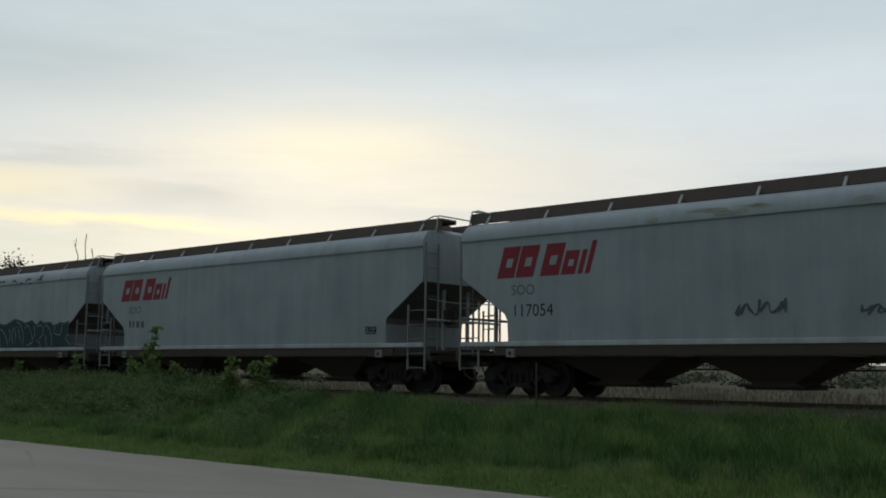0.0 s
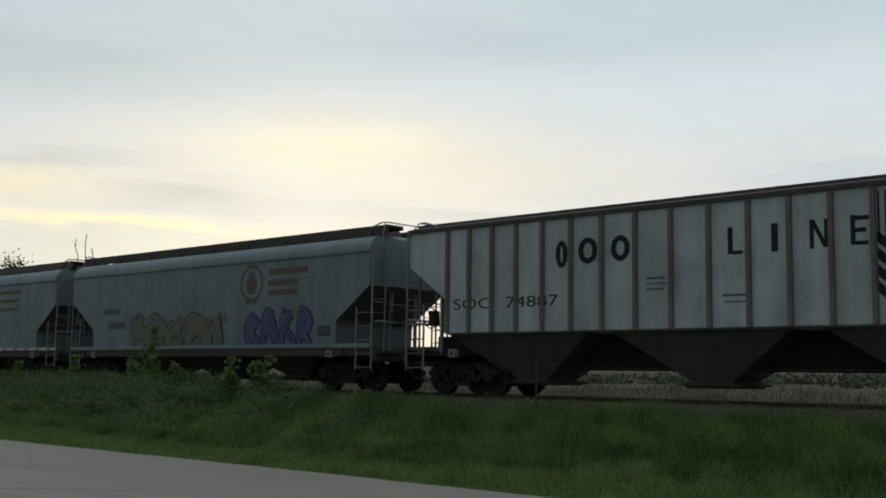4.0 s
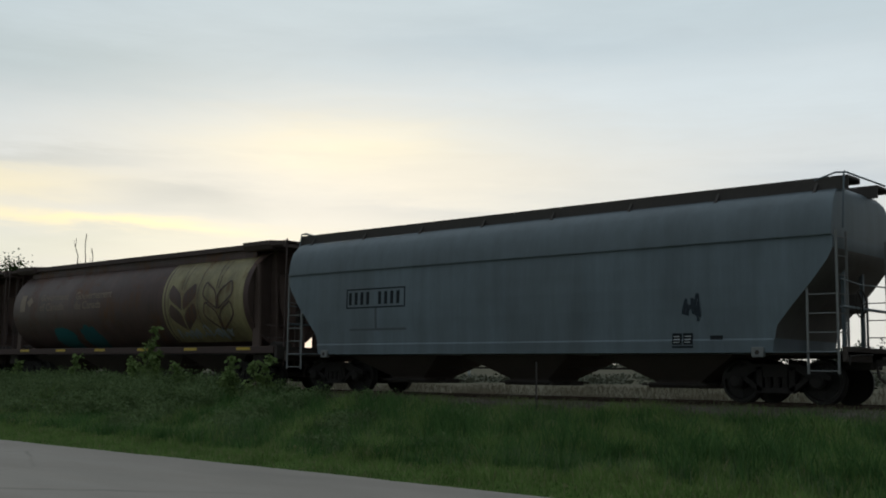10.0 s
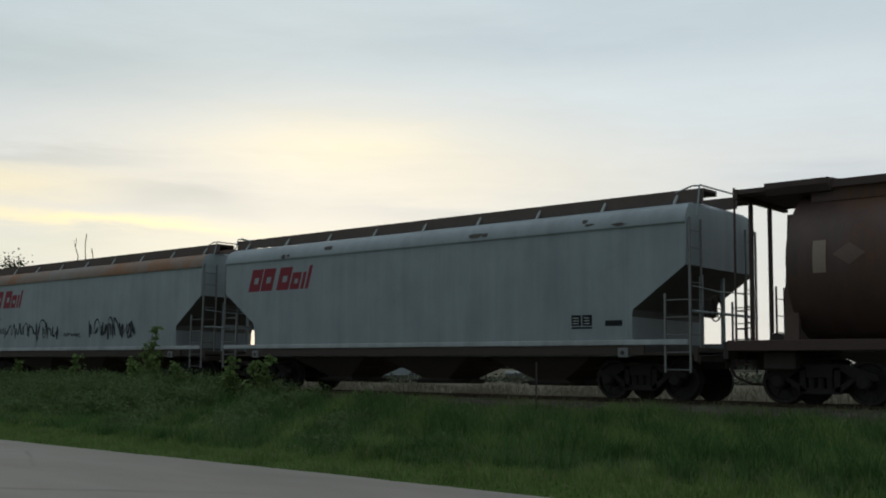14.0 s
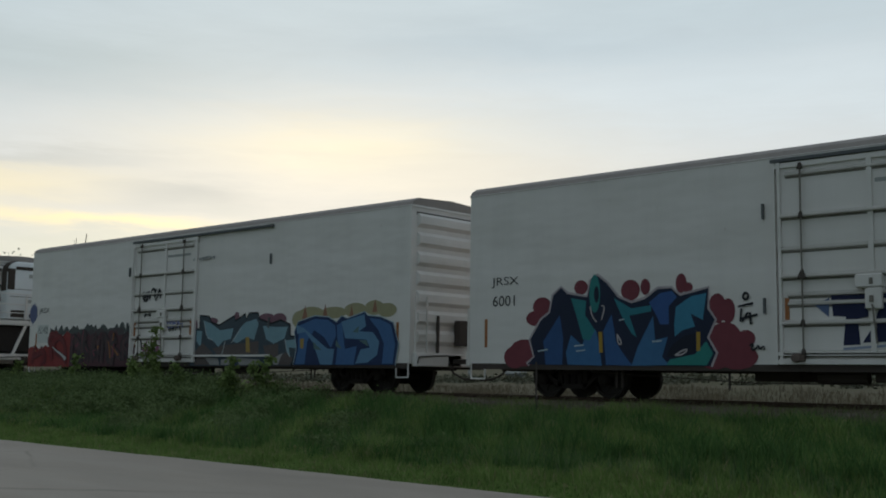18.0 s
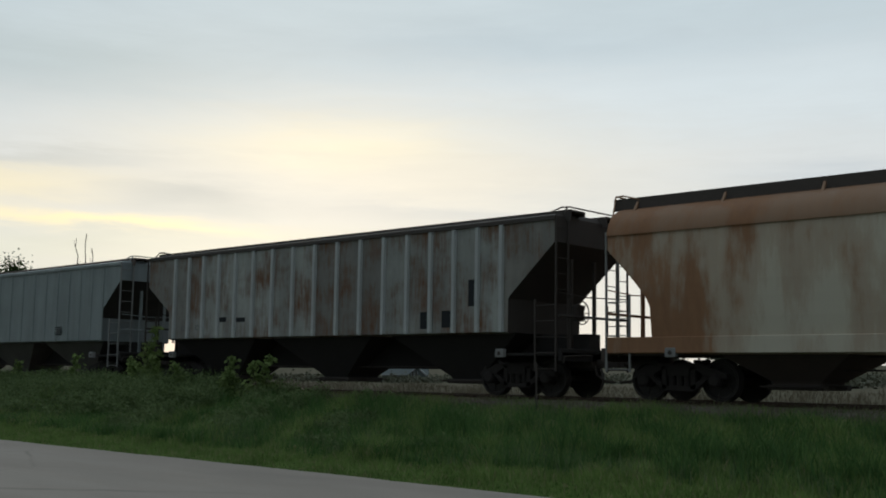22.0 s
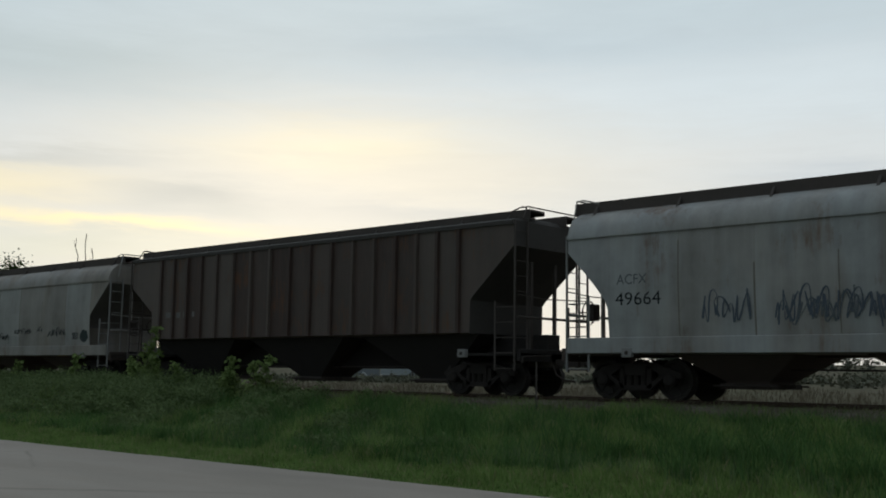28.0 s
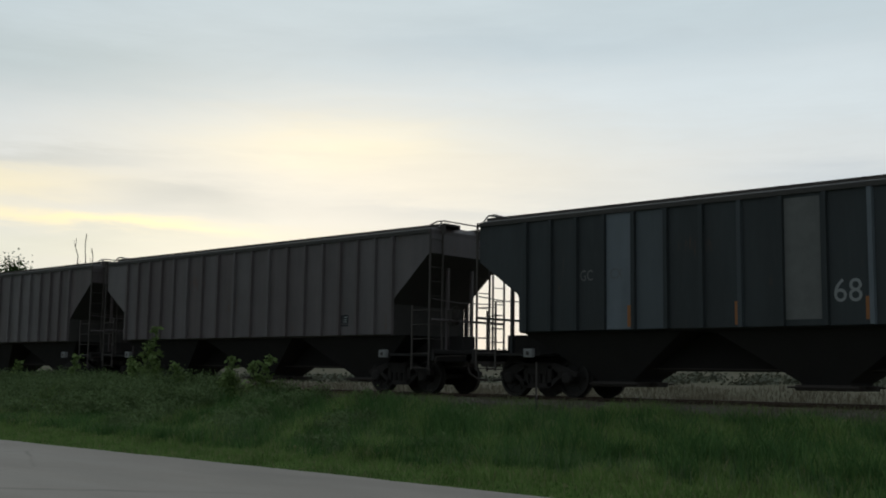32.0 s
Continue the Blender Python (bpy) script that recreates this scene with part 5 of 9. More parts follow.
def rounded(pts, n=2):
    """Cuts the corners of a line, so that a brush stroke bends softly."""
    for _ in range(n):
        out = [pts[0]]
        for a, b in zip(pts, pts[1:]):
            out += [(a[0] * 0.75 + b[0] * 0.25, a[1] * 0.75 + b[1] * 0.25), (a[0] * 0.25 + b[0] * 0.75, a[1] * 0.25 + b[1] * 0.75)]
        pts = out + [pts[-1]]
    return pts


def ribbon(pts, w0, w1):
    """A brush stroke that swells from w0 to w1, as one outline in quads."""
    out, n = [], len(pts)
    edge = []
    for i in range(n):
        a, b = pts[max(0, i - 1)], pts[min(n - 1, i + 1)]
        d = math.hypot(b[0] - a[0], b[1] - a[1]) or 1e-6
        w = (w0 + (w1 - w0) * i / (n - 1)) / 2
        nx, nz = -(b[1] - a[1]) / d * w, (b[0] - a[0]) / d * w
        edge.append(((pts[i][0] + nx, pts[i][1] + nz), (pts[i][0] - nx, pts[i][1] - nz)))
    for (l0, r0), (l1, r1) in zip(edge, edge[1:]):
        out.append([l0, l1, r1, r0])
    return out


class Mural:
    """A piece of spray painting on a car's side, laid on coat by coat. Points in percent of its box; widths and radii in metres."""

    def __init__(self, car, side, box):
        self.car, self.side, self.box = car, side, box
        self.coats, self.tins = [], []

    def tin(self, rgb):
        if rgb not in self.tins:
            self.tins.append(rgb)
        return self.tins.index(rgb)

    def at(self, p):
        x0, z0, x1, z1 = self.box
        return x0 + (x1 - x0) * p[0] / 100, z0 + (z1 - z0) * p[1] / 100

    def fill(self, rgb, pts):
        self.coats.append(([self.at(p) for p in pts], self.tin(rgb)))

    def line(self, rgb, width, pts):
        k = self.tin(rgb)
        self.coats += [(q, k) for q in ribbon(rounded([self.at(p) for p in pts], 1 if width < 0.06 else 0), width, width)]

    def lobes(self, rgb, rounds):
        k = self.tin(rgb)
        for u, v, rx, rz in rounds:
            x, z = self.at((u, v))
            self.coats.append((oval(x, z, rx * 1.15, rz * 1.15, 14), k))

    def done(self, label, base=0.006):
        decal(self.car, self.side, self.coats, [spray(c) for c in self.tins], "graffiti", label, base)


def cloud_outline(rng, cx, cz, rx, rz, n=18):
    """Ragged patch of sprayed colour."""
    return [(cx + rx * k * math.cos(2 * math.pi * i / n), cz + rz * k * math.sin(2 * math.pi * i / n)) for i, k in ((i, rng.uniform(0.62, 1.08)) for i in range(n))]


def graffiti(car, side, box, fill, edge, seed, letters=5, halo=None, accents=(), bold=1.4, mass=None, line=0.09, label="spray-painted interlocking forms"):
    """Interlocking spray-painted forms: sprayed ground, outlines, filled bodies, highlights."""
    rng = random.Random(seed)
    x0, z0, x1, z1 = box
    cw, h = (x1 - x0) / letters, z1 - z0
    nf = len(fill)
    mats = [spray(edge)] + [spray(f) for f in fill] + [spray(a) for a in accents]
    if halo:
        mats.append(spray(halo))
    if mass:
        mats.append(spray(mass))
    back, low, mid, top = [], [], [], []
    if halo:
        m = letters * 5
        for k in range(m):
            cx = x0 + (x1 - x0) * (k + rng.uniform(0.2, 0.8)) / m
            back.append((cloud_outline(rng, cx, z0 + h * rng.uniform(0.45, 0.90), cw * rng.uniform(0.22, 0.42), h * rng.uniform(0.10, 0.22)), 1 + nf + len(accents)))
    if mass:
        n = letters * 6
        edge_z = [z0 + h * rng.uniform(0.80, 0.97) for k in range(n + 1)]
        for k in range(n):
            a, b = x0 + (x1 - x0) * k / n, x0 + (x1 - x0) * (k + 1) / n
            back.append(([(a, z0), (b, z0), (b, edge_z[k + 1]), (a, edge_z[k])], len(mats) - 1))
    for k in range(letters):
        cx = x0 + (k + 0.5) * cw
        n = rng.randrange(3, 5)
        for j in range(n):
            u = lambda: cx + cw * rng.uniform(-0.55, 0.55)
            bottom, peak = z0 + h * rng.uniform(0.02, 0.2), z0 + h * rng.uniform(0.68, 0.98)
            if j == 0:
                pts = [(cx - 0.3 * cw, bottom), (cx - 0.38 * cw + cw * rng.uniform(-0.1, 0.2), (bottom + peak) / 2), (cx - 0.15 * cw, peak), (u(), peak - 0.2 * h)]
            elif j == 1:
                pts = [(cx + 0.1 * cw, peak), (u(), z0 + 0.55 * h), (cx + 0.36 * cw, bottom + 0.1 * h), (cx + 0.30 * cw, bottom)]
            else:
                pts = [(u(), z0 + h * rng.uniform(0.15, 0.9)), (u(), z0 + h * rng.uniform(0.25, 0.75)), (u(), z0 + h * rng.uniform(0.05, 0.9))]
            pts = rounded(pts)
            w0, w1 = bold * cw * rng.uniform(0.14, 0.26), bold * cw * rng.uniform(0.10, 0.34)
            f = 1 + rng.randrange(nf)
            low += [(q, 0) for q in ribbon(pts, w0 + line, w1 + line)]
            mid += [(q, f) for q in ribbon(pts, w0, w1)]
            m = len(pts) // 2
            if j < 2:
                top += [(q, 0) for q in ribbon(pts[m - 3:m + 4], 0.02, 0.05)]
                if nf > 1:
                    g = 1 + (f % nf)
                    shift = [(x + 0.03, z + 0.04) for x, z in pts[1:m]]
                    top += [(q, g) for q in ribbon(shift, w0 * 0.4, w0 * 0.55)]
            if accents and rng.random() < 0.6:
                c = 1 + nf + rng.randrange(len(accents))
                o = rng.uniform(-0.06, 0.06)
                top += [(q, c) for q in ribbon([(x + o, z + 0.05) for x, z in pts[m - 2:m + 4]], 0.03, 0.03 + 0.07 * cw)]
    clip = lambda q: [(x, min(max(z, z0 - 0.02), z1 + 0.04)) for x, z in q]
    decal(car, side, [(clip(q), m) for q, m in back + low + mid + top], mats, "graffiti", label)


def scribble(car, side, box, rgb, seed, letters=6, width=0.05, base=0.006, label="thin spray-painted scrawl"):
    """One unbroken cursive line of spray paint that loops from letter to letter."""
    rng = random.Random(seed)
    x0, z0, x1, z1 = box
    cw, h = (x1 - x0) / letters, z1 - z0
    pts = [(x0, z0 + 0.3 * h)]
    for k in range(letters):
        x = x0 + k * cw
        for j in range(rng.randrange(4, 7)):
            pts.append((x + cw * rng.uniform(-0.1, 1.1), z0 + h * (rng.uniform(0, 0.35) if j % 2 else rng.uniform(0.6, 1))))
    line = rounded(pts, 2)
    n = len(line)
    s = Shape()
    verts = []
    for i in range(n):
        a, b = line[max(0, i - 1)], line[min(n - 1, i + 1)]
        d = math.hypot(b[0] - a[0], b[1] - a[1]) or 1e-6
        w = width * (0.32 + 0.14 * math.sin(i * 0.7))
        nx, nz = -(b[1] - a[1]) / d * w, (b[0] - a[0]) / d * w
        lift = -min(0.0003, 0.03 / n) * i
        verts += [(line[i][0] + nx, lift, line[i][1] + nz), (line[i][0] - nx, lift, line[i][1] - nz)]
    s.add(verts, [(2 * i, 2 * i + 2, 2 * i + 3, 2 * i + 1) for i in range(n - 1)])
    me = bpy.data.meshes.new("scrawl")
    me.from_pydata(s.v, [], s.f)
    me.materials.append(spray(rgb))
    ob = new("scrawl", wrap(me, side[0], side[1], base))
    ob.parent = car
    return tagged(ob, label=label)


def leaf(cx, z0, z1, lean, n=8):
    """One blade of a wheat emblem, from the stem upwards and outwards."""
    h = z1 - z0
    left = [(cx + lean * h * (0.05 + 0.95 * t) - abs(lean) * h * 0.0, z0 + h * (t ** 1.4)) for t in (i / n for i in range(n + 1))]
    right = [(cx + lean * h * (0.05 + 0.95 * math.sin(t * math.pi / 2) ** 0.9), z0 + h * (0.34 + 0.66 * t) - h * 0.34 * (1 - t) ** 2) for t in (i / n for i in range(n + 1))]
    return left + right[::-1]


def wheat_panel(car, side, box, panel, ink, cut=0.0):
    """Yellow panel with a dark solid ear and an outlined ear of wheat; cut: how much is painted over below."""
    x0, zlow, x1, z1 = box
    w, h = x1 - x0, (z1 - zlow) * (1 + cut)
    z0 = z1 - h
    form = [(0.05, 0.0), (0.40, 0.16), (0.80, 0.36), (1.0, 0.52), (1.0, 0.72), (0.86, 1.0), (0.60, 0.86), (0.32, 0.74), (0.12, 0.58), (0.05, 0.40), (0.05, 0.0)]
    polys = [(rect(x0, zlow, x1, z1), 0), (rect(x0 + 0.025 * w, zlow, x0 + 0.040 * w, z1), 1), (rect(x0 + 0.075 * w, zlow, x0 + 0.080 * w, z1), 1)]
    t = 0.014 * w
    low = lambda q: [(x, max(z, zlow)) for x, z in q]
    for centre, solid in ((0.26, True), (0.70, False)):
        cx = x0 + centre * w
        for base in (0.14, 0.38):
            for sgn in (-1, 1):
                line = rounded([(cx + sgn * u * 0.175 * w, z0 + (base + 0.33 * v) * h) for u, v in form], 2)
                if max(z for x, z in line) < zlow:
                    continue
                if solid:
                    polys.append((low(line[:-1]), 1))
                else:
                    polys += [(low(q), 1) for q in ribbon(line, t, t)]
        for d in (-0.012, 0.012):
            polys += [(q, 1) for q in stroke([(cx + d * w, z0 + 0.62 * h), (cx + d * w * 2.6, z0 + 0.96 * h)], t * 0.6)]
    polys += [(q, 1) for q in ribbon([(x0 + 0.480 * w, z1), (x0 + 0.462 * w, (zlow + z1) / 2), (x0 + 0.480 * w, zlow)], t * 0.5, t * 0.5)]
    decal(car, side, polys, [panel, ink], "wheat_emblem", "yellow panel with two ears of wheat")


def oval_marks(car, side, boxes, mat):
    for x0, z0, x1, z1 in boxes:
        decal(car, side, [(q, 0) for q in oval_ring((x0 + x1) / 2, (z0 + z1) / 2, (x1 - x0) / 2, (z1 - z0) / 2, 0.15, 0.13)], [mat], "wordmark_ring", "large black ring")


def wheat_mark(car, side, box, mat):
    """Tall dark ear of wheat on a stem."""
    x0, z0, x1, z1 = box
    cx, h, w = (x0 + x1) / 2, z1 - z0, (x1 - x0) / 2
    polys = [(rect(cx - 0.03, z0, cx + 0.03, z1), 0)]
    for k in range(4):
        za = z0 + h * (0.12 + 0.13 * k)
        for sgn in (-1, 1):
            polys.append(([(cx + sgn * 0.05, za), (cx + sgn * w, za + 0.10 * h), (cx + sgn * w, za + 0.19 * h), (cx + sgn * 0.05, za + 0.09 * h)], 0))
    for d in (-0.8, -0.4, 0.4, 0.8):
        polys.append((rect(cx + d * w - 0.02, z0 + 0.62 * h, cx + d * w + 0.02, z1), 0))
    decal(car, side, polys, [mat], "wheat_emblem", "black ear of wheat")


def round_emblem(car, side, box, ink, ground):
    x0, z0, x1, z1 = box
    cx, cz, rx, rz = (x0 + x1) / 2, (z0 + z1) / 2, (x1 - x0) / 2, (z1 - z0) / 2
    polys = [(oval(cx, cz, rx, rz, 24), 0), (oval(cx, cz, rx * 0.8, rz * 0.8, 24), 1), (oval(cx, cz - 0.1 * rz, rx * 0.5, rz * 0.5, 16), 0),
             (rect(cx - 0.5 * rx, z0 - 0.05, cx + 0.5 * rx, z0 + 0.12), 0), (oval(cx, cz + 0.45 * rz, rx * 0.3, rz * 0.2, 12), 0)]
    decal(car, side, polys, [ink, ground], "round_emblem", "faded brown round emblem")


def sill_dashes(car, side, box):
    """Reflective dashes along the sill, red and white by turns."""
    x0, z0, x1, z1 = box
    n = 14
    hw = 0.44
    polys = [(rect(x0 + k * hw, 1.235, x0 + k * hw + hw * 0.5, 1.325), k % 2) for k in range(34)]
    decal(car, (lambda z: -1.612, []), polys, [RED_DASH, WHITE_DASH], "sill_dashes", "red and white reflective dashes", 0.004)


def leaf_pair(car, side, box, mat):
    x0, z0, x1, z1 = box
    cx, w, h = (x0 + x1) / 2, (x1 - x0) / 2, z1 - z0
    polys = []
    for sgn in (-1, 1):
        polys.append(([(cx + sgn * 0.06 * w, z0), (cx + sgn * 0.55 * w, z0 + 0.12 * h), (cx + sgn * 0.95 * w, z0 + 0.45 * h), (cx + sgn * w, z1), (cx + sgn * 0.5 * w, z0 + 0.62 * h), (cx + sgn * 0.08 * w, z0 + 0.35 * h)], 0))
    for d in (-0.25, 0.0, 0.25):
        polys += [(q, 0) for q in stroke([(cx + d * w * 0.3, z0 + 0.3 * h), (cx + d * w, z1)], 0.035)]
    decal(car, side, polys, [mat], "leaf_emblem", "faded gold leaf emblem")


def frame_mark(car, side, box, mat):
    x0, z0, x1, z1 = box
    polys = [(rect(x0, z1 - 0.04, x1, z1), 0), (rect(x0, z0, x1, z0 + 0.04), 0), (rect(x0, z0 + 0.04, x0 + 0.05, z1 - 0.04), 0), (rect(x1 - 0.05, z0 + 0.04, x1, z1 - 0.04), 0)]
    n = 9
    for k in range(n):
        a = x0 + 0.1 + (x1 - x0 - 0.2) * k / n
        if k != 4:
            polys.append((rect(a, z0 + 0.1, a + 0.12, z1 - 0.1), 0))
    decal(car, side, polys, [mat], "framed_stencil", "dark framed stencil bars")


def diamond(car, side, box, mat):
    x0, z0, x1, z1 = box
    decal(car, side, [([((x0 + x1) / 2, z0), (x1, (z0 + z1) / 2), ((x0 + x1) / 2, z1), (x0, (z0 + z1) / 2)], 0)], [mat], "flag_mark")


def blob(car, side, box, rgb):
    """A cloud of spray paint."""
    x0, z0, x1, z1 = box
    rng = random.Random(int(x0 * 100))
    cx, cz, rx, rz = (x0 + x1) / 2, (z0 + z1) / 2, (x1 - x0) / 2, (z1 - z0) / 2
    n = 26
    pts = [(cx + rx * k * math.cos(2 * math.pi * i / n), cz + rz * k * math.sin(2 * math.pi * i / n)) for i, k in ((i, rng.uniform(0.78, 1.05)) for i in range(n))]
    decal(car, side, [(pts, 0)], [spray(rgb)], "paint_patch", "patch of spray paint")


def hills(car, side, box, rgb):
    """Jagged dark top edge of the sprayed background."""
    x0, z0, x1, z1 = box
    rng = random.Random(9)
    n = 40
    top = [(x0 + (x1 - x0) * i / n, z0 + (z1 - z0) * rng.uniform(0.35, 1.0)) for i in range(n + 1)]
    decal(car, side, [([(a[0], z0), (b[0], z0), b, a], 0) for a, b in zip(top, top[1:])], [spray(rgb)], "paint_edge", "jagged dark spray-painted edge")


def flakes(car, side, x0, x1, z, n, seed, rgb, size=0.16):
    """Patches where the paint has flaked off along the shoulder."""
    rng = random.Random(seed)
    for k in range(n):
        x, zz = rng.uniform(x0, x1), z + rng.uniform(-0.08, 0.08)
        decal(car, side, [(cloud_outline(rng, x, zz, size * rng.uniform(0.4, 1.6), 0.07 * rng.uniform(0.5, 1.3), 11), 0)], [spray(rgb)], "paint_flake", "patch of flaked paint", 0.008)


def reflector_row(car, side, box):
    x0, z0, x1, z1 = box
    for k in range(7):
        x = x0 + (x1 - x0) * k / 6
        decal(car, (lambda z: -1.602, []), [(rect(x - 0.35, 1.18, x + 0.35, 1.27), 0)], [REFLECT], "side_reflector", "yellow reflector", 0.004)


# ---------------------------------------------------------------- paint of the cars
def drift_rust(name, color):
    """Cream paint under broad soft drifts of rust, running down from the shoulder."""
    m, nt, b = material(name)
    co = coords(nt)
    wide = noise_node(nt, co, 0.32, 4, 0.55, (1, 1, 0.6))
    runs = noise_node(nt, co, 1.6, 5, 0.6, (1, 1, 0.10))
    fine = noise_node(nt, co, 7.0, 5, 0.65, (1, 1, 0.3))
    amount = math_node(nt, "ADD", math_node(nt, "MULTIPLY", wide, 0.65), math_node(nt, "ADD", math_node(nt, "MULTIPLY", runs, 0.25), math_node(nt, "MULTIPLY", fine, 0.12)))
    rust = ramp_node(nt, amount, [(0.41, 0.03), (0.485, 0.40), (0.57, 0.97)], "EASE")
    col = mix_node(nt, math_node(nt, "MULTIPLY", runs, 0.3), color, tuple(c * 0.6 for c in color))
    col = mix_node(nt, rust, col, mix_node(nt, fine, (0.19, 0.080, 0.036), (0.36, 0.165, 0.072)))
    nt.links.new(col, b.inputs["Base Color"])
    b.inputs["Roughness"].default_value = 0.7
    bump(nt, b, fine, 0.3, 0.008)
    return m


CP_GREY = paint("pale_grey_paint", (0.375, 0.405, 0.415), 0.06, 0.22, streak=0.6, sheet=0.14, sheet_color=(0.27, 0.275, 0.27))
CP_GREY_RUSTY = drift_rust("pale_grey_rusting_roof", (0.25, 0.225, 0.20))
CP_STRIPE = paint("grey_white_sill", (0.50, 0.50, 0.50), 0.08, 0.3)
SOO_WHITE = paint("dirty_white_paint", (0.56, 0.57, 0.56), 0.20, 0.36, sheet=0.45, sheet_color=(0.38, 0.36, 0.335))
SOO_RIB = paint("rust_streaked_rib", (0.20, 0.17, 0.148), 0.40, 0.38)
SOO_BAY = paint("grimy_grey_bay", (0.115, 0.102, 0.092), 0.12, 0.4)
CHALK_RIB = paint("chalky_rib", (0.52, 0.51, 0.495), 0.18, 0.28)
TAN_RIB = paint("dusty_tan_rib", (0.27, 0.24, 0.205), 0.25, 0.35)
RUSTY_SILL = paint("rust_edged_sill", (0.25, 0.205, 0.165), 0.34, 0.4)
SLATE = paint("slate_grey_paint", (0.225, 0.262, 0.268), 0.05, 0.25, sheet=0.25, sheet_color=(0.17, 0.18, 0.17))
OLIVE = paint("olive_grey_paint", (0.325, 0.294, 0.244), 0.05, 0.25, sheet=0.22, sheet_color=(0.24, 0.225, 0.19))
OLIVE_LOW = plain("olive_grey_bay", (0.135, 0.108, 0.086), 0.85, 0.4)
BLUE_GREY = paint("blue_grey_paint", (0.178, 0.205, 0.225), 0.05, 0.25, sheet=0.3, sheet_color=(0.14, 0.145, 0.145))
CANADA_RED = paint("bright_red_paint", (0.315, 0.043, 0.036), 0.08, 0.42)
GRAIN_BROWN = paint("brown_oxide_paint", (0.128, 0.070, 0.060), 0.36, 0.52, 0.35, (0.09, 0.050, 0.042), streak=1.9)
GRAIN_RED_BROWN = paint("red_brown_oxide_paint", (0.132, 0.060, 0.052), 0.34, 0.50, 0.35, (0.09, 0.048, 0.042), streak=1.9)
TAUPE = paint("grey_taupe_paint", (0.285, 0.258, 0.225), 0.08, 0.4, sheet=0.3, sheet_color=(0.20, 0.185, 0.165))
UNIT_WHITE = plain("white_plastic_cowl", (0.72, 0.73, 0.74), 0.35, 0.08)
RUST_TAN = drift_rust("rusting_cream_paint", (0.60, 0.52, 0.41))
RUST_TAN_ROOF = drift_rust("rusted_shoulder", (0.34, 0.215, 0.14))
ZEBRA = paint("peeling_white_paint", (0.42, 0.405, 0.37), 0.44, 0.45, 0.35, (0.16, 0.15, 0.14), sheet=0.65, sheet_color=(0.19, 0.155, 0.13))
PL_GREY = paint("blue_green_grey_paint", (0.270, 0.290, 0.288), 0.06, 0.25, sheet=0.15, sheet_color=(0.26, 0.28, 0.28))
TAN = paint("faded_tan_paint", (0.285, 0.20, 0.118), 0.36, 0.3, sheet=0.4, sheet_color=(0.20, 0.125, 0.08))
TANK_BLACK = paint("black_tank_paint", (0.022, 0.023, 0.025), 0.03, 0.2, rough=0.4)
DARK_GREEN = paint("black_green_paint", (0.034, 0.036, 0.037), 0.12, 0.3, 0.15, (0.075, 0.085, 0.09), sheet=0.8, sheet_color=(0.20, 0.215, 0.235), sheet_at=(0.62, 0.96))
OLD_WHITE = paint("chalky_grey_white_paint", (0.36, 0.335, 0.312), 0.26, 0.4, 0.45, (0.44, 0.45, 0.455), sheet=0.5, sheet_color=(0.26, 0.23, 0.21))
DARK_BROWN = paint("dark_rust_brown_paint", (0.066, 0.036, 0.028), 0.30, 0.42, 0.35, (0.115, 0.085, 0.072), streak=2.2, sheet=0.75, sheet_color=(0.140, 0.108, 0.092), sheet_at=(0.55, 0.98))
FURX_GREY = paint("patched_light_grey_paint", (0.262, 0.222, 0.188), 0.20, 0.35, 0.35, (0.34, 0.335, 0.325), sheet=0.7, sheet_color=(0.37, 0.36, 0.345))
BEIGE_RIB = paint("grey_beige_paint", (0.185, 0.155, 0.130), 0.34, 0.45, 0.15, (0.30, 0.285, 0.27), sheet=0.6, sheet_color=(0.29, 0.27, 0.25))
RIB_GREY = paint("dull_grey_paint", (0.125, 0.094, 0.092), 0.18, 0.38, 0.2, (0.165, 0.142, 0.142), sheet=0.6, sheet_color=(0.165, 0.14, 0.138))
WHEAT_YELLOW = paint("faded_wheat_yellow", (0.355, 0.280, 0.140), 0.36, 0.52, streak=1.9)
WHEAT_OLIVE = paint("dull_wheat_yellow", (0.30, 0.245, 0.115), 0.30, 0.45, streak=1.7)
FADED_TAN = plain("faded_tan_lettering", (0.34, 0.25, 0.19), 0.7, 0.4, 5.0)
FADED_BROWN = plain("nearly_gone_lettering", (0.19, 0.125, 0.10), 0.7, 0.5, 5.0)
FADED_OLD = plain("worn_grey_lettering", (0.16, 0.15, 0.14), 0.7, 0.5, 5.0)
LEAF_GOLD = plain("gold_leaf_emblem", (0.40, 0.17, 0.06), 0.6, 0.3, 5.0)
LEAF_DULL = plain("dull_leaf_emblem", (0.34, 0.085, 0.045), 0.6, 0.3, 5.0)
WHITE_DASH = plain("white_reflective_dash", (0.60, 0.58, 0.56), 0.4, 0.2)
RED_DASH = plain("red_reflective_dash", (0.33, 0.08, 0.07), 0.4, 0.2)


def spec_for(i, **more):
    """Ends and couplers of car i, which reach half-way to its neighbours."""
    L, R = ENDS[i]
    ahead = ENDS[i - 1][0] - R if i - 1 in ENDS else 1.4
    behind = L - ENDS[i + 1][1] if i + 1 in ENDS else 1.4
    return dict(L=L, R=R, reach=(behind / 2, ahead / 2), name="car_%d" % i, **more)


def hopper_side(spec):
    return hull_surface([(l[0], 0, 0, l[3]) for l in FORMS[spec["form"]]["levels"]])


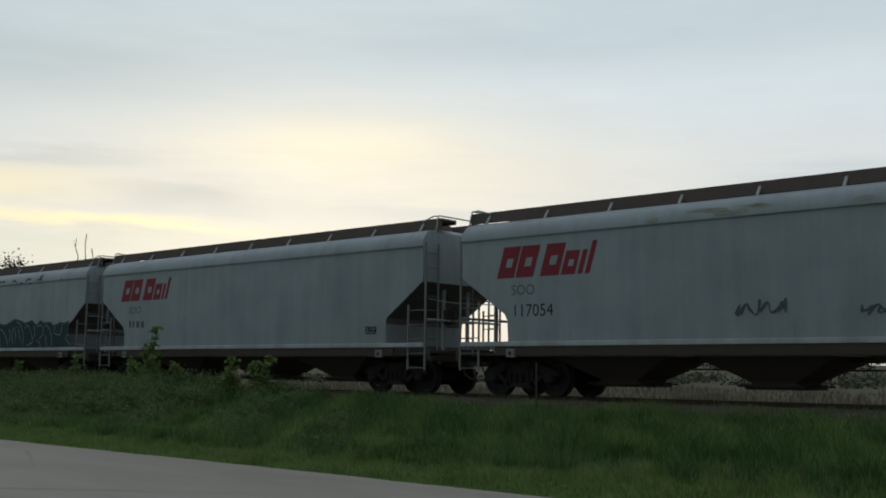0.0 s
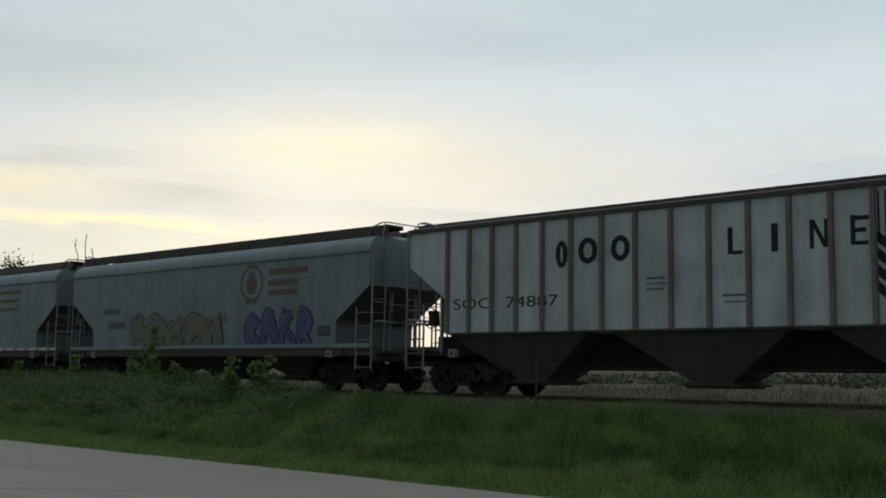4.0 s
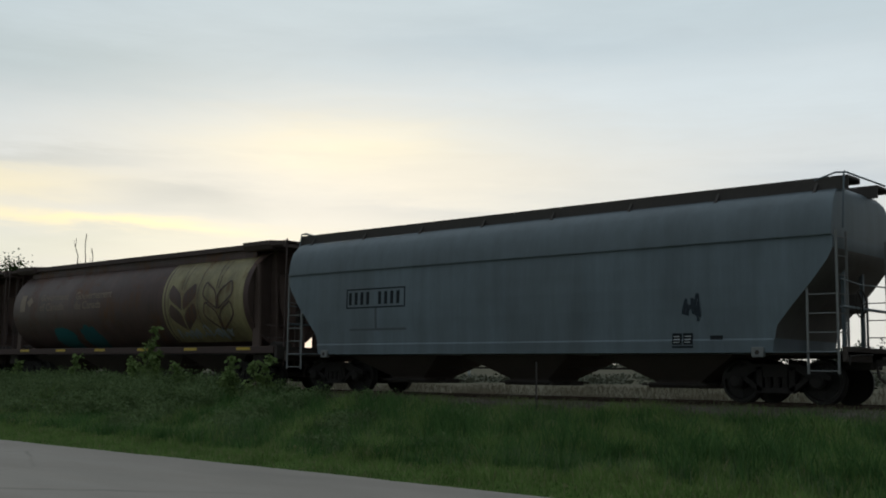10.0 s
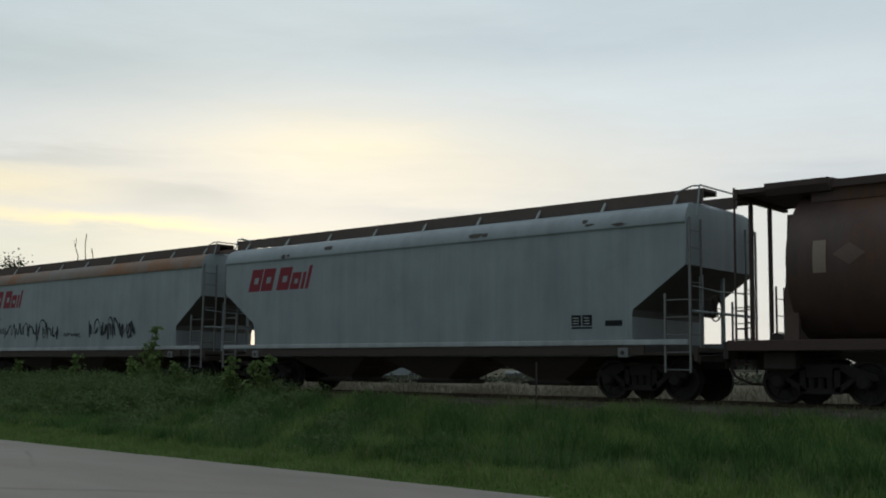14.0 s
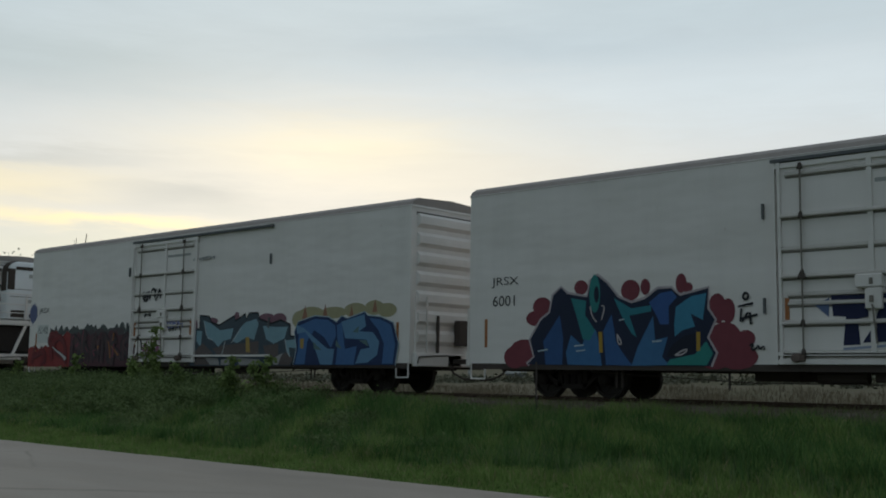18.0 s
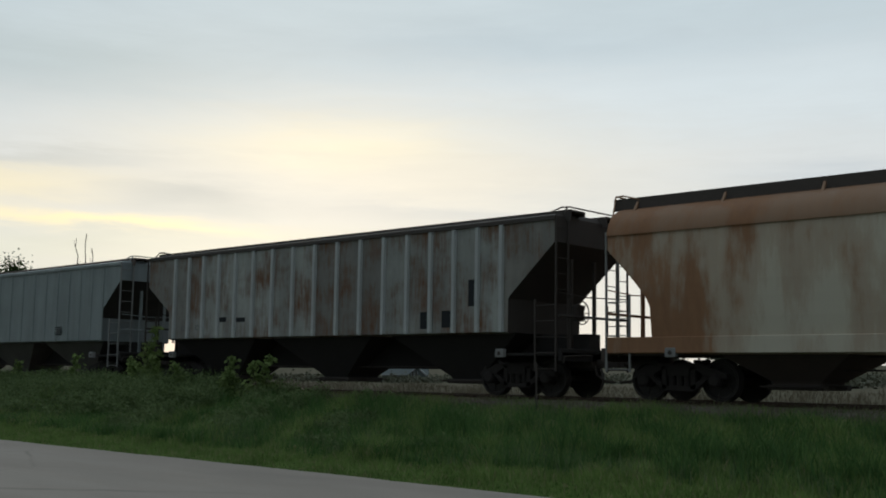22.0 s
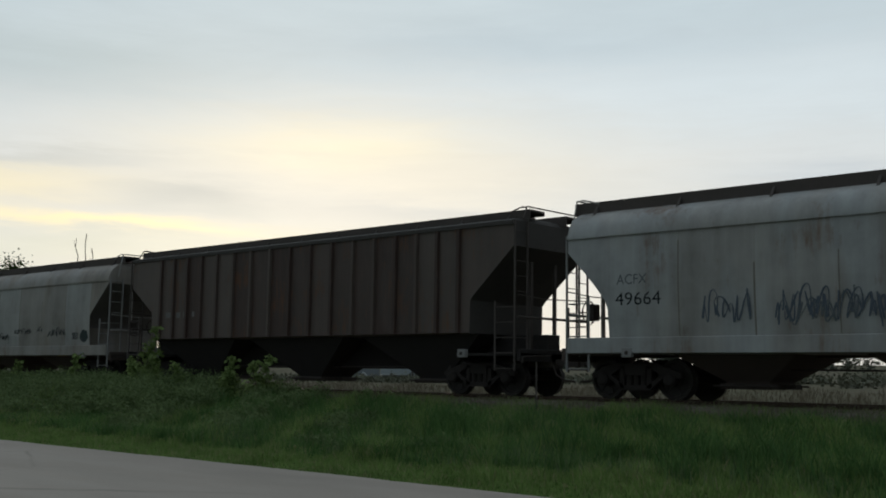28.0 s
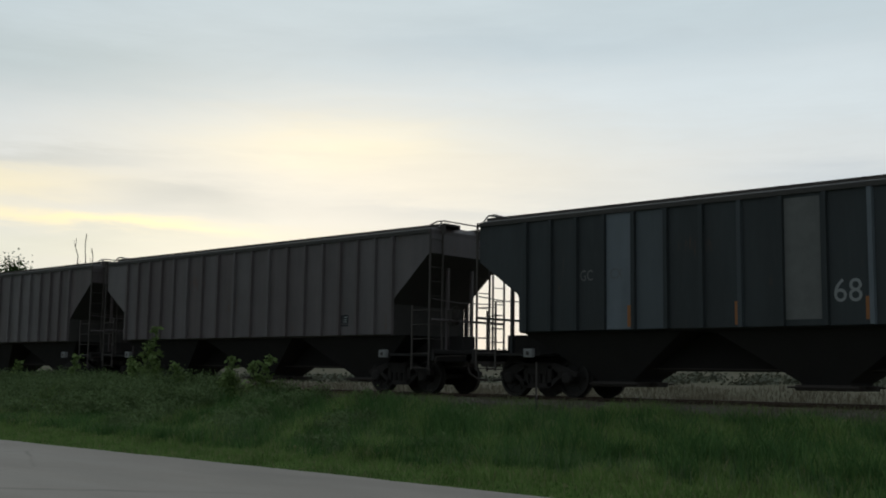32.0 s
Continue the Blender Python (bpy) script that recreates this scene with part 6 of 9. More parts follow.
CYL_SIDE = (surf_cyl, [1.3 + 0.11 * i for i in range(30)])
REEFER_SIDE = (surf_flat(1.60), [])
TANK_SIDE = (lambda z: -math.sqrt(max(0.01, 1.5 ** 2 - (z - 2.36) ** 2)), [0.9 + 0.1 * i for i in range(30)])

# the train, car by car: body ends along the track at the start
ENDS = {
    1: (-18.41, -2.46), 2: (-35.71, -19.77), 3: (-52.87, -36.93), 4: (-69.85, -54.22), 5: (-88.14, -71.25), 6: (-105.61, -89.61),
    7: (-122.42, -106.92), 8: (-141.09, -123.84), 9: (-158.08, -143.01), 10: (-177.79, -160.64), 11: (-195.82, -179.27), 12: (-213.01, -197.86),
    13: (-231.33, -216.03), 14: (-249.42, -234.26), 15: (-268.16, -251.71), 16: (-285.53, -269.46), 17: (-304.51, -286.89), 18: (-327.65, -307.05),
    19: (-350.54, -329.76), 20: (-375.48, -354.63), 21: (-393.79, -377.22), 22: (-412.67, -395.34), 23: (-431.80, -414.51), 24: (-446.44, -433.15),
    25: (-465.00, -447.90), 26: (-483.45, -466.50), 27: (-501.38, -484.79), 28: (-520.17, -503.07), 29: (-538.27, -521.66), 30: (-557.17, -539.92),
    31: (-575.85, -558.75), 32: (-593.51, -577.61), 33: (-611.57, -594.67),
}


spec = spec_for(1, form="slab", mat=CP_GREY, label="pale grey covered hopper with red marks and black numbers", stripe=CP_STRIPE)
car, side = hopper(spec), hopper_side(spec)
side_sheets(car, side, spec, 7)
slanted_mark(car, side, (-6.80, 2.90, -3.79, 3.67), MARK_RED)
flakes(car, side, -2.5, 7.6, 4.06, 14, 1, (0.30, 0.285, 0.225), 0.30)
lettering(car, side, 'SOO', (-6.34, 2.47, -5.63, 2.72), MARK_GREY)
lettering(car, side, '117054', (-6.25, 1.94, -5.08, 2.24), MARK_BLACK)
scribble(car, side, (-0.37, 1.70, 0.75, 2.16), (0.1, 0.11, 0.12), 1, 4, 0.07)
scribble(car, side, (2.29, 1.67, 3.50, 2.12), (0.1, 0.11, 0.12), 2, 4, 0.07)

spec = spec_for(2, form="slab", mat=CP_GREY, label="pale grey covered hopper with red marks and faint numbers", stripe=CP_STRIPE)
car, side = hopper(spec), hopper_side(spec)
side_sheets(car, side, spec, 7)
slanted_mark(car, side, (-6.73, 2.92, -3.67, 3.66), MARK_RED)
lettering(car, side, 'SOO', (-6.21, 2.48, -5.45, 2.72), MARK_GREY)
bars(car, side, [(-6.17, 2.00, -6.04, 2.23), (-5.95, 2.00, -5.83, 2.22), (-5.72, 1.99, -5.53, 2.21), (-5.43, 1.98, -5.24, 2.20)], MARK_GREY)
data_panel(car, side, (5.77, 1.59, 6.21, 1.80))

spec = spec_for(3, form="slab", mat=CP_GREY, label="pale grey covered hopper with dark teal graffiti along its side", stripe=CP_STRIPE)
car, side = hopper(spec), hopper_side(spec)
side_sheets(car, side, spec, 7)
slanted_mark(car, side, (-6.68, 2.94, -3.64, 3.69), MARK_RED)
flakes(car, side, -3.0, 7.6, 4.06, 16, 3, (0.075, 0.06, 0.05))
flakes(car, side, -3.0, 7.6, 3.90, 5, 33, (0.09, 0.07, 0.06), 0.08)
lettering(car, side, '116384', (-6.05, 1.98, -5.02, 2.26), MARK_GREY)
m = Mural(car, side, (-5.0, 1.2, 6.9, 2.55))
m.line((0.045, 0.10, 0.115), 0.12, [(0.2, -3), (0.2, 46), (2.8, 72), (7, 70), (9, 88), (12, 94), (13.2, 58), (16.5, 86), (19.8, 88), (21, 63), (22.7, 84), (28.2, 92), (29.7, 61), (32.6, 80), (36, 86), (39.6, 78), (41.1, 31), (43, 29), (43.4, -5)])
m.fill((0.020, 0.048, 0.056), [(0.2, -3), (0.2, 46), (2.8, 72), (7, 70), (9, 88), (12, 94), (13.2, 58), (16.5, 86), (19.8, 88), (21, 63), (22.7, 84), (28.2, 92), (29.7, 61), (32.6, 80), (36, 86), (39.6, 78), (41.1, 31), (43, 29), (43.4, -5)])
m.lobes((0.26, 0.32, 0.33), [(4.9, 39, 0.39, 0.42)])
m.lobes((0.020, 0.048, 0.056), [(4.9, 39, 0.33, 0.37)])
m.lobes((0.26, 0.32, 0.33), [(5.1, 33, 0.17, 0.20)])
m.lobes((0.020, 0.048, 0.056), [(5.1, 33, 0.11, 0.15)])
m.line((0.26, 0.32, 0.33), 0.035, [(14.5, 72), (17.9, 14), (15.5, 3)])
m.line((0.26, 0.32, 0.33), 0.035, [(20.3, 70), (22.8, 12)])
m.line((0.26, 0.32, 0.33), 0.035, [(25.9, 72), (28.6, 57)])
m.line((0.26, 0.32, 0.33), 0.035, [(27.2, 79), (27, 54)])
m.line((0.26, 0.32, 0.33), 0.035, [(22.6, 38), (24.6, 22)])
m.line((0.26, 0.32, 0.33), 0.035, [(30.1, 60), (32.7, 19), (30.7, 6)])
m.line((0.26, 0.32, 0.33), 0.035, [(35.2, 71), (39.4, 77), (40.7, 38), (38.5, 22), (36.2, 44)])
m.line((0.26, 0.32, 0.33), 0.035, [(10, 70), (13, 25), (11.5, 7)])
m.lobes((0.06, 0.07, 0.075), [(-6.9, 43, 0.13, 0.09), (-3.6, 28, 0.12, 0.08), (-2.5, 46, 0.10, 0.08), (-0.9, 20, 0.10, 0.06), (-8.6, 25, 0.09, 0.07), (-8.6, 55, 0.08, 0.05), (-4.1, 9, 0.09, 0.06)])
m.line((0.045, 0.10, 0.115), 0.12, [(41.9, 10), (42, 75), (44.7, 98), (51.2, 86), (54.3, 79), (57.4, 76), (64.1, 93), (68.5, 86), (71.3, 79), (76.1, 87), (78.8, 72), (81.5, 85), (84.1, 78), (87.9, 80), (90.4, 69), (94.7, 78), (96.5, 74), (99.5, 82), (99.1, 47), (101, 18), (100.4, 4)])
m.fill((0.020, 0.048, 0.056), [(41.9, 10), (42, 75), (44.7, 98), (51.2, 86), (54.3, 79), (57.4, 76), (64.1, 93), (68.5, 86), (71.3, 79), (76.1, 87), (78.8, 72), (81.5, 85), (84.1, 78), (87.9, 80), (90.4, 69), (94.7, 78), (96.5, 74), (99.5, 82), (99.1, 47), (101, 18), (100.4, 4)])
m.line((0.26, 0.32, 0.33), 0.035, [(44.3, 87), (46.3, 92), (52.4, 58), (50.4, 31), (52, 15)])
m.line((0.26, 0.32, 0.33), 0.035, [(43, 74), (45.9, 62), (48, 37), (47.2, 20)])
m.line((0.26, 0.32, 0.33), 0.035, [(51.6, 72), (56.6, 60), (59.3, 25), (58.9, 13)])
m.line((0.26, 0.32, 0.33), 0.035, [(53.4, 52), (54.4, 13)])
m.line((0.26, 0.32, 0.33), 0.035, [(60.3, 67), (61.6, 45), (60.4, 29)])
m.line((0.26, 0.32, 0.33), 0.035, [(65.2, 87), (68.5, 80), (70.7, 44), (69.9, 20)])
m.line((0.26, 0.32, 0.33), 0.035, [(66.3, 76), (68.5, 28)])
m.line((0.26, 0.32, 0.33), 0.035, [(71.3, 67), (73.4, 80), (76.5, 42), (76.9, 26), (72.7, 17)])
m.line((0.26, 0.32, 0.33), 0.035, [(79.5, 71), (82.8, 76), (84.2, 51), (81.4, 36)])
m.line((0.26, 0.32, 0.33), 0.035, [(77.5, 72), (78.5, 52), (77.4, 37)])
m.line((0.26, 0.32, 0.33), 0.035, [(79.1, 32), (81.4, 26), (82.1, 12)])
m.line((0.26, 0.32, 0.33), 0.035, [(84.4, 69), (86, 77), (89.2, 49), (89.4, 15)])
m.line((0.26, 0.32, 0.33), 0.035, [(85.3, 46), (86.1, 15)])
m.line((0.26, 0.32, 0.33), 0.035, [(91.1, 68), (90.4, 49), (94.7, 45)])
m.line((0.26, 0.32, 0.33), 0.035, [(96, 76), (95.1, 48)])
m.line((0.26, 0.32, 0.33), 0.035, [(99.5, 47), (97.6, 35), (101, 18)])
m.line((0.26, 0.32, 0.33), 0.035, [(63, 24), (62.5, 50), (63.8, 74), (65.2, 55), (64.7, 25)])
m.done("dark teal spray-painted letter forms with pale outlines")

spec = spec_for(4, form="slab", mat=CP_GREY, label="pale grey covered hopper with a rusty shoulder and grey graffiti", stripe=CP_STRIPE, roof_mat=CP_GREY_RUSTY)
car, side = hopper(spec), hopper_side(spec)
side_sheets(car, side, spec, 7)
slanted_mark(car, side, (-6.72, 2.91, -3.69, 3.65), MARK_RED)
lettering(car, side, 'SOO', (-6.22, 2.44, -5.47, 2.69), MARK_GREY)
lettering(car, side, '11710', (-6.14, 1.96, -5.32, 2.21), MARK_GREY)
graffiti(car, side, (-4.75, 1.14, 7.22, 2.46), [(0.19, 0.175, 0.165), (0.10, 0.075, 0.075), (0.25, 0.23, 0.19), (0.13, 0.16, 0.17)], (0.018, 0.03, 0.035), 4, 9, accents=[(.34,.27,.10),(.33,.34,.34)], bold=1.9, line=0.11)
scribble(car, side, (0.23, 2.44, 1.43, 2.82), (0.05, 0.12, 0.22), 41, 3, 0.09)

spec = spec_for(5, form="ribbed", mat=SOO_WHITE, label="dirty white ribbed covered hopper with large black marks", rib_mat=SOO_RIB, bay_mat=SOO_BAY, bw=-1, post_mat=SOO_RIB, ribs=18, rib_in=1.38, board_mat=GRATE_DARK)
car, side = hopper(spec), hopper_side(spec)
side_sheets(car, side, spec, 17, None, 1.38)
oval_marks(car, side, [(-3.61, 3.07, -3.25, 3.73), (-2.95, 3.13, -2.40, 3.75), (-2.04, 3.14, -1.52, 3.74)], MARK_BLACK)
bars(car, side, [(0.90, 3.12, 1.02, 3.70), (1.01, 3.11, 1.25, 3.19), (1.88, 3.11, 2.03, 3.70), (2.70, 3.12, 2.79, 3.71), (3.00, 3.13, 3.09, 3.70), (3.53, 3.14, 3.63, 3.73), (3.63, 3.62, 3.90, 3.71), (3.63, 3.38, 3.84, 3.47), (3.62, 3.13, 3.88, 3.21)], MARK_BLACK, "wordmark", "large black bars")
lettering(car, side, 'SOO  74887', (-6.86, 2.17, -3.53, 2.45), MARK_BLACK)
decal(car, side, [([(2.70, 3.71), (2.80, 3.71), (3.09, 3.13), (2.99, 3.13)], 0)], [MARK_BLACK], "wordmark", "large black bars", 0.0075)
wheat_mark(car, side, (4.02, 1.66, 4.70, 4.16), MARK_BLACK)
bars(car, side, [(4.89, 1.78, 5.33, 2.14), (5.62, 1.80, 6.09, 2.17)], MARK_BLACK)
bars(car, side, [(-1.11, 2.68, -0.61, 2.73), (-1.11, 2.57, -0.57, 2.60), (-1.12, 2.44, -0.68, 2.48), (0.75, 2.23, 1.33, 2.28), (0.79, 2.10, 1.30, 2.13)], MARK_GREY)

spec = spec_for(6, form="slab", mat=SLATE, label="slate grey covered hopper with a round emblem and graffiti", stripe=SLATE, post_mat=GRATE_DARK, board_mat=GRATE_DARK)
car, side = hopper(spec), hopper_side(spec)
side_sheets(car, side, spec, 7)
round_emblem(car, side, (2.17, 2.65, 3.30, 3.83), FAINT_BROWN, SLATE)
bars(car, side, [(3.58, 3.44, 5.36, 3.64), (3.54, 3.11, 4.93, 3.30), (3.55, 2.82, 4.94, 3.00)], FAINT_BROWN, "wordmark", "three faded brown bars")
bars(car, side, [(-5.77, 2.47, -4.75, 2.67), (-5.47, 1.96, -4.33, 2.20)], MARK_GREY)
graffiti(car, side, (-4.03, 1.12, 1.35, 2.45), [(0.185, 0.18, 0.12), (0.20, 0.17, 0.13)], (0.075, 0.065, 0.07), 6, 5, halo=(.20,.165,.15))
graffiti(car, side, (2.45, 1.10, 5.66, 2.50), [(0.105, 0.095, 0.215), (0.12, 0.11, 0.235)], (0.045, 0.04, 0.085), 7, 4, accents=[(.2,.14,.16)])
data_panel(car, side, (5.84, 1.58, 6.36, 1.85))

spec = spec_for(7, form="slab", mat=SLATE, label="slate grey covered hopper with a round emblem and red sill dashes", stripe=CP_STRIPE, post_mat=GRATE_DARK)
car, side = hopper(spec), hopper_side(spec)
side_sheets(car, side, spec, 7)
round_emblem(car, side, (1.93, 2.69, 3.09, 3.89), FAINT_BROWN, SLATE)
bars(car, side, [(3.18, 3.51, 4.91, 3.65), (3.21, 3.17, 4.76, 3.31), (3.24, 2.83, 4.79, 2.95)], FAINT_BROWN, "wordmark", "three faded brown bars")
lettering(car, side, 'SOO', (-5.27, 2.41, -4.55, 2.66), MARK_GREY)
lettering(car, side, '120468', (-5.24, 1.90, -4.06, 2.16), MARK_BLACK)
sill_dashes(car, side, (-6.76, 1.11, -3.60, 1.31))

spec = spec_for(8, form="curved", mat=OLIVE, label="olive grey covered hopper with thin black scrawls", low=OLIVE_LOW, stripe=RUSTY_SILL, bw=1)
car, side = hopper(spec), hopper_side(spec)
side_sheets(car, side, spec, 8, SEAM)
lettering(car, side, 'DME', (-7.33, 2.61, -6.63, 2.87), MARK_GREY)
lettering(car, side, '52308', (-7.25, 2.12, -6.35, 2.38), MARK_GREY)
scribble(car, side, (-5.30, 1.54, -1.73, 2.31), (0.09, 0.09, 0.08), 8, 6, 0.05)
scribble(car, side, (0.42, 1.53, 1.96, 2.33), (0.09, 0.09, 0.08), 9, 4, 0.06)
scribble(car, side, (2.09, 1.54, 5.33, 2.00), (0.09, 0.09, 0.08), 10, 3, 0.04)
data_panel(car, side, (5.39, 1.64, 5.82, 1.92))
scribble(car, side, (-7.06, 2.95, -6.23, 3.48), (0.07, 0.07, 0.06), 11, 3, 0.05)

car, side = cylinder_car(spec_for(9, mat=CANADA_RED, label="red cylindrical grain hopper with large white lettering")), CYL_SIDE
lettering(car, side, 'Canada', (-3.12, 2.41, 2.10, 3.80), MARK_WHITE)
bars(car, side, [(0.97, 3.33, 1.25, 3.68), (1.88, 3.33, 2.07, 3.66), (1.42, 3.37, 1.78, 3.61)], MARK_WHITE, "flag_mark", "white flag bars")
lettering(car, side, 'CP', (-7.57, 2.52, -7.13, 2.75), MARK_WHITE)
lettering(car, side, '608598', (-6.43, 2.50, -5.14, 2.74), MARK_WHITE)
leaf_pair(car, side, (2.75, 2.63, 4.54, 4.01), LEAF_GOLD)
leaf_pair(car, side, (4.70, 2.64, 6.47, 3.88), LEAF_DULL)
m = Mural(car, side, (1.9, 1.25, 6.8, 2.75))
m.line((0.52, 0.50, 0.47), 0.1, [(11, -9), (14, 35), (13, 84), (19, 93), (33, 80), (39, 90), (77, 88), (80, 82), (101, 79), (102, 53), (99, 6), (104, -6)])
m.fill((0.27, 0.30, 0.285), [(11, -9), (14, 35), (13, 84), (19, 93), (33, 80), (39, 90), (77, 88), (80, 82), (101, 79), (102, 53), (99, 6), (104, -6)])
m.line((0.022, 0.03, 0.032), 0.16, [(18, 80), (16, 41), (12, -3)])
m.line((0.022, 0.03, 0.032), 0.09, [(15, 71), (26, 66)])
m.line((0.022, 0.03, 0.032), 0.07, [(29, 75), (35, 34), (33, 4), (39, 12)])
m.line((0.022, 0.03, 0.032), 0.12, [(37, 59), (41, 37), (49, 9)])
m.line((0.022, 0.03, 0.032), 0.08, [(42, 40), (49, 52)])
m.line((0.022, 0.03, 0.032), 0.06, [(62, 57), (77, 55), (77, 80)])
m.line((0.022, 0.03, 0.032), 0.16, [(70, 55), (68, 3)])
m.line((0.022, 0.03, 0.032), 0.13, [(87, 51), (88, 20), (95, 10), (99, 40)])
m.line((0.022, 0.03, 0.032), 0.1, [(64, -6), (71, 0)])
m.line((0.022, 0.03, 0.032), 0.08, [(46, -7), (49, 2)])
m.done("pale grey-green sprayed letters with dark gaps")

spec = spec_for(10, form="curved", mat=OLIVE, label="olive grey covered hopper with a small data panel", low=OLIVE_LOW, stripe=RUSTY_SILL)
car, side = hopper(spec), hopper_side(spec)
side_sheets(car, side, spec, 8, SEAM)
lettering(car, side, 'DME', (-7.35, 2.59, -6.59, 2.85), MARK_GREY)
bars(car, side, [(-7.26, 2.18, -7.12, 2.39), (-7.05, 2.18, -6.91, 2.38), (-6.83, 2.17, -6.69, 2.38)], MARK_GREY)
data_panel(car, side, (5.52, 1.65, 5.98, 1.96))
bars(car, side, [(-0.02, 1.61, 0.25, 1.73)], MARK_WHITE)

spec = spec_for(11, form="center_flow", mat=BLUE_GREY, label="blue-grey covered hopper with a round shoulder", post_mat=GRATE_DARK, board_mat=GRATE_DARK, bw=1)
car, side = hopper(spec), hopper_side(spec)
side_sheets(car, side, spec, 6)
frame_mark(car, side, (-5.75, 2.31, -3.44, 2.86), MARK_BLACK)
bars(car, side, [(-5.63, 1.69, -3.42, 1.75), (-4.62, 1.74, -4.53, 2.31)], MARK_GREY)
scribble(car, side, (4.93, 1.65, 5.50, 2.41), (0.03, 0.035, 0.045), 14, 3, 0.08)
data_panel(car, side, (4.65, 1.15, 5.16, 1.47))
bars(car, side, [(5.56, 1.32, 5.86, 1.41)], MARK_BLACK)

car, side = cylinder_car(spec_for(12, mat=GRAIN_BROWN, label="brown cylindrical grain hopper with a yellow wheat panel")), CYL_SIDE
bars(car, side, [(-7.00, 2.76, -6.60, 3.41)], FADED_TAN, "flag_mark")
diamond(car, side, (-6.51, 2.92, -5.99, 3.34), FADED_TAN)
lettering(car, side, 'Government', (-5.40, 3.14, -3.32, 3.39), FADED_TAN)
lettering(car, side, 'of Canada', (-5.43, 2.75, -3.60, 3.04), FADED_TAN)
lettering(car, side, 'Gouvernement', (-2.78, 3.11, -0.29, 3.41), FADED_TAN)
lettering(car, side, 'du Canada', (-2.79, 2.75, -0.96, 3.04), FADED_TAN)
wheat_panel(car, side, (2.98, 1.48, 7.40, 4.20), WHEAT_YELLOW, GRAIN_BROWN)
blob(car, side, (-4.89, 1.15, -3.20, 2.16), (.03,.16,.17))
blob(car, side, (-2.87, 1.18, -1.36, 2.18), (.03,.13,.14))
scribble(car, side, (3.51, 1.45, 6.54, 2.00), (0.30, 0.31, 0.30), 15, 9, 0.10)
reflector_row(car, side, (-9.26, 1.16, 7.47, 1.27))

car, side = cylinder_car(spec_for(13, mat=GRAIN_RED_BROWN, label="plain red-brown cylindrical grain hopper with a wheat panel", bw=1)), CYL_SIDE
bars(car, side, [(0.09, 2.12, 0.42, 2.72)], FADED_TAN)
wheat_panel(car, side, (3.05, 1.94, 7.53, 4.22), WHEAT_OLIVE, GRAIN_RED_BROWN, 0.28)
scribble(car, side, (6.76, 1.90, 7.21, 2.57), (0.02, 0.02, 0.02), 16, 2, 0.09)
bars(car, side, [(6.93, 1.42, 7.13, 1.58)], MARK_WHITE)

car, side = cylinder_car(spec_for(14, mat=GRAIN_BROWN, label="rusty brown cylindrical grain hopper with wheat panel and graffiti", bw=1)), CYL_SIDE
bars(car, side, [(-7.03, 2.62, -6.76, 3.27)], FADED_TAN, "flag_mark")
diamond(car, side, (-6.62, 2.75, -5.97, 3.20), FADED_BROWN)
lettering(car, side, 'Government', (-4.84, 3.03, -3.37, 3.27), FADED_BROWN)
lettering(car, side, 'of Canada', (-4.90, 2.60, -3.68, 2.87), FADED_BROWN)
lettering(car, side, 'Gouvernement', (-2.78, 3.00, -0.37, 3.31), FADED_BROWN)
lettering(car, side, 'du Canada', (-2.38, 2.63, -1.04, 2.90), FADED_BROWN)
wheat_panel(car, side, (3.09, 1.23, 7.41, 4.18), WHEAT_YELLOW, GRAIN_BROWN)
m = Mural(car, side, (-1.85, 1.12, 1.95, 2.16))
GHOST, SILVER, GAP = (0.17, 0.20, 0.20), (0.40, 0.43, 0.43), (0.05, 0.045, 0.045)
m.fill(GHOST, [(2, 2), (0, 20), (8, 26), (12, 18), (20, 24), (30, 16), (38, 24), (52, 18), (60, 26), (74, 20), (86, 26), (94, 14), (92, 3), (40, 0)])
m.fill(GHOST, [(40, 30), (37, 96), (46, 90), (50, 84), (68, 88), (86, 86), (84, 60), (80, 36), (62, 26)])
m.fill(GHOST, [(0, 88), (4, 92), (14, 84), (24, 82), (24, 66), (16, 64), (6, 70)])
m.fill(GAP, [(46, 36), (47, 58), (53, 56), (52, 34)])
m.fill(GAP, [(66, 30), (64, 52), (69, 56), (72, 34)])
m.line(SILVER, 0.075, [(1, 92), (2, 70), (8, 64), (8, 30)])
m.line(SILVER, 0.055, [(4, 88), (14, 80), (25, 84)])
m.line(SILVER, 0.075, [(12, 38), (18, 60), (28, 62), (34, 72)])
m.line(SILVER, 0.055, [(10, 52), (13, 28), (20, 24)])
m.line(SILVER, 0.055, [(30, 62), (26, 32), (32, 20)])
m.line(SILVER, 0.09, [(38, 98), (41, 80), (42, 56), (36, 40)])
m.line(SILVER, 0.05, [(46, 88), (60, 86), (72, 88), (86, 88), (85, 66), (80, 44)])
m.line(SILVER, 0.05, [(56, 60), (58, 36), (64, 60), (60, 74)])
m.line(SILVER, 0.06, [(0, 4), (2, 20), (12, 14), (30, 8), (33, 18), (46, 8), (58, 14), (62, 4), (78, 10), (90, 5)])
m.done("small pale grey throw-up in outline letters")
bars(car, side, [(6.86, 1.62, 7.07, 1.80)], MARK_WHITE)

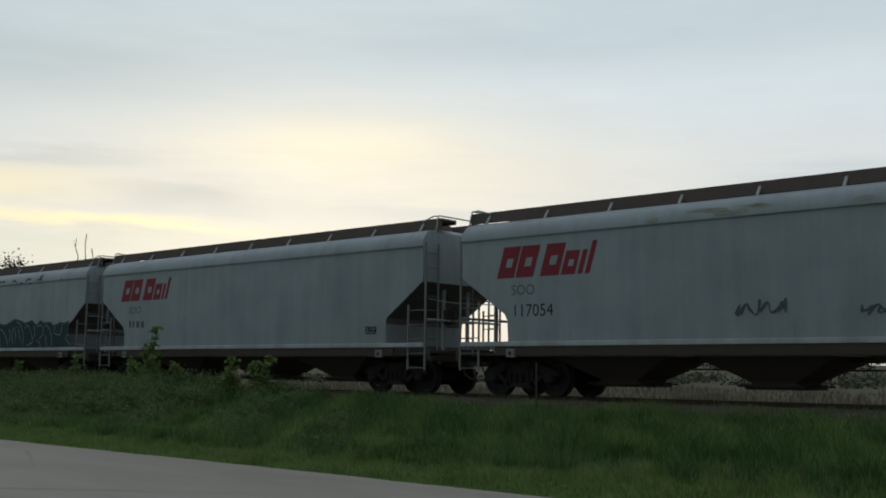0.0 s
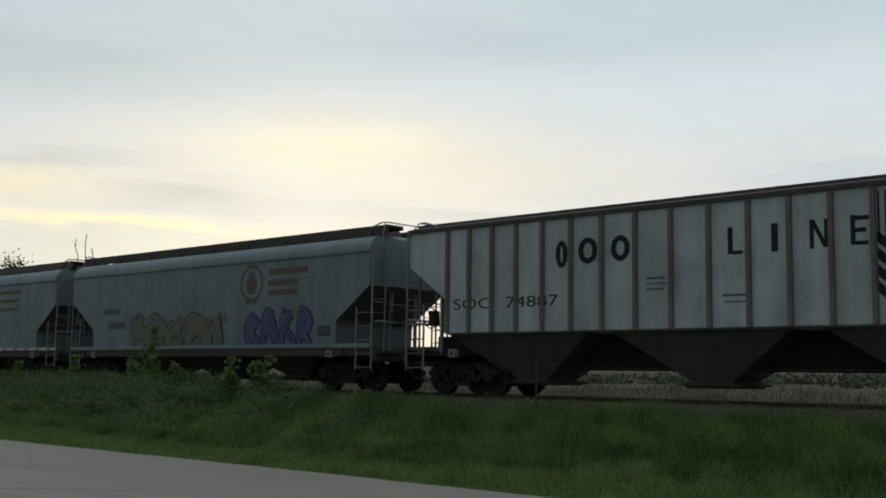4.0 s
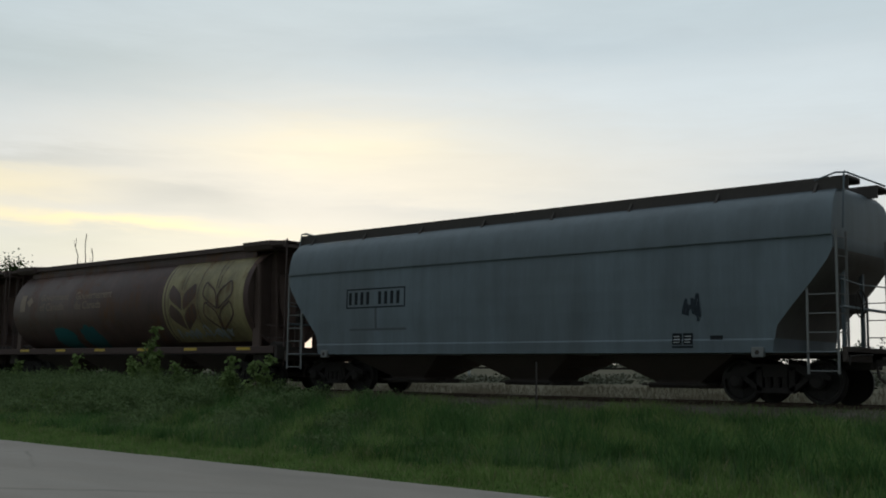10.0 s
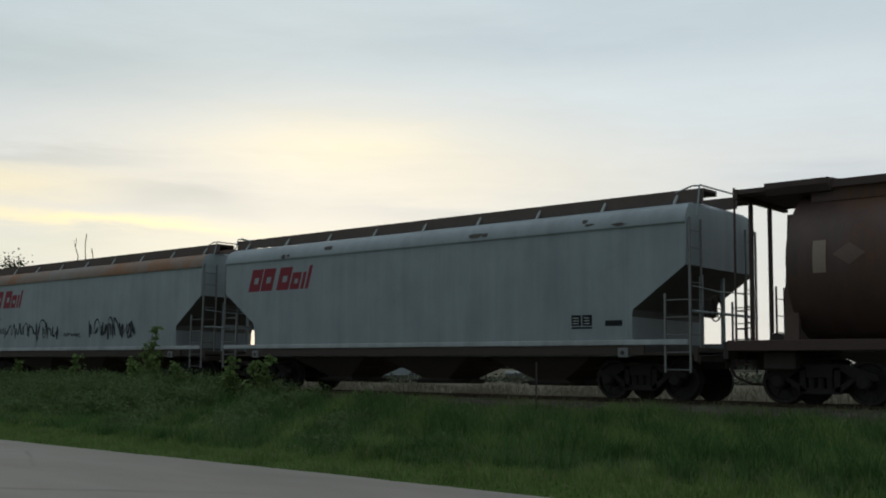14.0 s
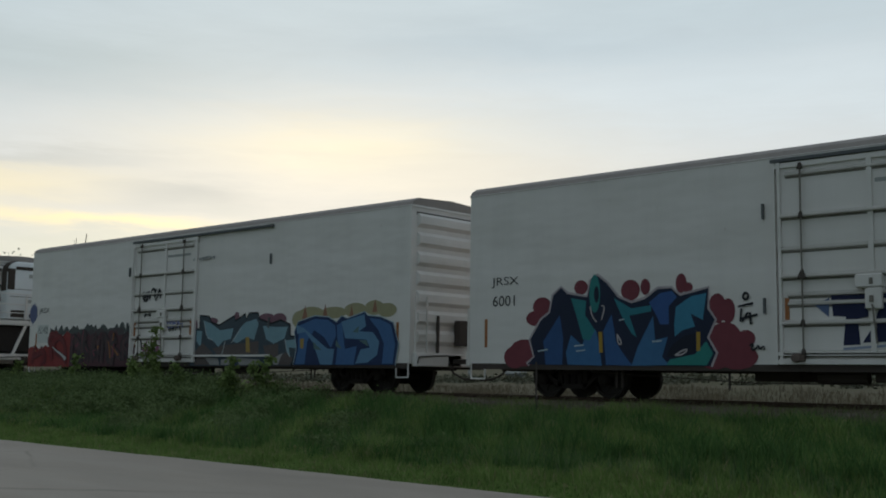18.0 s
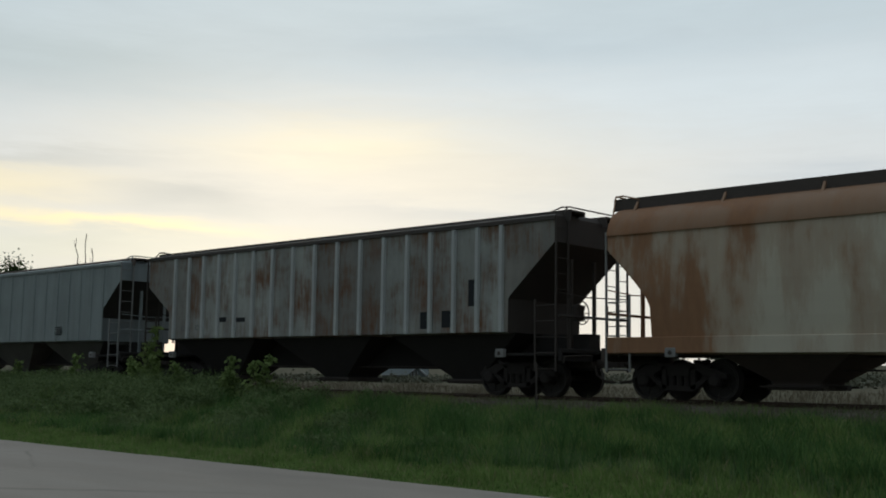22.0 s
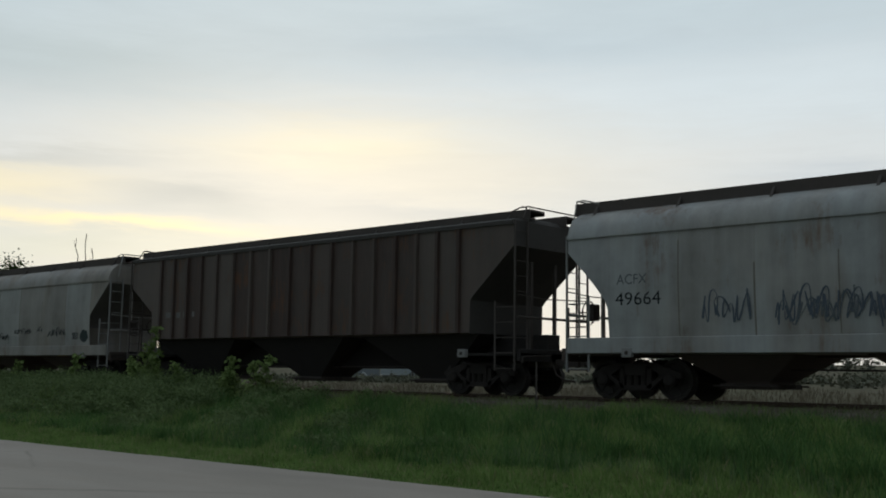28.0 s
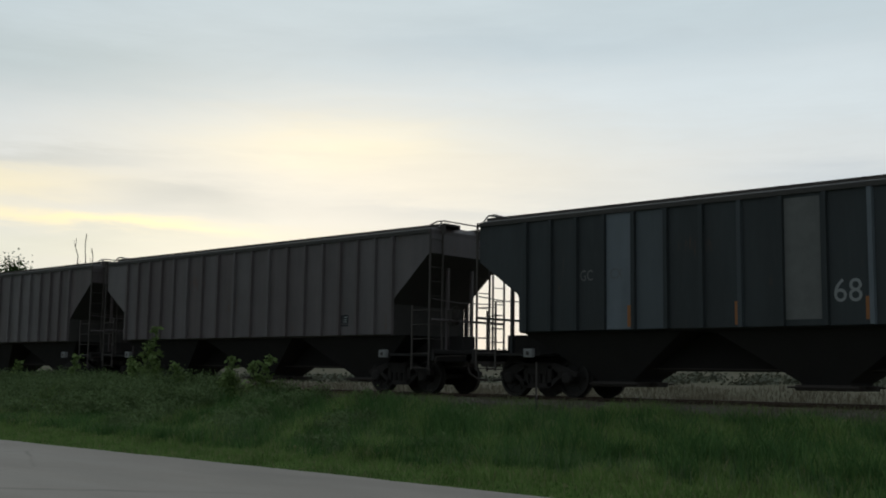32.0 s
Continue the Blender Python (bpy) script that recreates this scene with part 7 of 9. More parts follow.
spec = spec_for(15, form="slab", mat=CP_GREY, label="pale grey covered hopper with red marks and yellow corner stain", stripe=CP_STRIPE)
car, side = hopper(spec), hopper_side(spec)
side_sheets(car, side, spec, 7)
slanted_mark(car, side, (-7.06, 2.97, -4.04, 3.65), MARK_RED)
flakes(car, side, -6.5, 7.0, 4.05, 8, 15, (0.10, 0.08, 0.065))
data_panel(car, side, (5.17, 1.61, 5.75, 1.93))
bars(car, side, [(6.11, 1.66, 6.57, 1.79)], MARK_BLACK)

spec = spec_for(16, form="slab", mat=CP_GREY, label="pale grey covered hopper with rusty shoulder and black scrawls", stripe=CP_STRIPE, roof_mat=CP_GREY_RUSTY, bw=-1)
car, side = hopper(spec), hopper_side(spec)
side_sheets(car, side, spec, 7)
slanted_mark(car, side, (-6.98, 2.95, -3.99, 3.65), MARK_RED)
lettering(car, side, 'SOO', (-6.58, 2.37, -5.78, 2.57), MARK_GREY)
lettering(car, side, '11848', (-6.48, 1.89, -5.50, 2.15), MARK_BLACK)
scribble(car, side, (-5.41, 1.38, -1.01, 2.56), (0.035, 0.04, 0.042), 18, 10, 0.07)
scribble(car, side, (1.14, 1.36, 4.29, 2.59), (0.035, 0.04, 0.042), 19, 10, 0.08)
scribble(car, side, (-0.72, 1.70, 0.56, 1.92), (0.09, 0.1, 0.1), 20, 7, 0.04)

spec = spec_for(17, form="curved", mat=TAUPE, label="grey taupe covered hopper with black reporting marks", low=OLIVE_LOW, stripe=RUSTY_SILL, bw=-1)
car, side = hopper(spec), hopper_side(spec)
side_sheets(car, side, spec, 8, SEAM)
lettering(car, side, 'FURX', (-6.00, 2.53, -5.01, 2.86), MARK_BLACK)
lettering(car, side, '854237', (-5.95, 1.97, -4.39, 2.31), MARK_BLACK)
data_panel(car, side, (5.67, 1.65, 6.13, 1.88))
bars(car, side, [(-5.90, 1.83, -5.14, 1.87), (-5.91, 1.63, -5.09, 1.67)], MARK_GREY)

car, side = reefer(spec_for(18, mat=REEFER_WHITE, unit_mat=UNIT_WHITE, label="white refrigerator car with green and blue graffiti and cooling unit", unit=True)), REEFER_SIDE
lettering(car, side, 'JRSX', (-9.58, 2.67, -8.73, 2.93), MARK_BLACK)
lettering(car, side, '6001', (-9.54, 2.21, -8.84, 2.47), MARK_BLACK)
m = Mural(car, side, (-9.6, 0.78, -2.4, 2.75))
m.lobes((0.19, 0.045, 0.06), [(37.9, 91, 0.17, 0.15), (56.6, 85, 0.22, 0.21), (62, 88, 0.11, 0.16), (74.5, 90, 0.12, 0.19), (76.7, 85, 0.11, 0.10), (22.3, 70, 0.25, 0.20), (19.6, 56, 0.26, 0.16), (86.4, 61, 0.19, 0.28)])
m.lobes((0.19, 0.045, 0.06), [(89.9, 58, 0.14, 0.23), (88.7, 30, 0.33, 0.28), (95.3, 28, 0.19, 0.16), (92.4, 9, 0.42, 0.23), (85.4, 6, 0.30, 0.18), (14.6, 14, 0.40, 0.29), (10.8, 9, 0.30, 0.24)])
m.line((0.44, 0.38, 0.40), 0.11, [(16, 0), (19.2, 9), (17.3, 30), (21.9, 54), (25.5, 62), (26.8, 83), (30, 92), (32.6, 84), (40.4, 79), (41.7, 98), (44.3, 104), (48, 94), (52.1, 77), (57, 70), (61.8, 74), (66.5, 85), (71.1, 85), (74.1, 76), (83.6, 83), (83.2, 61), (85.6, 49), (83, 30), (85.8, 13), (84, -1)])
m.fill((0.014, 0.022, 0.05), [(16, 0), (19.2, 9), (17.3, 30), (21.9, 54), (25.5, 62), (26.8, 83), (30, 92), (32.6, 84), (40.4, 79), (41.7, 98), (44.3, 104), (48, 94), (52.1, 77), (57, 70), (61.8, 74), (66.5, 85), (71.1, 85), (74.1, 76), (83.6, 83), (83.2, 61), (85.6, 49), (83, 30), (85.8, 13), (84, -1)])
m.fill((0.03, 0.085, 0.22), [(26, 43), (29.5, 59), (30.9, 32), (30.5, 0), (23.8, 0), (22.8, 28)])
m.fill((0.045, 0.14, 0.30), [(34, 35), (38.3, 23), (41.3, 45), (43.8, 40), (45.1, 22), (45.9, -1), (32.7, 0), (32, 14)])
m.fill((0.03, 0.20, 0.22), [(34, 79), (40, 75), (39.6, 58), (43.4, 40), (41.3, 28), (38.7, 30), (36.3, 56)])
m.lobes((0.03, 0.20, 0.20), [(43.3, 83, 0.13, 0.39)])
m.lobes((0.012, 0.02, 0.04), [(44, 82, 0.06, 0.17)])
m.fill((0.035, 0.10, 0.25), [(46.5, 39), (49.7, 58), (51.4, 26), (53.7, 14), (57.3, -1), (47.5, 0)])
m.fill((0.03, 0.19, 0.24), [(50.5, 77), (57, 64), (64.1, 67), (64.1, 60), (56.2, 56), (58.9, 31), (56.9, 36), (53.7, 54)])
m.fill((0.04, 0.10, 0.28), [(63.3, 70), (67.2, 80), (71.4, 82), (73.1, 75), (70.2, 65), (70.3, 45), (67.3, 45), (65.2, 60)])
m.fill((0.05, 0.22, 0.34), [(72.7, 64), (77.8, 75), (83, 78), (81.7, 49), (77.7, 56), (79.1, 42), (74.7, 38), (72.2, 31), (72.1, 45)])
m.fill((0.05, 0.15, 0.30), [(56.9, -1), (59.3, 21), (64.8, 55), (65.4, 28), (69.8, 31), (67.8, 9), (70.4, 0)])
m.fill((0.03, 0.22, 0.20), [(69.3, 0), (70.4, 6), (79, 12), (82.7, 26), (84.9, 13), (82.9, 0)])
m.fill((0.012, 0.015, 0.03), [(69.3, 9), (71.2, 22), (75.4, 32), (79.1, 35), (79, 14), (74.6, 9)])
m.fill((0.40, 0.25, 0.04), [(44.7, 38), (46.1, 38), (46.3, 14), (45, 14)])
m.fill((0.40, 0.25, 0.04), [(79.5, 36), (80.8, 36), (80.7, 16), (79.5, 15)])
m.line((0.5, 0.45, 0.46), 0.03, [(41.5, 68), (42.3, 56), (44, 50)])
m.line((0.5, 0.45, 0.46), 0.03, [(45.9, 52), (47.2, 67), (45.9, 69)])
m.line((0.5, 0.45, 0.46), 0.03, [(51.8, 35), (52.1, 23), (53.7, 24), (51.8, 35)])
m.line((0.5, 0.45, 0.46), 0.03, [(72.3, 11), (75.3, 17), (76.8, 17), (74.6, 11), (72.3, 11)])
m.line((0.36, 0.46, 0.52), 0.035, [(35.3, 22), (39.1, 23)])
m.line((0.36, 0.46, 0.52), 0.03, [(36.1, 16), (39.6, 17)])
m.line((0.36, 0.46, 0.52), 0.03, [(52.5, 51), (54.5, 52)])
m.line((0.36, 0.46, 0.52), 0.035, [(64.4, 26), (67.8, 27)])
m.line((0.36, 0.46, 0.52), 0.03, [(20.6, 16), (24.7, 18)])
m.line((0.02, 0.02, 0.025), 0.05, [(95.5, 77), (94.5, 72), (95.8, 68), (96.6, 74), (95.5, 77)])
m.line((0.02, 0.02, 0.025), 0.05, [(93.1, 62), (97.9, 65)])
m.line((0.02, 0.02, 0.025), 0.05, [(94.2, 60), (93.7, 42), (96.8, 59), (97.1, 43)])
m.line((0.02, 0.02, 0.025), 0.05, [(94, 49), (99.2, 53)])
m.line((0.02, 0.02, 0.025), 0.04, [(96.6, 21), (98, 23), (96.9, 16), (98.6, 17), (99.3, 22), (99.6, 16), (101, 21), (101.1, 16)])
m.done("blue and teal spray-painted letter forms with red lobes")
m = Mural(car, side, (-1.1, 1.25, 1.0, 2.45))
m.fill((0.014, 0.018, 0.06), [(9, 82), (44, 79), (44, 39), (34, 36), (36, -5), (20, -6), (23, 40), (11, 42)])
m.fill((0.014, 0.018, 0.06), [(61, 89), (68, 56), (81, 0), (38, -2), (48, 24)])
m.line((0.30, 0.34, 0.45), 0.05, [(20, -12), (86, -4), (64, 82)])
m.fill((0.10, 0.14, 0.26), [(-6, 60), (8, 72), (7, 40)])
m.line((0.02, 0.02, 0.03), 0.06, [(76, 67), (84, 70), (77, 49), (86, 48), (89, 67), (92, 48), (99, 71), (99, 48)])
m.done("dark navy letter blocks sprayed over the door", 0.043)
m = Mural(car, side, (0.6, 0.78, 9.0, 2.65))
m.fill((0.22, 0.03, 0.075), [(76.7, 72), (84.8, 69), (84.1, 61), (81, 57), (82.2, 53), (91.5, 49), (91.2, 43), (83.3, 37), (86.8, 29), (85.9, 24), (84, 21), (87, 13), (85.9, 5), (77.9, -4)])
m.lobes((0.22, 0.03, 0.075), [(35, 70, 0.16, 0.21), (16, 53, 0.29, 0.26), (55.4, 84, 0.29, 0.15), (-0.4, 13, 0.34, 0.14), (17.7, 30, 0.25, 0.18)])
m.line((0.28, 0.30, 0.40), 0.09, [(5, -6), (4.4, 17), (9, 35), (13.1, 28), (17.6, 36), (19.2, 56), (18.1, 77), (23.4, 88), (26.8, 80), (32.6, 67), (33.6, 54), (36.4, 57), (37.8, 78), (42.8, 89), (45.5, 82), (50, 87), (57, 72), (59.1, 78), (62, 98), (63.9, 87), (66.2, 84), (67.4, 92), (73.1, 90), (73.9, 78), (78.3, 65), (81.1, 47), (81.1, 27), (79, 7), (77.3, -4)])
m.fill((0.022, 0.028, 0.065), [(5, -6), (4.4, 17), (9, 35), (13.1, 28), (17.6, 36), (19.2, 56), (18.1, 77), (23.4, 88), (26.8, 80), (32.6, 67), (33.6, 54), (36.4, 57), (37.8, 78), (42.8, 89), (45.5, 82), (50, 87), (57, 72), (59.1, 78), (62, 98), (63.9, 87), (66.2, 84), (67.4, 92), (73.1, 90), (73.9, 78), (78.3, 65), (81.1, 47), (81.1, 27), (79, 7), (77.3, -4)])
m.fill((0.070, 0.088, 0.070), [(20.5, 64), (24.4, 79), (28.8, 73), (31.9, 61), (31.9, 51), (28.9, 45), (26, 49), (22.6, 46)])
m.fill((0.115, 0.165, 0.085), [(22.9, 46), (26, 49), (28.9, 45), (35.7, 48), (32.9, 35), (34, 12), (30.7, 11), (29.4, 32), (27.3, 10), (22, 13), (24.3, 33)])
m.fill((0.070, 0.088, 0.070), [(39.9, 75), (44.6, 80), (45.7, 65), (45.4, 53), (38.8, 44)])
m.fill((0.115, 0.165, 0.085), [(38.8, 44), (45.6, 53), (47, 39), (50.6, 12), (35.5, 12)])
m.fill((0.115, 0.165, 0.085), [(48.2, 75), (53.5, 75), (59.4, 59), (60.8, 43), (57.5, 28), (57.1, 10), (51.2, 10), (50.5, 40)])
m.fill((0.070, 0.088, 0.070), [(62.1, 55), (66.6, 63), (65.8, 42), (65, 22), (67.1, 13), (60.5, -2), (58.8, 10), (59.2, 34)])
m.fill((0.16, 0.23, 0.12), [(66.8, 63), (69.1, 81), (72.6, 83), (78.7, 53), (80.3, 36), (77.9, 11), (75.9, -2), (61.3, -3), (60.5, 1), (67.3, 13), (72.8, 12), (75.8, 27), (74.3, 51), (71.1, 62)])
m.fill((0.022, 0.028, 0.065), [(65.6, 46), (67.1, 51), (69.5, 42), (72.7, 51), (74.5, 39), (73.5, 21), (69.5, 14), (65.9, 21)])
m.fill((0.19, 0.27, 0.15), [(66.8, 63), (70.2, 69), (71.8, 28), (68.1, 25)])
m.fill((0.03, 0.04, 0.05), [(54, 53), (56.1, 53), (56.9, 39), (54.4, 38)])
m.fill((0.03, 0.04, 0.05), [(40.4, 32), (44.3, 35), (45, 21), (39.8, 20)])
m.fill((0.13, 0.20, 0.11), [(7, 9), (57.5, 9), (58.1, -4), (7.1, -5)])
m.fill((0.12, 0.19, 0.10), [(8.6, 10), (12.7, 20), (16.7, 30), (18.7, 16), (21.2, 10)])
m.lobes((0.03, 0.032, 0.06), [(16.8, 1, 0.30, 0.21), (42, -2, 0.38, 0.08), (27.9, 4, 0.06, 0.14)])
m.lobes((0.26, 0.15, 0.045), [(75.8, 30, 0.12, 0.18), (45.7, 26, 0.14, 0.19)])
m.fill((0.10, 0.11, 0.08), [(62.4, 87), (61.5, 79), (59, 79), (61, 73), (60.3, 64), (62.4, 69), (64.5, 64), (63.8, 72), (65.7, 78), (63.3, 78)])
m.line((0.02, 0.02, 0.025), 0.045, [(89.7, 26), (90.3, 36), (90.9, 29), (91.6, 36), (92, 26)])
m.line((0.02, 0.02, 0.025), 0.045, [(94.1, 36), (92.8, 35), (93, 27), (94.2, 28)])
m.line((0.02, 0.02, 0.025), 0.045, [(93.4, 35), (95.2, 36)])
m.line((0.02, 0.02, 0.025), 0.05, [(91.5, 1), (91.7, 10), (92.7, 8), (92.2, 5), (93.3, 1), (93.7, 10), (94.2, 2), (94.8, 10), (95.5, 1), (96.4, 10), (96.6, 3)])
m.done("green spray-painted letter forms with a star and red splash")
bars(car, side, [(8.78, 1.01, 9.30, 1.26)], REFLECT, "placard")
data_panel(car, side, (8.90, 1.50, 9.26, 1.78))

car, side = reefer(spec_for(19, mat=REEFER_WHITE, unit_mat=UNIT_WHITE, label="white refrigerator car with red and light blue graffiti", door=(-3.08, 0.76), track=3.83)), REEFER_SIDE
lettering(car, side, 'JRSX', (-9.69, 2.62, -8.92, 2.86), MARK_BLACK)
bars(car, side, [(-9.77, 1.53, -8.92, 2.21)], MARK_WHITE, "number_patch")
lettering(car, side, '6142', (-9.68, 1.88, -8.97, 2.15), MARK_BLACK)
blob(car, side, (-10.47, 2.25, -9.80, 3.09), (.10,.12,.24))
graffiti(car, side, (-10.41, 0.60, -8.82, 1.47), [(0.2, 0.025, 0.03), (0.17, 0.03, 0.035)], (0.1, 0.02, 0.025), 127, 1, bold=0.5, mass=(.24,.03,.03))
graffiti(car, side, (-8.83, 0.61, -7.22, 2.04), [(0.2, 0.025, 0.03), (0.17, 0.03, 0.035)], (0.1, 0.02, 0.025), 27, 1, accents=[(.10,.42,.40),(.5,.5,.5)], bold=0.5, mass=(.24,.03,.03))
graffiti(car, side, (-7.22, 0.64, -2.29, 1.98), [(0.06, 0.045, 0.05), (0.09, 0.05, 0.055)], (0.03, 0.02, 0.028), 28, 7, halo=(.07,.06,.065), accents=[(.30,.12,.04),(.2,.05,.08)], mass=(.085,.035,.045))
hills(car, side, (-8.76, 1.79, -3.05, 2.23), (.075,.085,.085))
scribble(car, side, (-2.38, 2.71, -1.24, 3.44), (0.015, 0.015, 0.02), 29, 4, 0.09, 0.043)
scribble(car, side, (-2.29, 2.31, -1.80, 2.52), (0.02, 0.02, 0.02), 30, 3, 0.05, 0.043)
scribble(car, side, (-0.78, 1.74, -0.03, 2.13), (0.02, 0.02, 0.02), 31, 4, 0.05, 0.043)
scribble(car, side, (-0.94, 1.87, 0.11, 2.26), (0.2, 0.22, 0.45), 131, 3, 0.09, 0.043)
scribble(car, side, (0.50, 4.08, 1.75, 4.24), (0.3, 0.3, 0.3), 132, 6, 0.05, 0.043)
scribble(car, side, (-2.29, 0.79, -1.25, 1.71), (0.3, 0.1, 0.2), 133, 5, 0.07, 0.043)
scribble(car, side, (-2.21, 1.05, -1.33, 1.38), (0.02, 0.02, 0.02), 32, 6, 0.05, 0.043)
m = Mural(car, side, (0.4, 0.78, 10.3, 2.35))
m.lobes((0.20, 0.10, 0.13), [(12, 85, 0.28, 0.10), (25, 90, 0.12, 0.16), (40, 86, 0.35, 0.14), (46, 84, 0.30, 0.16), (33, 88, 0.2, 0.14), (3, 76, 0.1, 0.2)])
m.lobes((0.36, 0.33, 0.20), [(55.8, 82, 0.33, 0.23), (60.6, 94, 0.46, 0.15), (70.3, 92, 0.49, 0.15), (79.5, 95, 0.41, 0.18), (87.2, 98, 0.34, 0.18), (92.2, 93, 0.33, 0.17)])
m.fill((0.30, 0.15, 0.10), [(56.6, 82), (57.9, 109), (59.1, 83)])
m.fill((0.30, 0.15, 0.10), [(65.6, 83), (66.8, 109), (67.9, 84)])
m.fill((0.30, 0.15, 0.10), [(76.9, 80), (78, 105), (79.1, 80)])
m.fill((0.30, 0.15, 0.10), [(86.4, 90), (87.5, 114), (88.5, 90)])
m.line((0.015, 0.016, 0.02), 0.12, [(0.6, -6), (2.3, 29), (3, 70), (5.7, 69), (5.6, 96), (10.4, 93), (11.7, 81), (15.9, 74), (24, 92), (24.5, 82), (29.6, 95), (30, 85), (31.5, 96), (35.7, 96), (36.5, 84), (42.4, 74), (46.8, 80), (51, 72), (51.3, 50), (54.8, 48), (55.5, 27), (53.1, 9), (52, -4)])
m.fill((0.055, 0.075, 0.095), [(0.6, -6), (2.3, 29), (3, 70), (5.7, 69), (5.6, 96), (10.4, 93), (11.7, 81), (15.9, 74), (24, 92), (24.5, 82), (29.6, 95), (30, 85), (31.5, 96), (35.7, 96), (36.5, 84), (42.4, 74), (46.8, 80), (51, 72), (51.3, 50), (54.8, 48), (55.5, 27), (53.1, 9), (52, -4)])
m.fill((0.20, 0.33, 0.39), [(3.9, 66), (7, 65), (6.5, 31), (4, 45)])
m.fill((0.20, 0.33, 0.39), [(7.4, 87), (11.3, 81), (16.7, 66), (23.7, 69), (22.5, 48), (18.4, 44), (16, 32), (12.8, 46), (10.1, 49)])
m.fill((0.20, 0.33, 0.39), [(23.3, 44), (27.2, 70), (29.6, 80), (35, 86), (36.3, 77), (34.2, 45), (30.4, 51), (25.7, 39)])
m.fill((0.20, 0.33, 0.39), [(38.4, 72), (45.3, 69), (50.3, 69), (48.9, 47), (43.9, 37), (40.2, 46)])
m.fill((0.20, 0.33, 0.39), [(49.2, 43), (54.5, 45), (54.1, 28), (51, 30), (51.8, 12), (49.9, 23)])
m.fill((0.105, 0.085, 0.082), [(3.2, 23), (7.5, 41), (12.9, 21), (11.9, -4), (3.3, -4)])
m.fill((0.105, 0.085, 0.082), [(12.8, 29), (19.3, 36), (28.1, 39), (36.5, 43), (36.7, 12), (24.2, 12), (16, 15)])
m.fill((0.105, 0.085, 0.082), [(38.8, 34), (46, 37), (46.2, 12), (41, 1)])
m.fill((0.105, 0.085, 0.082), [(46.1, 9), (49.6, 21), (53.1, 9), (51.7, -3), (46.8, -3)])
m.fill((0.30, 0.29, 0.285), [(8.9, 11), (16.1, 9), (16.9, -4), (11.9, -4)])
m.fill((0.30, 0.29, 0.285), [(17.7, 7), (24.2, 11), (22.2, -4), (17.6, -4)])
m.fill((0.30, 0.29, 0.285), [(25, 11), (37.4, 7), (36.6, -3), (27.4, -4)])
m.fill((0.30, 0.29, 0.285), [(43.9, 9), (48.3, 20), (46.1, -3), (41.7, -3)])
m.fill((0.36, 0.24, 0.07), [(30, 51), (31.9, 51), (32.4, 21), (30.4, 21)])
m.line((0.40, 0.46, 0.48), 0.03, [(7.8, 85), (9.6, 53), (12.8, 46)])
m.line((0.40, 0.46, 0.48), 0.03, [(27.6, 69), (24.1, 47), (22.9, 40)])
m.line((0.40, 0.46, 0.48), 0.03, [(49.2, 45), (50.2, 23), (51.8, 12)])
m.line((0.40, 0.46, 0.48), 0.03, [(19.7, 44), (18.1, 17)])
m.line((0.34, 0.44, 0.50), 0.06, [(53.4, -3), (54.8, 27), (53.6, 59), (55.1, 77), (62.5, 87), (68.4, 84), (72.1, 74), (74, 85), (76.5, 80), (83.7, 91), (84.8, 84), (90, 81), (94.9, 70), (97, 34), (95.8, -2)])
m.fill((0.016, 0.035, 0.10), [(53.4, -3), (54.8, 27), (53.6, 59), (55.1, 77), (62.5, 87), (68.4, 84), (72.1, 74), (74, 85), (76.5, 80), (83.7, 91), (84.8, 84), (90, 81), (94.9, 70), (97, 34), (95.8, -2)])
m.fill((0.055, 0.135, 0.30), [(55.5, 70), (62.5, 82), (68.4, 79), (71.5, 69), (72, 50), (69.9, 28), (67, 47), (62.5, 61), (59.5, 41), (58.5, -2), (54.1, -2), (55.5, 27)])
m.fill((0.11, 0.23, 0.37), [(54.3, 72), (57.9, 65), (68.3, 27), (71.3, 26), (70.6, -2), (65.4, -2), (62.2, 37), (58.5, 58), (54.8, 55)])
m.fill((0.055, 0.135, 0.30), [(72.1, 69), (74.3, 74), (75.8, 26), (80.7, 31), (79.6, -2), (72, -2), (72.8, 36)])
m.fill((0.11, 0.23, 0.37), [(74.1, 75), (83.5, 87), (84.3, 66), (81.5, 57), (87.1, 55), (89.7, 38), (88.9, 15), (85.2, 2), (80.2, 0), (82.3, 25), (85.9, 28), (84.7, 42), (75.8, 45)])
m.fill((0.055, 0.135, 0.30), [(85.4, 80), (90, 77), (94.1, 67), (95.9, 34), (95, 0), (90.9, 0), (91.5, 35), (89.3, 58)])
m.fill((0.09, 0.16, 0.17), [(62.2, 40), (66, 24), (62.5, 26)])
m.fill((0.09, 0.16, 0.17), [(72.1, 43), (74.5, 26), (71.8, 31)])
m.fill((0.09, 0.16, 0.17), [(78.8, 56), (81.5, 67), (81.2, 54)])
m.fill((0.09, 0.16, 0.17), [(81.5, 41), (84.7, 41), (85.5, 29)])
m.fill((0.36, 0.24, 0.07), [(56.2, 46), (58, 46), (57.8, 27), (56.4, 28)])
m.done("light and deep blue spray-painted letter forms with black outlines")

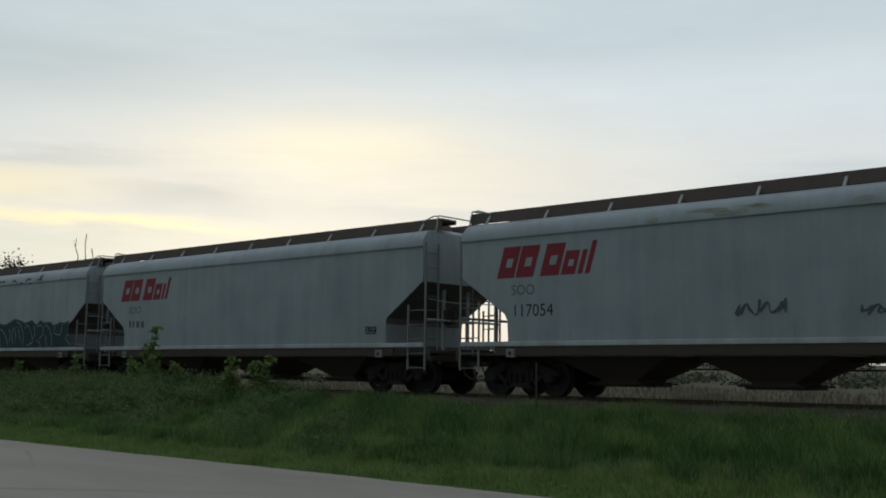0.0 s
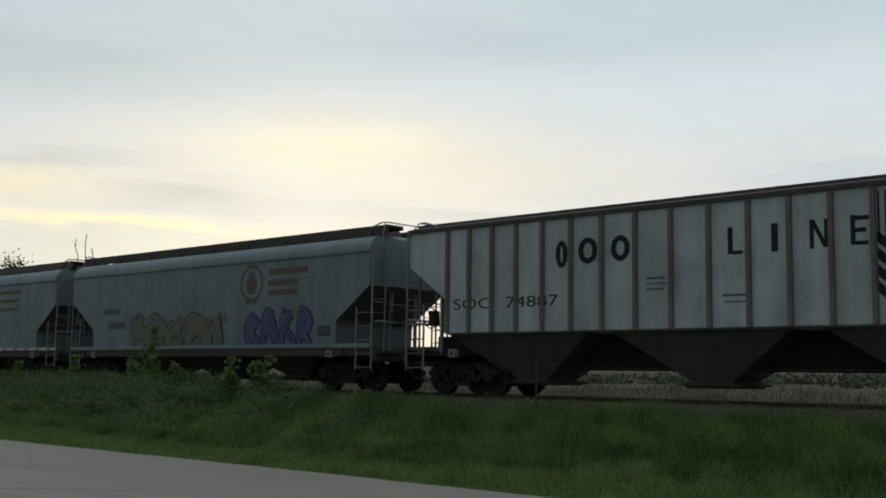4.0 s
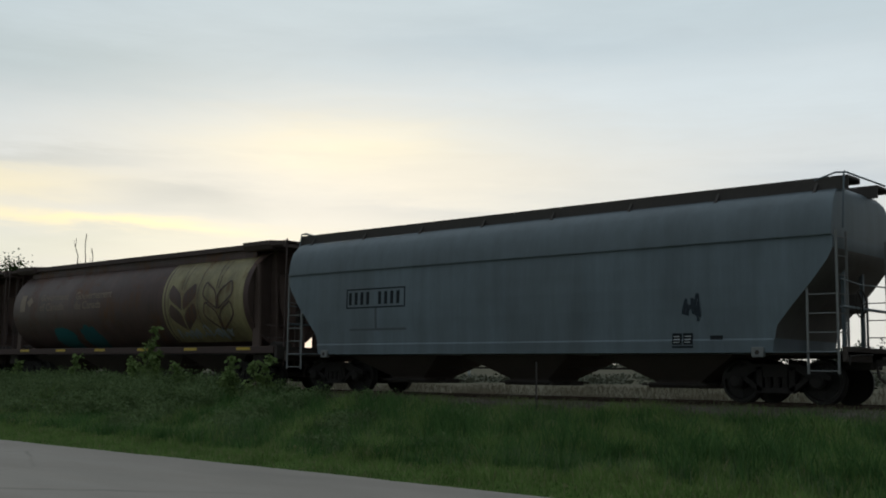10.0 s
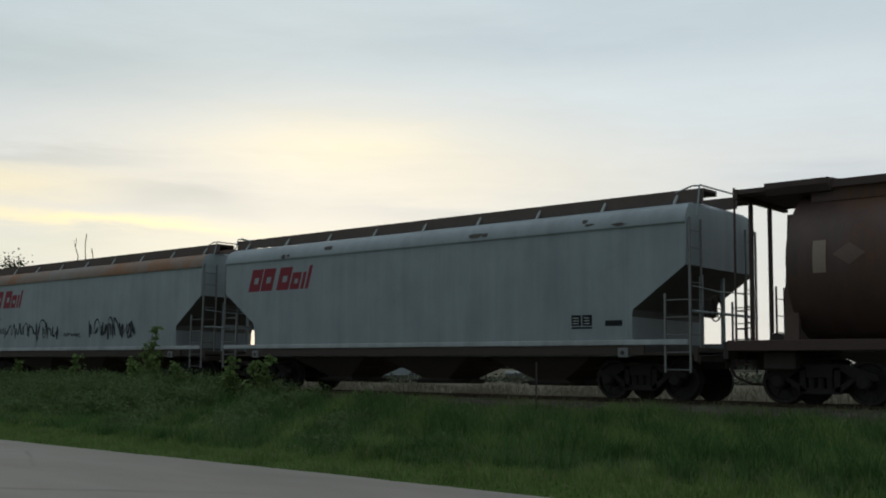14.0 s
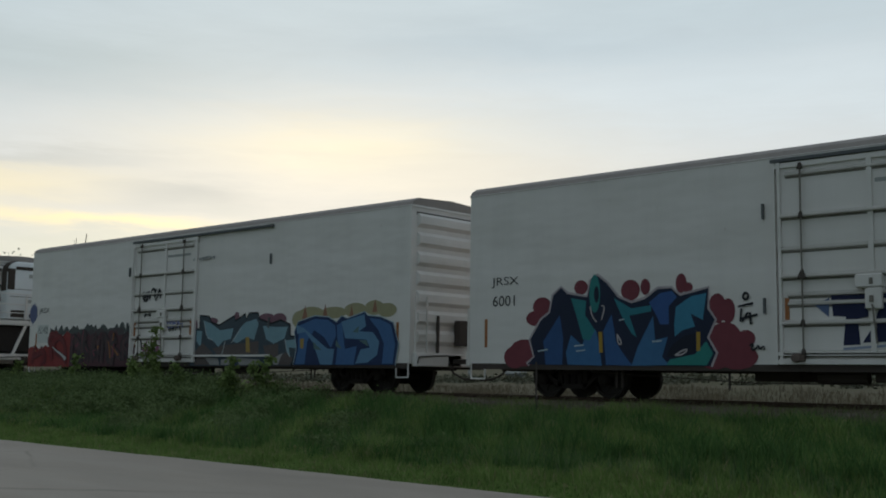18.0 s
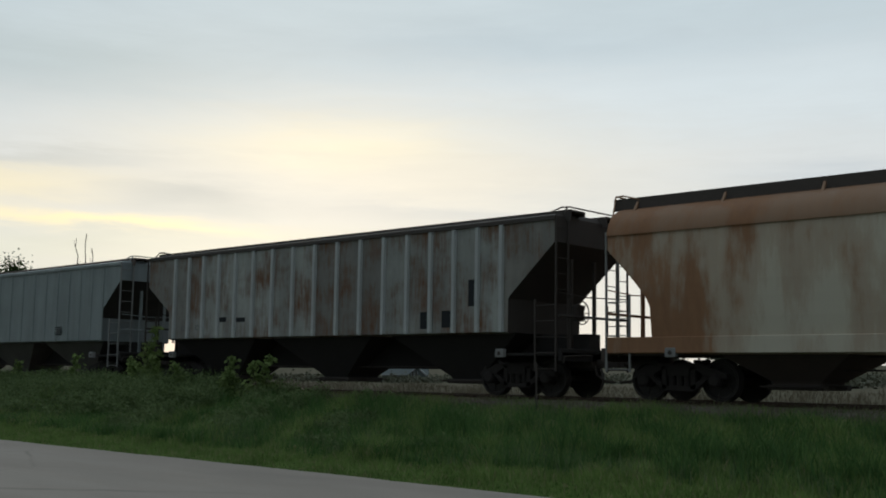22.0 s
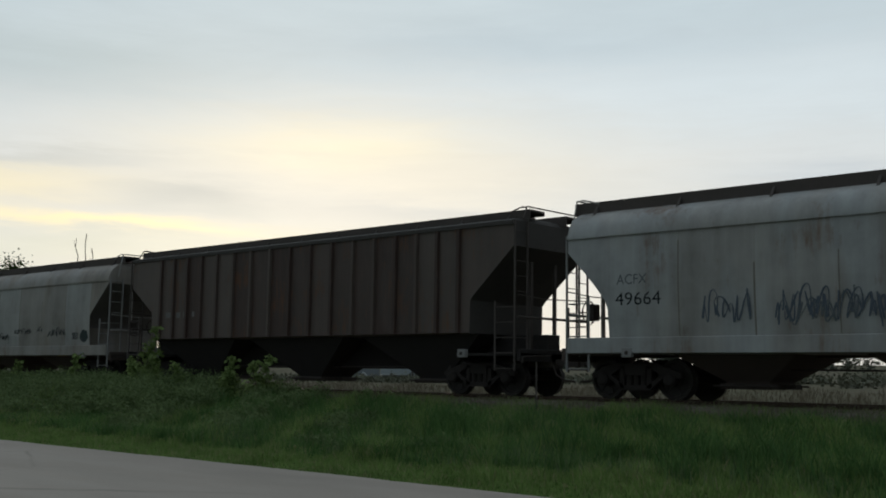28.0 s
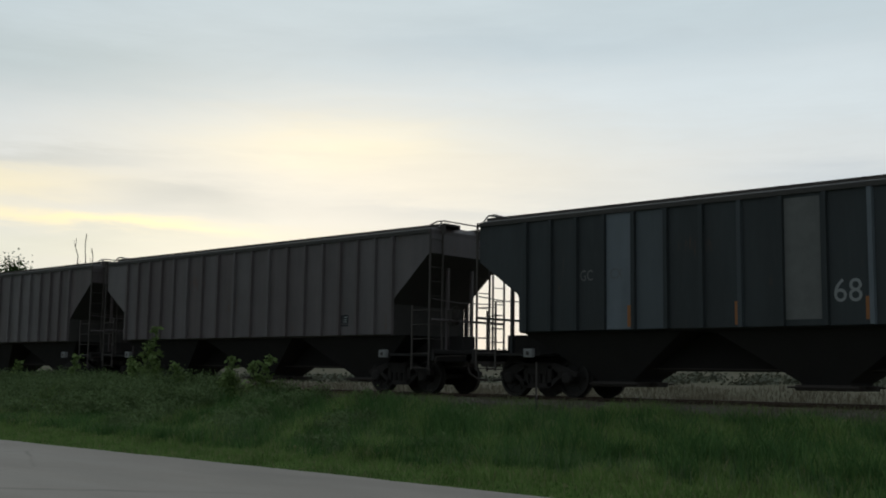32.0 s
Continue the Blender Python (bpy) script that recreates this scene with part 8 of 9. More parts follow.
car, side = reefer(spec_for(20, mat=REEFER_WHITE, unit_mat=UNIT_WHITE, label="white refrigerator car with purple outlined graffiti and cooling unit", door=(-1.98, 1.84), track=3.9, unit=True)), REEFER_SIDE
lettering(car, side, 'JRSX', (-9.41, 2.68, -8.61, 2.92), MARK_BLACK)
lettering(car, side, '6126', (-9.38, 2.19, -8.73, 2.43), MARK_BLACK)
m = Mural(car, side, (-8.3, 0.8, -2.3, 2.6))
m.fill((0.085, 0.070, 0.22), [(25.1, 85), (39.1, 82), (37.4, 48), (27.3, 50)])
m.fill((0.085, 0.070, 0.22), [(15.2, 41), (25.2, 43), (25.7, 26), (17, 20)])
m.fill((0.085, 0.070, 0.22), [(6.1, 18), (11.1, 31), (17.5, 24), (20.2, 12), (18.7, -4), (6.7, -4)])
m.fill((0.085, 0.070, 0.22), [(40.8, 17), (51.5, 5), (63.4, 14), (64.6, 9), (52.5, -3), (43.3, 3)])
m.line((0.045, 0.04, 0.075), 0.05, [(1.3, 49), (9.3, 73), (12.4, 63), (4.2, 38)])
m.line((0.045, 0.04, 0.075), 0.05, [(8.2, 76), (17.7, 81), (21, 43)])
m.line((0.045, 0.04, 0.075), 0.05, [(10.1, 67), (15.6, 41)])
m.line((0.045, 0.04, 0.075), 0.05, [(1.4, 36), (7.2, 36), (4.2, 21), (6.7, -3)])
m.line((0.045, 0.04, 0.075), 0.05, [(18.7, -3), (22.4, 16), (37.1, -2)])
m.line((0.045, 0.04, 0.075), 0.05, [(22.2, 72), (30.6, 34), (37, 31), (43.3, 33)])
m.line((0.045, 0.04, 0.075), 0.05, [(25.1, 72), (32.8, 39)])
m.line((0.045, 0.04, 0.075), 0.05, [(43.3, 33), (43.3, 73), (47, 78), (47.4, 23), (63.4, 11)])
m.line((0.045, 0.04, 0.075), 0.05, [(47.4, 103), (59.1, 91), (59.9, 72), (67.3, 70), (75.3, 89), (80.6, 84), (80.5, 59), (75.2, 17), (63.4, -2)])
m.line((0.045, 0.04, 0.075), 0.05, [(47.4, 103), (57.9, 16)])
m.line((0.045, 0.04, 0.075), 0.05, [(59.9, 47), (65.8, 57), (71.5, 59), (76.4, 32), (73, 9), (61.4, 0)])
m.line((0.045, 0.04, 0.075), 0.05, [(65.3, 11), (70.7, 54)])
m.line((0.045, 0.04, 0.075), 0.05, [(80.5, 60), (82.9, 79), (94.3, 74), (91.7, 40), (79, 42), (77.8, 22), (87.7, 25), (96.5, 15), (96.9, 6), (89.8, -3), (71.1, -2)])
m.line((0.045, 0.04, 0.075), 0.05, [(80.8, 31), (91, 38)])
m.line((0.045, 0.04, 0.075), 0.05, [(37.1, -2), (39.1, 42)])
m.line((0.045, 0.04, 0.075), 0.04, [(40.5, 107), (38.6, 95), (40.3, 82), (42.4, 94), (40.5, 107)])
m.done("purple and black outlined spray-painted letter forms")
bars(car, side, [(8.92, 1.04, 9.40, 1.29)], REFLECT, "placard")
data_panel(car, side, (8.95, 1.53, 9.35, 1.79))
bars(car, side, [(-9.40, 1.06, -8.84, 1.33)], REFLECT, "placard")
scribble(car, side, (8.17, 1.34, 8.92, 1.98), (0.3, 0.32, 0.33), 36, 4, 0.06)

spec = spec_for(21, form="high_flow", mat=RUST_TAN, label="heavily rusted cream covered hopper with dark red tag", roof_mat=RUST_TAN_ROOF, post_mat=RUST_TAN_ROOF, board_mat=GRATE_DARK, bw=1)
car, side = hopper(spec), hopper_side(spec)
side_sheets(car, side, spec, 8)
graffiti(car, side, (4.69, 1.69, 6.98, 2.54), [(0.13, 0.05, 0.045), (0.1, 0.04, 0.04)], (0.06, 0.03, 0.03), 37, 5)
data_panel(car, side, (5.45, 1.65, 5.95, 1.91))
scribble(car, side, (2.67, 1.22, 3.50, 1.52), (0.03, 0.03, 0.03), 38, 3, 0.04)

spec = spec_for(22, form="ribbed", mat=ZEBRA, label="peeling white ribbed covered hopper with black ends", rib_mat=CHALK_RIB, end_mat=BLACK, wall_mat=BLACK, slope_mat=BLACK, board_mat=GRATE_DARK, ribs=17, rib_in=1.62, bw=1)
car, side = hopper(spec), hopper_side(spec)
side_sheets(car, side, spec, 16, None, 1.62)
bars(car, side, [(5.94, 2.25, 6.26, 2.93), (4.26, 1.70, 4.71, 2.15), (5.03, 1.72, 5.51, 2.16), (-4.72, 2.08, -4.21, 2.23), (-3.89, 2.06, -3.25, 2.20)], MARK_BLACK, "stencil_panel", "black stencilled panels")
lettering(car, side, 'DA  D', (-6.65, 1.85, -5.61, 2.00), MARK_GREY)

spec = spec_for(23, form="ribbed", mat=PL_GREY, label="blue-green grey covered hopper with shallow ribs", roof_mat=PL_GREY, bay_mat=SOO_BAY, ribs=18, rib_depth=0.03, bw=-1)
car, side = hopper(spec), hopper_side(spec)
side_sheets(car, side, spec, 17, None, 1.15)
side = surf_flat(1.557), []
lettering(car, side, 'PL', (-6.05, 2.31, -5.72, 2.55), MARK_BLACK)
lettering(car, side, 'CX', (-5.40, 2.29, -4.97, 2.52), MARK_BLACK)
lettering(car, side, '20', (-4.39, 2.31, -4.04, 2.54), MARK_BLACK)
lettering(car, side, '237', (-3.71, 2.31, -3.20, 2.54), MARK_BLACK)
data_panel(car, side, (4.21, 1.81, 4.70, 2.12))
bars(car, side, [(-4.11, 1.69, -4.02, 2.14), (-1.52, 1.68, -1.44, 2.11)], ORANGE, "side_reflector")
bars(car, side, [(-6.06, 2.02, -5.67, 2.07), (-5.45, 1.99, -4.15, 2.04)], MARK_GREY)

spec = spec_for(24, form="slab", mat=TAN, label="short faded tan covered hopper with bright graffiti", bays=2, wall_mat=CP_GREY, post_mat=TAN, board_mat=GRATE_DARK, bw=1)
car, side = hopper(spec), hopper_side(spec)
side_sheets(car, side, spec, 5, SEAM)
m = Mural(car, side, (-5.5, 1.1, 5.4, 2.6))
m.fill((0.175, 0.19, 0.175), [(33.7, 135), (34.9, 145), (45.4, 143), (49.5, 129), (67.2, 122), (67.2, 104), (63, 85), (33.8, 89)])
m.line((0.20, 0.27, 0.34), 0.07, [(-1.6, 114), (-0.2, 141), (3.6, 120), (6.5, 138), (6.6, 112)])
m.line((0.20, 0.27, 0.34), 0.05, [(-0.9, 132), (5, 143)])
m.line((0.03, 0.06, 0.15), 0.35, [(5.4, 25), (6.7, 83), (13.1, 86)])
m.line((0.03, 0.06, 0.15), 0.35, [(6, 55), (11.4, 56)])
m.line((0.03, 0.06, 0.15), 0.35, [(14.3, 76), (13, 24)])
m.line((0.26, 0.25, 0.18), 0.22, [(5.4, 25), (6.7, 83), (13.1, 86)])
m.line((0.26, 0.25, 0.18), 0.22, [(6, 55), (11.4, 56)])
m.line((0.26, 0.25, 0.18), 0.22, [(14.3, 76), (13, 24)])
m.line((0.02, 0.04, 0.10), 0.37, [(18.7, 81), (16.5, 27), (21.1, 26), (21.5, 80), (18.7, 81)])
m.line((0.045, 0.10, 0.22), 0.24, [(18.7, 81), (16.5, 27), (21.1, 26), (21.5, 80), (18.7, 81)])
m.line((0.03, 0.06, 0.12), 0.35, [(23.7, 81), (23.3, 23)])
m.line((0.03, 0.06, 0.12), 0.35, [(27.6, 76), (24, 52), (28.5, 21)])
m.line((0.22, 0.25, 0.25), 0.22, [(23.7, 81), (23.3, 23)])
m.line((0.22, 0.25, 0.25), 0.22, [(27.6, 76), (24, 52), (28.5, 21)])
m.line((0.022, 0.045, 0.04), 0.43, [(32.8, 79), (33.6, 21)])
m.line((0.022, 0.045, 0.04), 0.43, [(38.5, 79), (34.1, 50), (39.1, 18)])
m.line((0.022, 0.045, 0.04), 0.43, [(45.1, 72), (40.3, 70), (41.1, 22), (46.3, 24)])
m.line((0.022, 0.045, 0.04), 0.43, [(40.5, 46), (45.1, 48)])
m.line((0.022, 0.045, 0.04), 0.43, [(47.5, 20), (48.6, 76), (51.5, 41), (54.4, 78), (55.5, 22)])
m.line((0.022, 0.045, 0.04), 0.43, [(59.7, 71), (57.3, 50), (59.3, 23), (62.1, 46), (59.7, 71)])
m.line((0.075, 0.105, 0.075), 0.3, [(32.8, 79), (33.6, 21)])
m.line((0.075, 0.105, 0.075), 0.3, [(38.5, 79), (34.1, 50), (39.1, 18)])
m.line((0.075, 0.105, 0.075), 0.3, [(45.1, 72), (40.3, 70), (41.1, 22), (46.3, 24)])
m.line((0.075, 0.105, 0.075), 0.3, [(40.5, 46), (45.1, 48)])
m.line((0.075, 0.105, 0.075), 0.3, [(47.5, 20), (48.6, 76), (51.5, 41), (54.4, 78), (55.5, 22)])
m.line((0.075, 0.105, 0.075), 0.3, [(59.7, 71), (57.3, 50), (59.3, 23), (62.1, 46), (59.7, 71)])
m.line((0.26, 0.23, 0.09), 0.12, [(43.1, 32), (48.4, 21), (53, 27)])
m.line((0.26, 0.23, 0.09), 0.12, [(33.9, 26), (40.1, 8)])
m.line((0.02, 0.03, 0.04), 0.38, [(64.2, 55), (67.2, 64), (67.4, 18)])
m.line((0.02, 0.03, 0.04), 0.38, [(67.2, 64), (70, 30), (73.1, 65), (73.5, 17)])
m.line((0.02, 0.03, 0.04), 0.38, [(80.5, 67), (75.9, 65), (76.5, 17), (80.9, 17)])
m.line((0.02, 0.03, 0.04), 0.38, [(76.1, 40), (80.1, 43)])
m.line((0.02, 0.03, 0.04), 0.38, [(82.3, 17), (84.6, 65), (87.1, 64), (88.5, 16)])
m.line((0.02, 0.03, 0.04), 0.38, [(83.3, 32), (87.6, 34)])
m.line((0.02, 0.03, 0.04), 0.38, [(89.4, 16), (90.8, 61), (93.4, 19), (96.2, 63), (95.6, 15)])
m.line((0.02, 0.03, 0.04), 0.38, [(88.3, 59), (91.5, 61)])
m.line((0.245, 0.285, 0.295), 0.25, [(64.2, 55), (67.2, 64), (67.4, 18)])
m.line((0.245, 0.285, 0.295), 0.25, [(67.2, 64), (70, 30), (73.1, 65), (73.5, 17)])
m.line((0.245, 0.285, 0.295), 0.25, [(80.5, 67), (75.9, 65), (76.5, 17), (80.9, 17)])
m.line((0.245, 0.285, 0.295), 0.25, [(76.1, 40), (80.1, 43)])
m.line((0.245, 0.285, 0.295), 0.25, [(82.3, 17), (84.6, 65), (87.1, 64), (88.5, 16)])
m.line((0.245, 0.285, 0.295), 0.25, [(83.3, 32), (87.6, 34)])
m.line((0.245, 0.285, 0.295), 0.25, [(89.4, 16), (90.8, 61), (93.4, 19), (96.2, 63), (95.6, 15)])
m.line((0.245, 0.285, 0.295), 0.25, [(88.3, 59), (91.5, 61)])
m.fill((0.245, 0.285, 0.295), [(65.9, 1), (66.5, 14), (70.7, 14), (70.1, 0)])
m.fill((0.245, 0.285, 0.295), [(71.1, 1), (71.7, 14), (75.7, 13), (75.1, 0)])
m.fill((0.245, 0.285, 0.295), [(76.6, 1), (77.2, 13), (81.1, 13), (80.5, 0)])
m.fill((0.245, 0.285, 0.295), [(81.9, 1), (82.5, 13), (86.3, 13), (85.7, -1)])
m.fill((0.245, 0.285, 0.295), [(86.7, 1), (87.2, 13), (90.9, 12), (90.3, -1)])
m.fill((0.245, 0.285, 0.295), [(91.7, 0), (92.2, 12), (95.8, 12), (95.2, -1)])
m.fill((0.30, 0.22, 0.07), [(96.4, 58), (98.2, 69), (98.4, 31), (96.8, 22)])
m.done("three groups of sprayed letters: cream and blue, green, pale blue")

car, side = tank_car(spec_for(25, mat=TANK_BLACK, label="black tank car with a railed dome platform")), TANK_SIDE
bars(car, side, [(-6.86, 2.19, -6.22, 2.40), (-5.97, 2.16, -4.77, 2.37)], MARK_WHITE)

spec = spec_for(26, form="ribbed", mat=DARK_GREEN, label="black-green ribbed covered hopper with two pale panels", roof_mat=SLOPE, ribs=18, rib_in=1.47, board_mat=GRATE_DARK, post_mat=GRATE_DARK, bw=-1)
car, side = hopper(spec), hopper_side(spec)
side_sheets(car, side, spec, 17, None, 1.47)
lettering(car, side, 'GC', (-5.20, 2.71, -4.90, 3.01), FADED_OLD)
lettering(car, side, 'CX', (-4.49, 2.75, -4.10, 3.05), FADED_OLD)
bars(car, side, [(5.10, 1.65, 5.67, 3.71), (5.88, 2.39, 6.12, 3.71)], FADED_OLD, "pale_panel", "pale faded paint panels")
bars(car, side, [(4.03, 1.66, 4.17, 2.09), (7.14, 1.70, 7.25, 2.59)], ORANGE, "side_reflector")

spec = spec_for(27, form="high_flow", mat=OLD_WHITE, label="chalky grey-white covered hopper with dark scrawls", post_mat=GRATE_DARK, board_mat=GRATE_DARK, bw=-1)
car, side = hopper(spec), hopper_side(spec)
side_sheets(car, side, spec, 8, SEAM)
lettering(car, side, 'ACFX', (-6.93, 2.59, -6.14, 2.82), MARK_GREY)
lettering(car, side, '49664', (-6.97, 2.12, -5.79, 2.41), MARK_BLACK)
scribble(car, side, (-4.79, 1.45, -3.62, 2.58), (0.1, 0.115, 0.14), 44, 5, 0.045)
scribble(car, side, (-3.13, 1.42, -0.88, 2.53), (0.09, 0.105, 0.13), 45, 11, 0.045)
scribble(car, side, (-3.09, 1.38, -1.42, 2.43), (0.12, 0.13, 0.14), 46, 5, 0.04)
scribble(car, side, (0.88, 1.37, 3.43, 2.58), (0.09, 0.1, 0.12), 47, 8, 0.045)
data_panel(car, side, (4.81, 1.70, 5.42, 1.94))

spec = spec_for(28, form="ribbed", mat=DARK_BROWN, label="dark rust-brown covered hopper with worn numbers", wall_mat=SLOPE, end_mat=GRATE_DARK, roof_mat=SLOPE, ribs=17, rib_in=1.8, tune=dict(roof=4.62), board_mat=GRATE_DARK, post_mat=GRATE_DARK, bw=-1)
car, side = hopper(spec), hopper_side(spec)
side_sheets(car, side, spec, 16, None, 1.8)
bars(car, side, [(-6.45, 2.28, -6.08, 2.47), (-5.84, 2.27, -5.61, 2.46), (-5.45, 2.28, -5.26, 2.46), (-4.95, 2.29, -4.81, 2.46)], FADED_OLD)

spec = spec_for(29, form="high_flow", mat=FURX_GREY, label="patched light grey covered hopper with black tags", post_mat=GRATE_DARK, board_mat=GRATE_DARK)
car, side = hopper(spec), hopper_side(spec)
side_sheets(car, side, spec, 8, SEAM)
lettering(car, side, 'FURX 815470', (-6.52, 1.96, -3.92, 2.37), MARK_BLACK)
scribble(car, side, (-0.72, 1.54, 0.95, 2.08), (0.03, 0.033, 0.035), 48, 5, 0.06)
scribble(car, side, (1.38, 1.81, 2.91, 2.13), (0.03, 0.033, 0.035), 49, 6, 0.05)
scribble(car, side, (3.21, 1.91, 3.67, 2.13), (0.06, 0.06, 0.06), 50, 2, 0.05)
scribble(car, side, (4.06, 1.58, 5.37, 2.14), (0.03, 0.033, 0.035), 51, 5, 0.06)
data_panel(car, side, (5.89, 1.64, 6.30, 1.88))
bars(car, side, [(7.68, 1.02, 8.20, 1.37), (4.64, 1.02, 5.28, 1.27)], REFLECT, "side_reflector")
blob(car, side, (6.40, 1.49, 7.06, 1.99), (.02,.03,.032))

spec = spec_for(30, form="ribbed", mat=BEIGE_RIB, label="grey-beige ribbed covered hopper with pale streaks", rib_mat=TAN_RIB, wall_mat=SLOPE, end_mat=GRATE_DARK, ribs=18, rib_in=1.5)
car, side = hopper(spec), hopper_side(spec)
side_sheets(car, side, spec, 17, None, 1.5)
bars(car, side, [(5.14, 1.76, 5.62, 2.30)], spray((.03,.09,.075)), "green_patch")
bars(car, side, [(3.71, 1.76, 4.13, 2.06), (4.40, 1.76, 4.85, 2.07)], MARK_GREY)

spec = spec_for(31, form="ribbed", mat=DARK_GREEN, label="black-green ribbed covered hopper with chalked number", roof_mat=SLOPE, ribs=18, rib_in=1.5, board_mat=GRATE_DARK, post_mat=GRATE_DARK)
car, side = hopper(spec), hopper_side(spec)
side_sheets(car, side, spec, 17, None, 1.5)
lettering(car, side, 'GC', (-5.45, 2.73, -5.10, 2.98), FADED_OLD)
lettering(car, side, 'CX', (-4.61, 2.74, -4.28, 2.98), FADED_OLD)
lettering(car, side, '68', (0.61, 2.03, 1.17, 2.49), CHALK)
bars(car, side, [(-4.16, 1.64, -3.98, 2.12), (-1.52, 1.63, -1.39, 2.12), (1.23, 1.68, 1.37, 2.13)], ORANGE, "side_reflector")
bars(car, side, [(-0.40, 1.71, 0.36, 4.19)], FADED_OLD, "pale_panel", "pale faded paint panel")

spec = spec_for(32, form="ribbed", mat=RIB_GREY, label="dull grey ribbed covered hopper", roof_mat=SLOPE, ribs=18, rib_in=1.35, board_mat=GRATE_DARK, post_mat=GRATE_DARK)
car, side = hopper(spec), hopper_side(spec)
side_sheets(car, side, spec, 17, None, 1.35)
data_panel(car, side, (4.40, 1.83, 4.87, 2.15))

spec = spec_for(33, form="ribbed", mat=RIB_GREY, label="dull grey ribbed covered hopper, last in view", roof_mat=SLOPE, ribs=18, rib_in=1.5, board_mat=GRATE_DARK, post_mat=GRATE_DARK)
car, side = hopper(spec), hopper_side(spec)
side_sheets(car, side, spec, 17, None, 1.5)


# ---------------------------------------------------------------- vegetation
def foliage(name, dark, light, dry=None, trans=0.25, deep=0.55):
    """Leaf colours that vary from blade to blade and in broad drifts."""
    m, nt, b = material(name)
    geo = nt.nodes.new("ShaderNodeNewGeometry")
    rnd = geo.outputs["Random Per Island"]
    co = coords(nt)
    drift = noise_node(nt, co, 1.1, 5, 0.65)
    col = mix_node(nt, rnd, dark, light)
    col = mix_node(nt, math_node(nt, "MULTIPLY", ramp_node(nt, drift, [(0.42, 0), (0.66, 1)]), deep), col, tuple(c * 0.45 for c in dark))
    if dry:
        col = mix_node(nt, ramp_node(nt, rnd, [(0.86, 0), (0.90, 1)]), col, dry)
    nt.links.new(col, b.inputs["Base Color"])
    b.inputs["Roughness"].default_value = 0.65
    b.inputs["Specular IOR Level"].default_value = 0.04
    t = nt.nodes.new("ShaderNodeBsdfTranslucent")
    nt.links.new(col, t.inputs["Color"])
    mx = nt.nodes.new("ShaderNodeMixShader")
    mx.inputs[0].default_value = trans
    out = nt.nodes["Material Output"]
    nt.links.new(b.outputs[0], mx.inputs[1])
    nt.links.new(t.outputs[0], mx.inputs[2])
    nt.links.new(mx.outputs[0], out.inputs["Surface"])
    return m


def quick_mesh(name, verts, faces_flat, counts, mat):
    """A large mesh straight from arrays."""
    me = bpy.data.meshes.new(name)
    me.vertices.add(len(verts))
    me.vertices.foreach_set("co", verts.astype(np.float32).ravel())
    me.loops.add(len(faces_flat))
    me.loops.foreach_set("vertex_index", faces_flat.astype(np.int32))
    me.polygons.add(len(counts))
    starts = np.concatenate([[0], np.cumsum(counts)[:-1]])
    me.polygons.foreach_set("loop_start", starts.astype(np.int32))
    me.update(calc_edges=True)
    me.validate()
    me.materials.append(mat)
    return me


def blades(name, label, category, x, y, z, h, w, lean, mat, seed):
    """Grass blades: two joined faces each, bent over at the tip."""
    r = np.random.RandomState(seed)
    n = len(x)
    a = r.uniform(0, 2 * np.pi, n)
    b = r.uniform(0, 2 * np.pi, n)
    dx, dy = np.cos(a) * w / 2, np.sin(a) * w / 2
    lx, ly = np.cos(b) * h * lean, np.sin(b) * h * lean
    k = r.uniform(0.45, 0.65, n)
    P = np.empty((n, 5, 3))
    P[:, 0] = np.stack([x - dx, y - dy, z], 1)
    P[:, 1] = np.stack([x + dx, y + dy, z], 1)
    P[:, 2] = np.stack([x + lx * 0.3 + dx * 0.8, y + ly * 0.3 + dy * 0.8, z + h * k], 1)
    P[:, 3] = np.stack([x + lx * 0.3 - dx * 0.8, y + ly * 0.3 - dy * 0.8, z + h * k], 1)
    P[:, 4] = np.stack([x + lx, y + ly, z + h * np.sqrt(np.maximum(0.15, 1 - lean * lean * 0.7))], 1)
    base = np.arange(n)[:, None] * 5
    flat = (base + np.array([0, 1, 2, 3, 3, 2, 4])).ravel()
    counts = np.tile([4, 3], n)
    ob = new(name, quick_mesh(name, P.reshape(-1, 3), flat, counts, mat))
    return tagged(ob, label, category, kind="stuff")


GZ = {}


def ground_heights(x, y):
    """Ground height for many points, by a fine table."""
    ys = np.linspace(11.0, 46.0, 141)
    if not GZ:
        xs = np.linspace(-110, 20, 261)
        GZ["x"], GZ["t"] = xs, np.array([[ground_z(a, b) for a in xs] for b in ys])
    xs, t = GZ["x"], GZ["t"]
    i = np.clip(((x - xs[0]) / (xs[1] - xs[0])), 0, len(xs) - 1.001)
    j = np.clip(((y - ys[0]) / (ys[1] - ys[0])), 0, len(ys) - 1.001)
    i0, j0 = i.astype(int), j.astype(int)
    u, v = i - i0, j - j0
    return t[j0, i0] * (1 - u) * (1 - v) + t[j0, i0 + 1] * u * (1 - v) + t[j0 + 1, i0] * (1 - u) * v + t[j0 + 1, i0 + 1] * u * v


def patch(x, y, f, s):
    """Smooth drifts of taller and shorter growth."""
    return 0.5 + 0.25 * (np.sin(x * f + s) * np.cos(y * f * 1.3 + 2 * s) + np.sin(x * f * 2.3 + y * f * 1.7 + 3 * s))


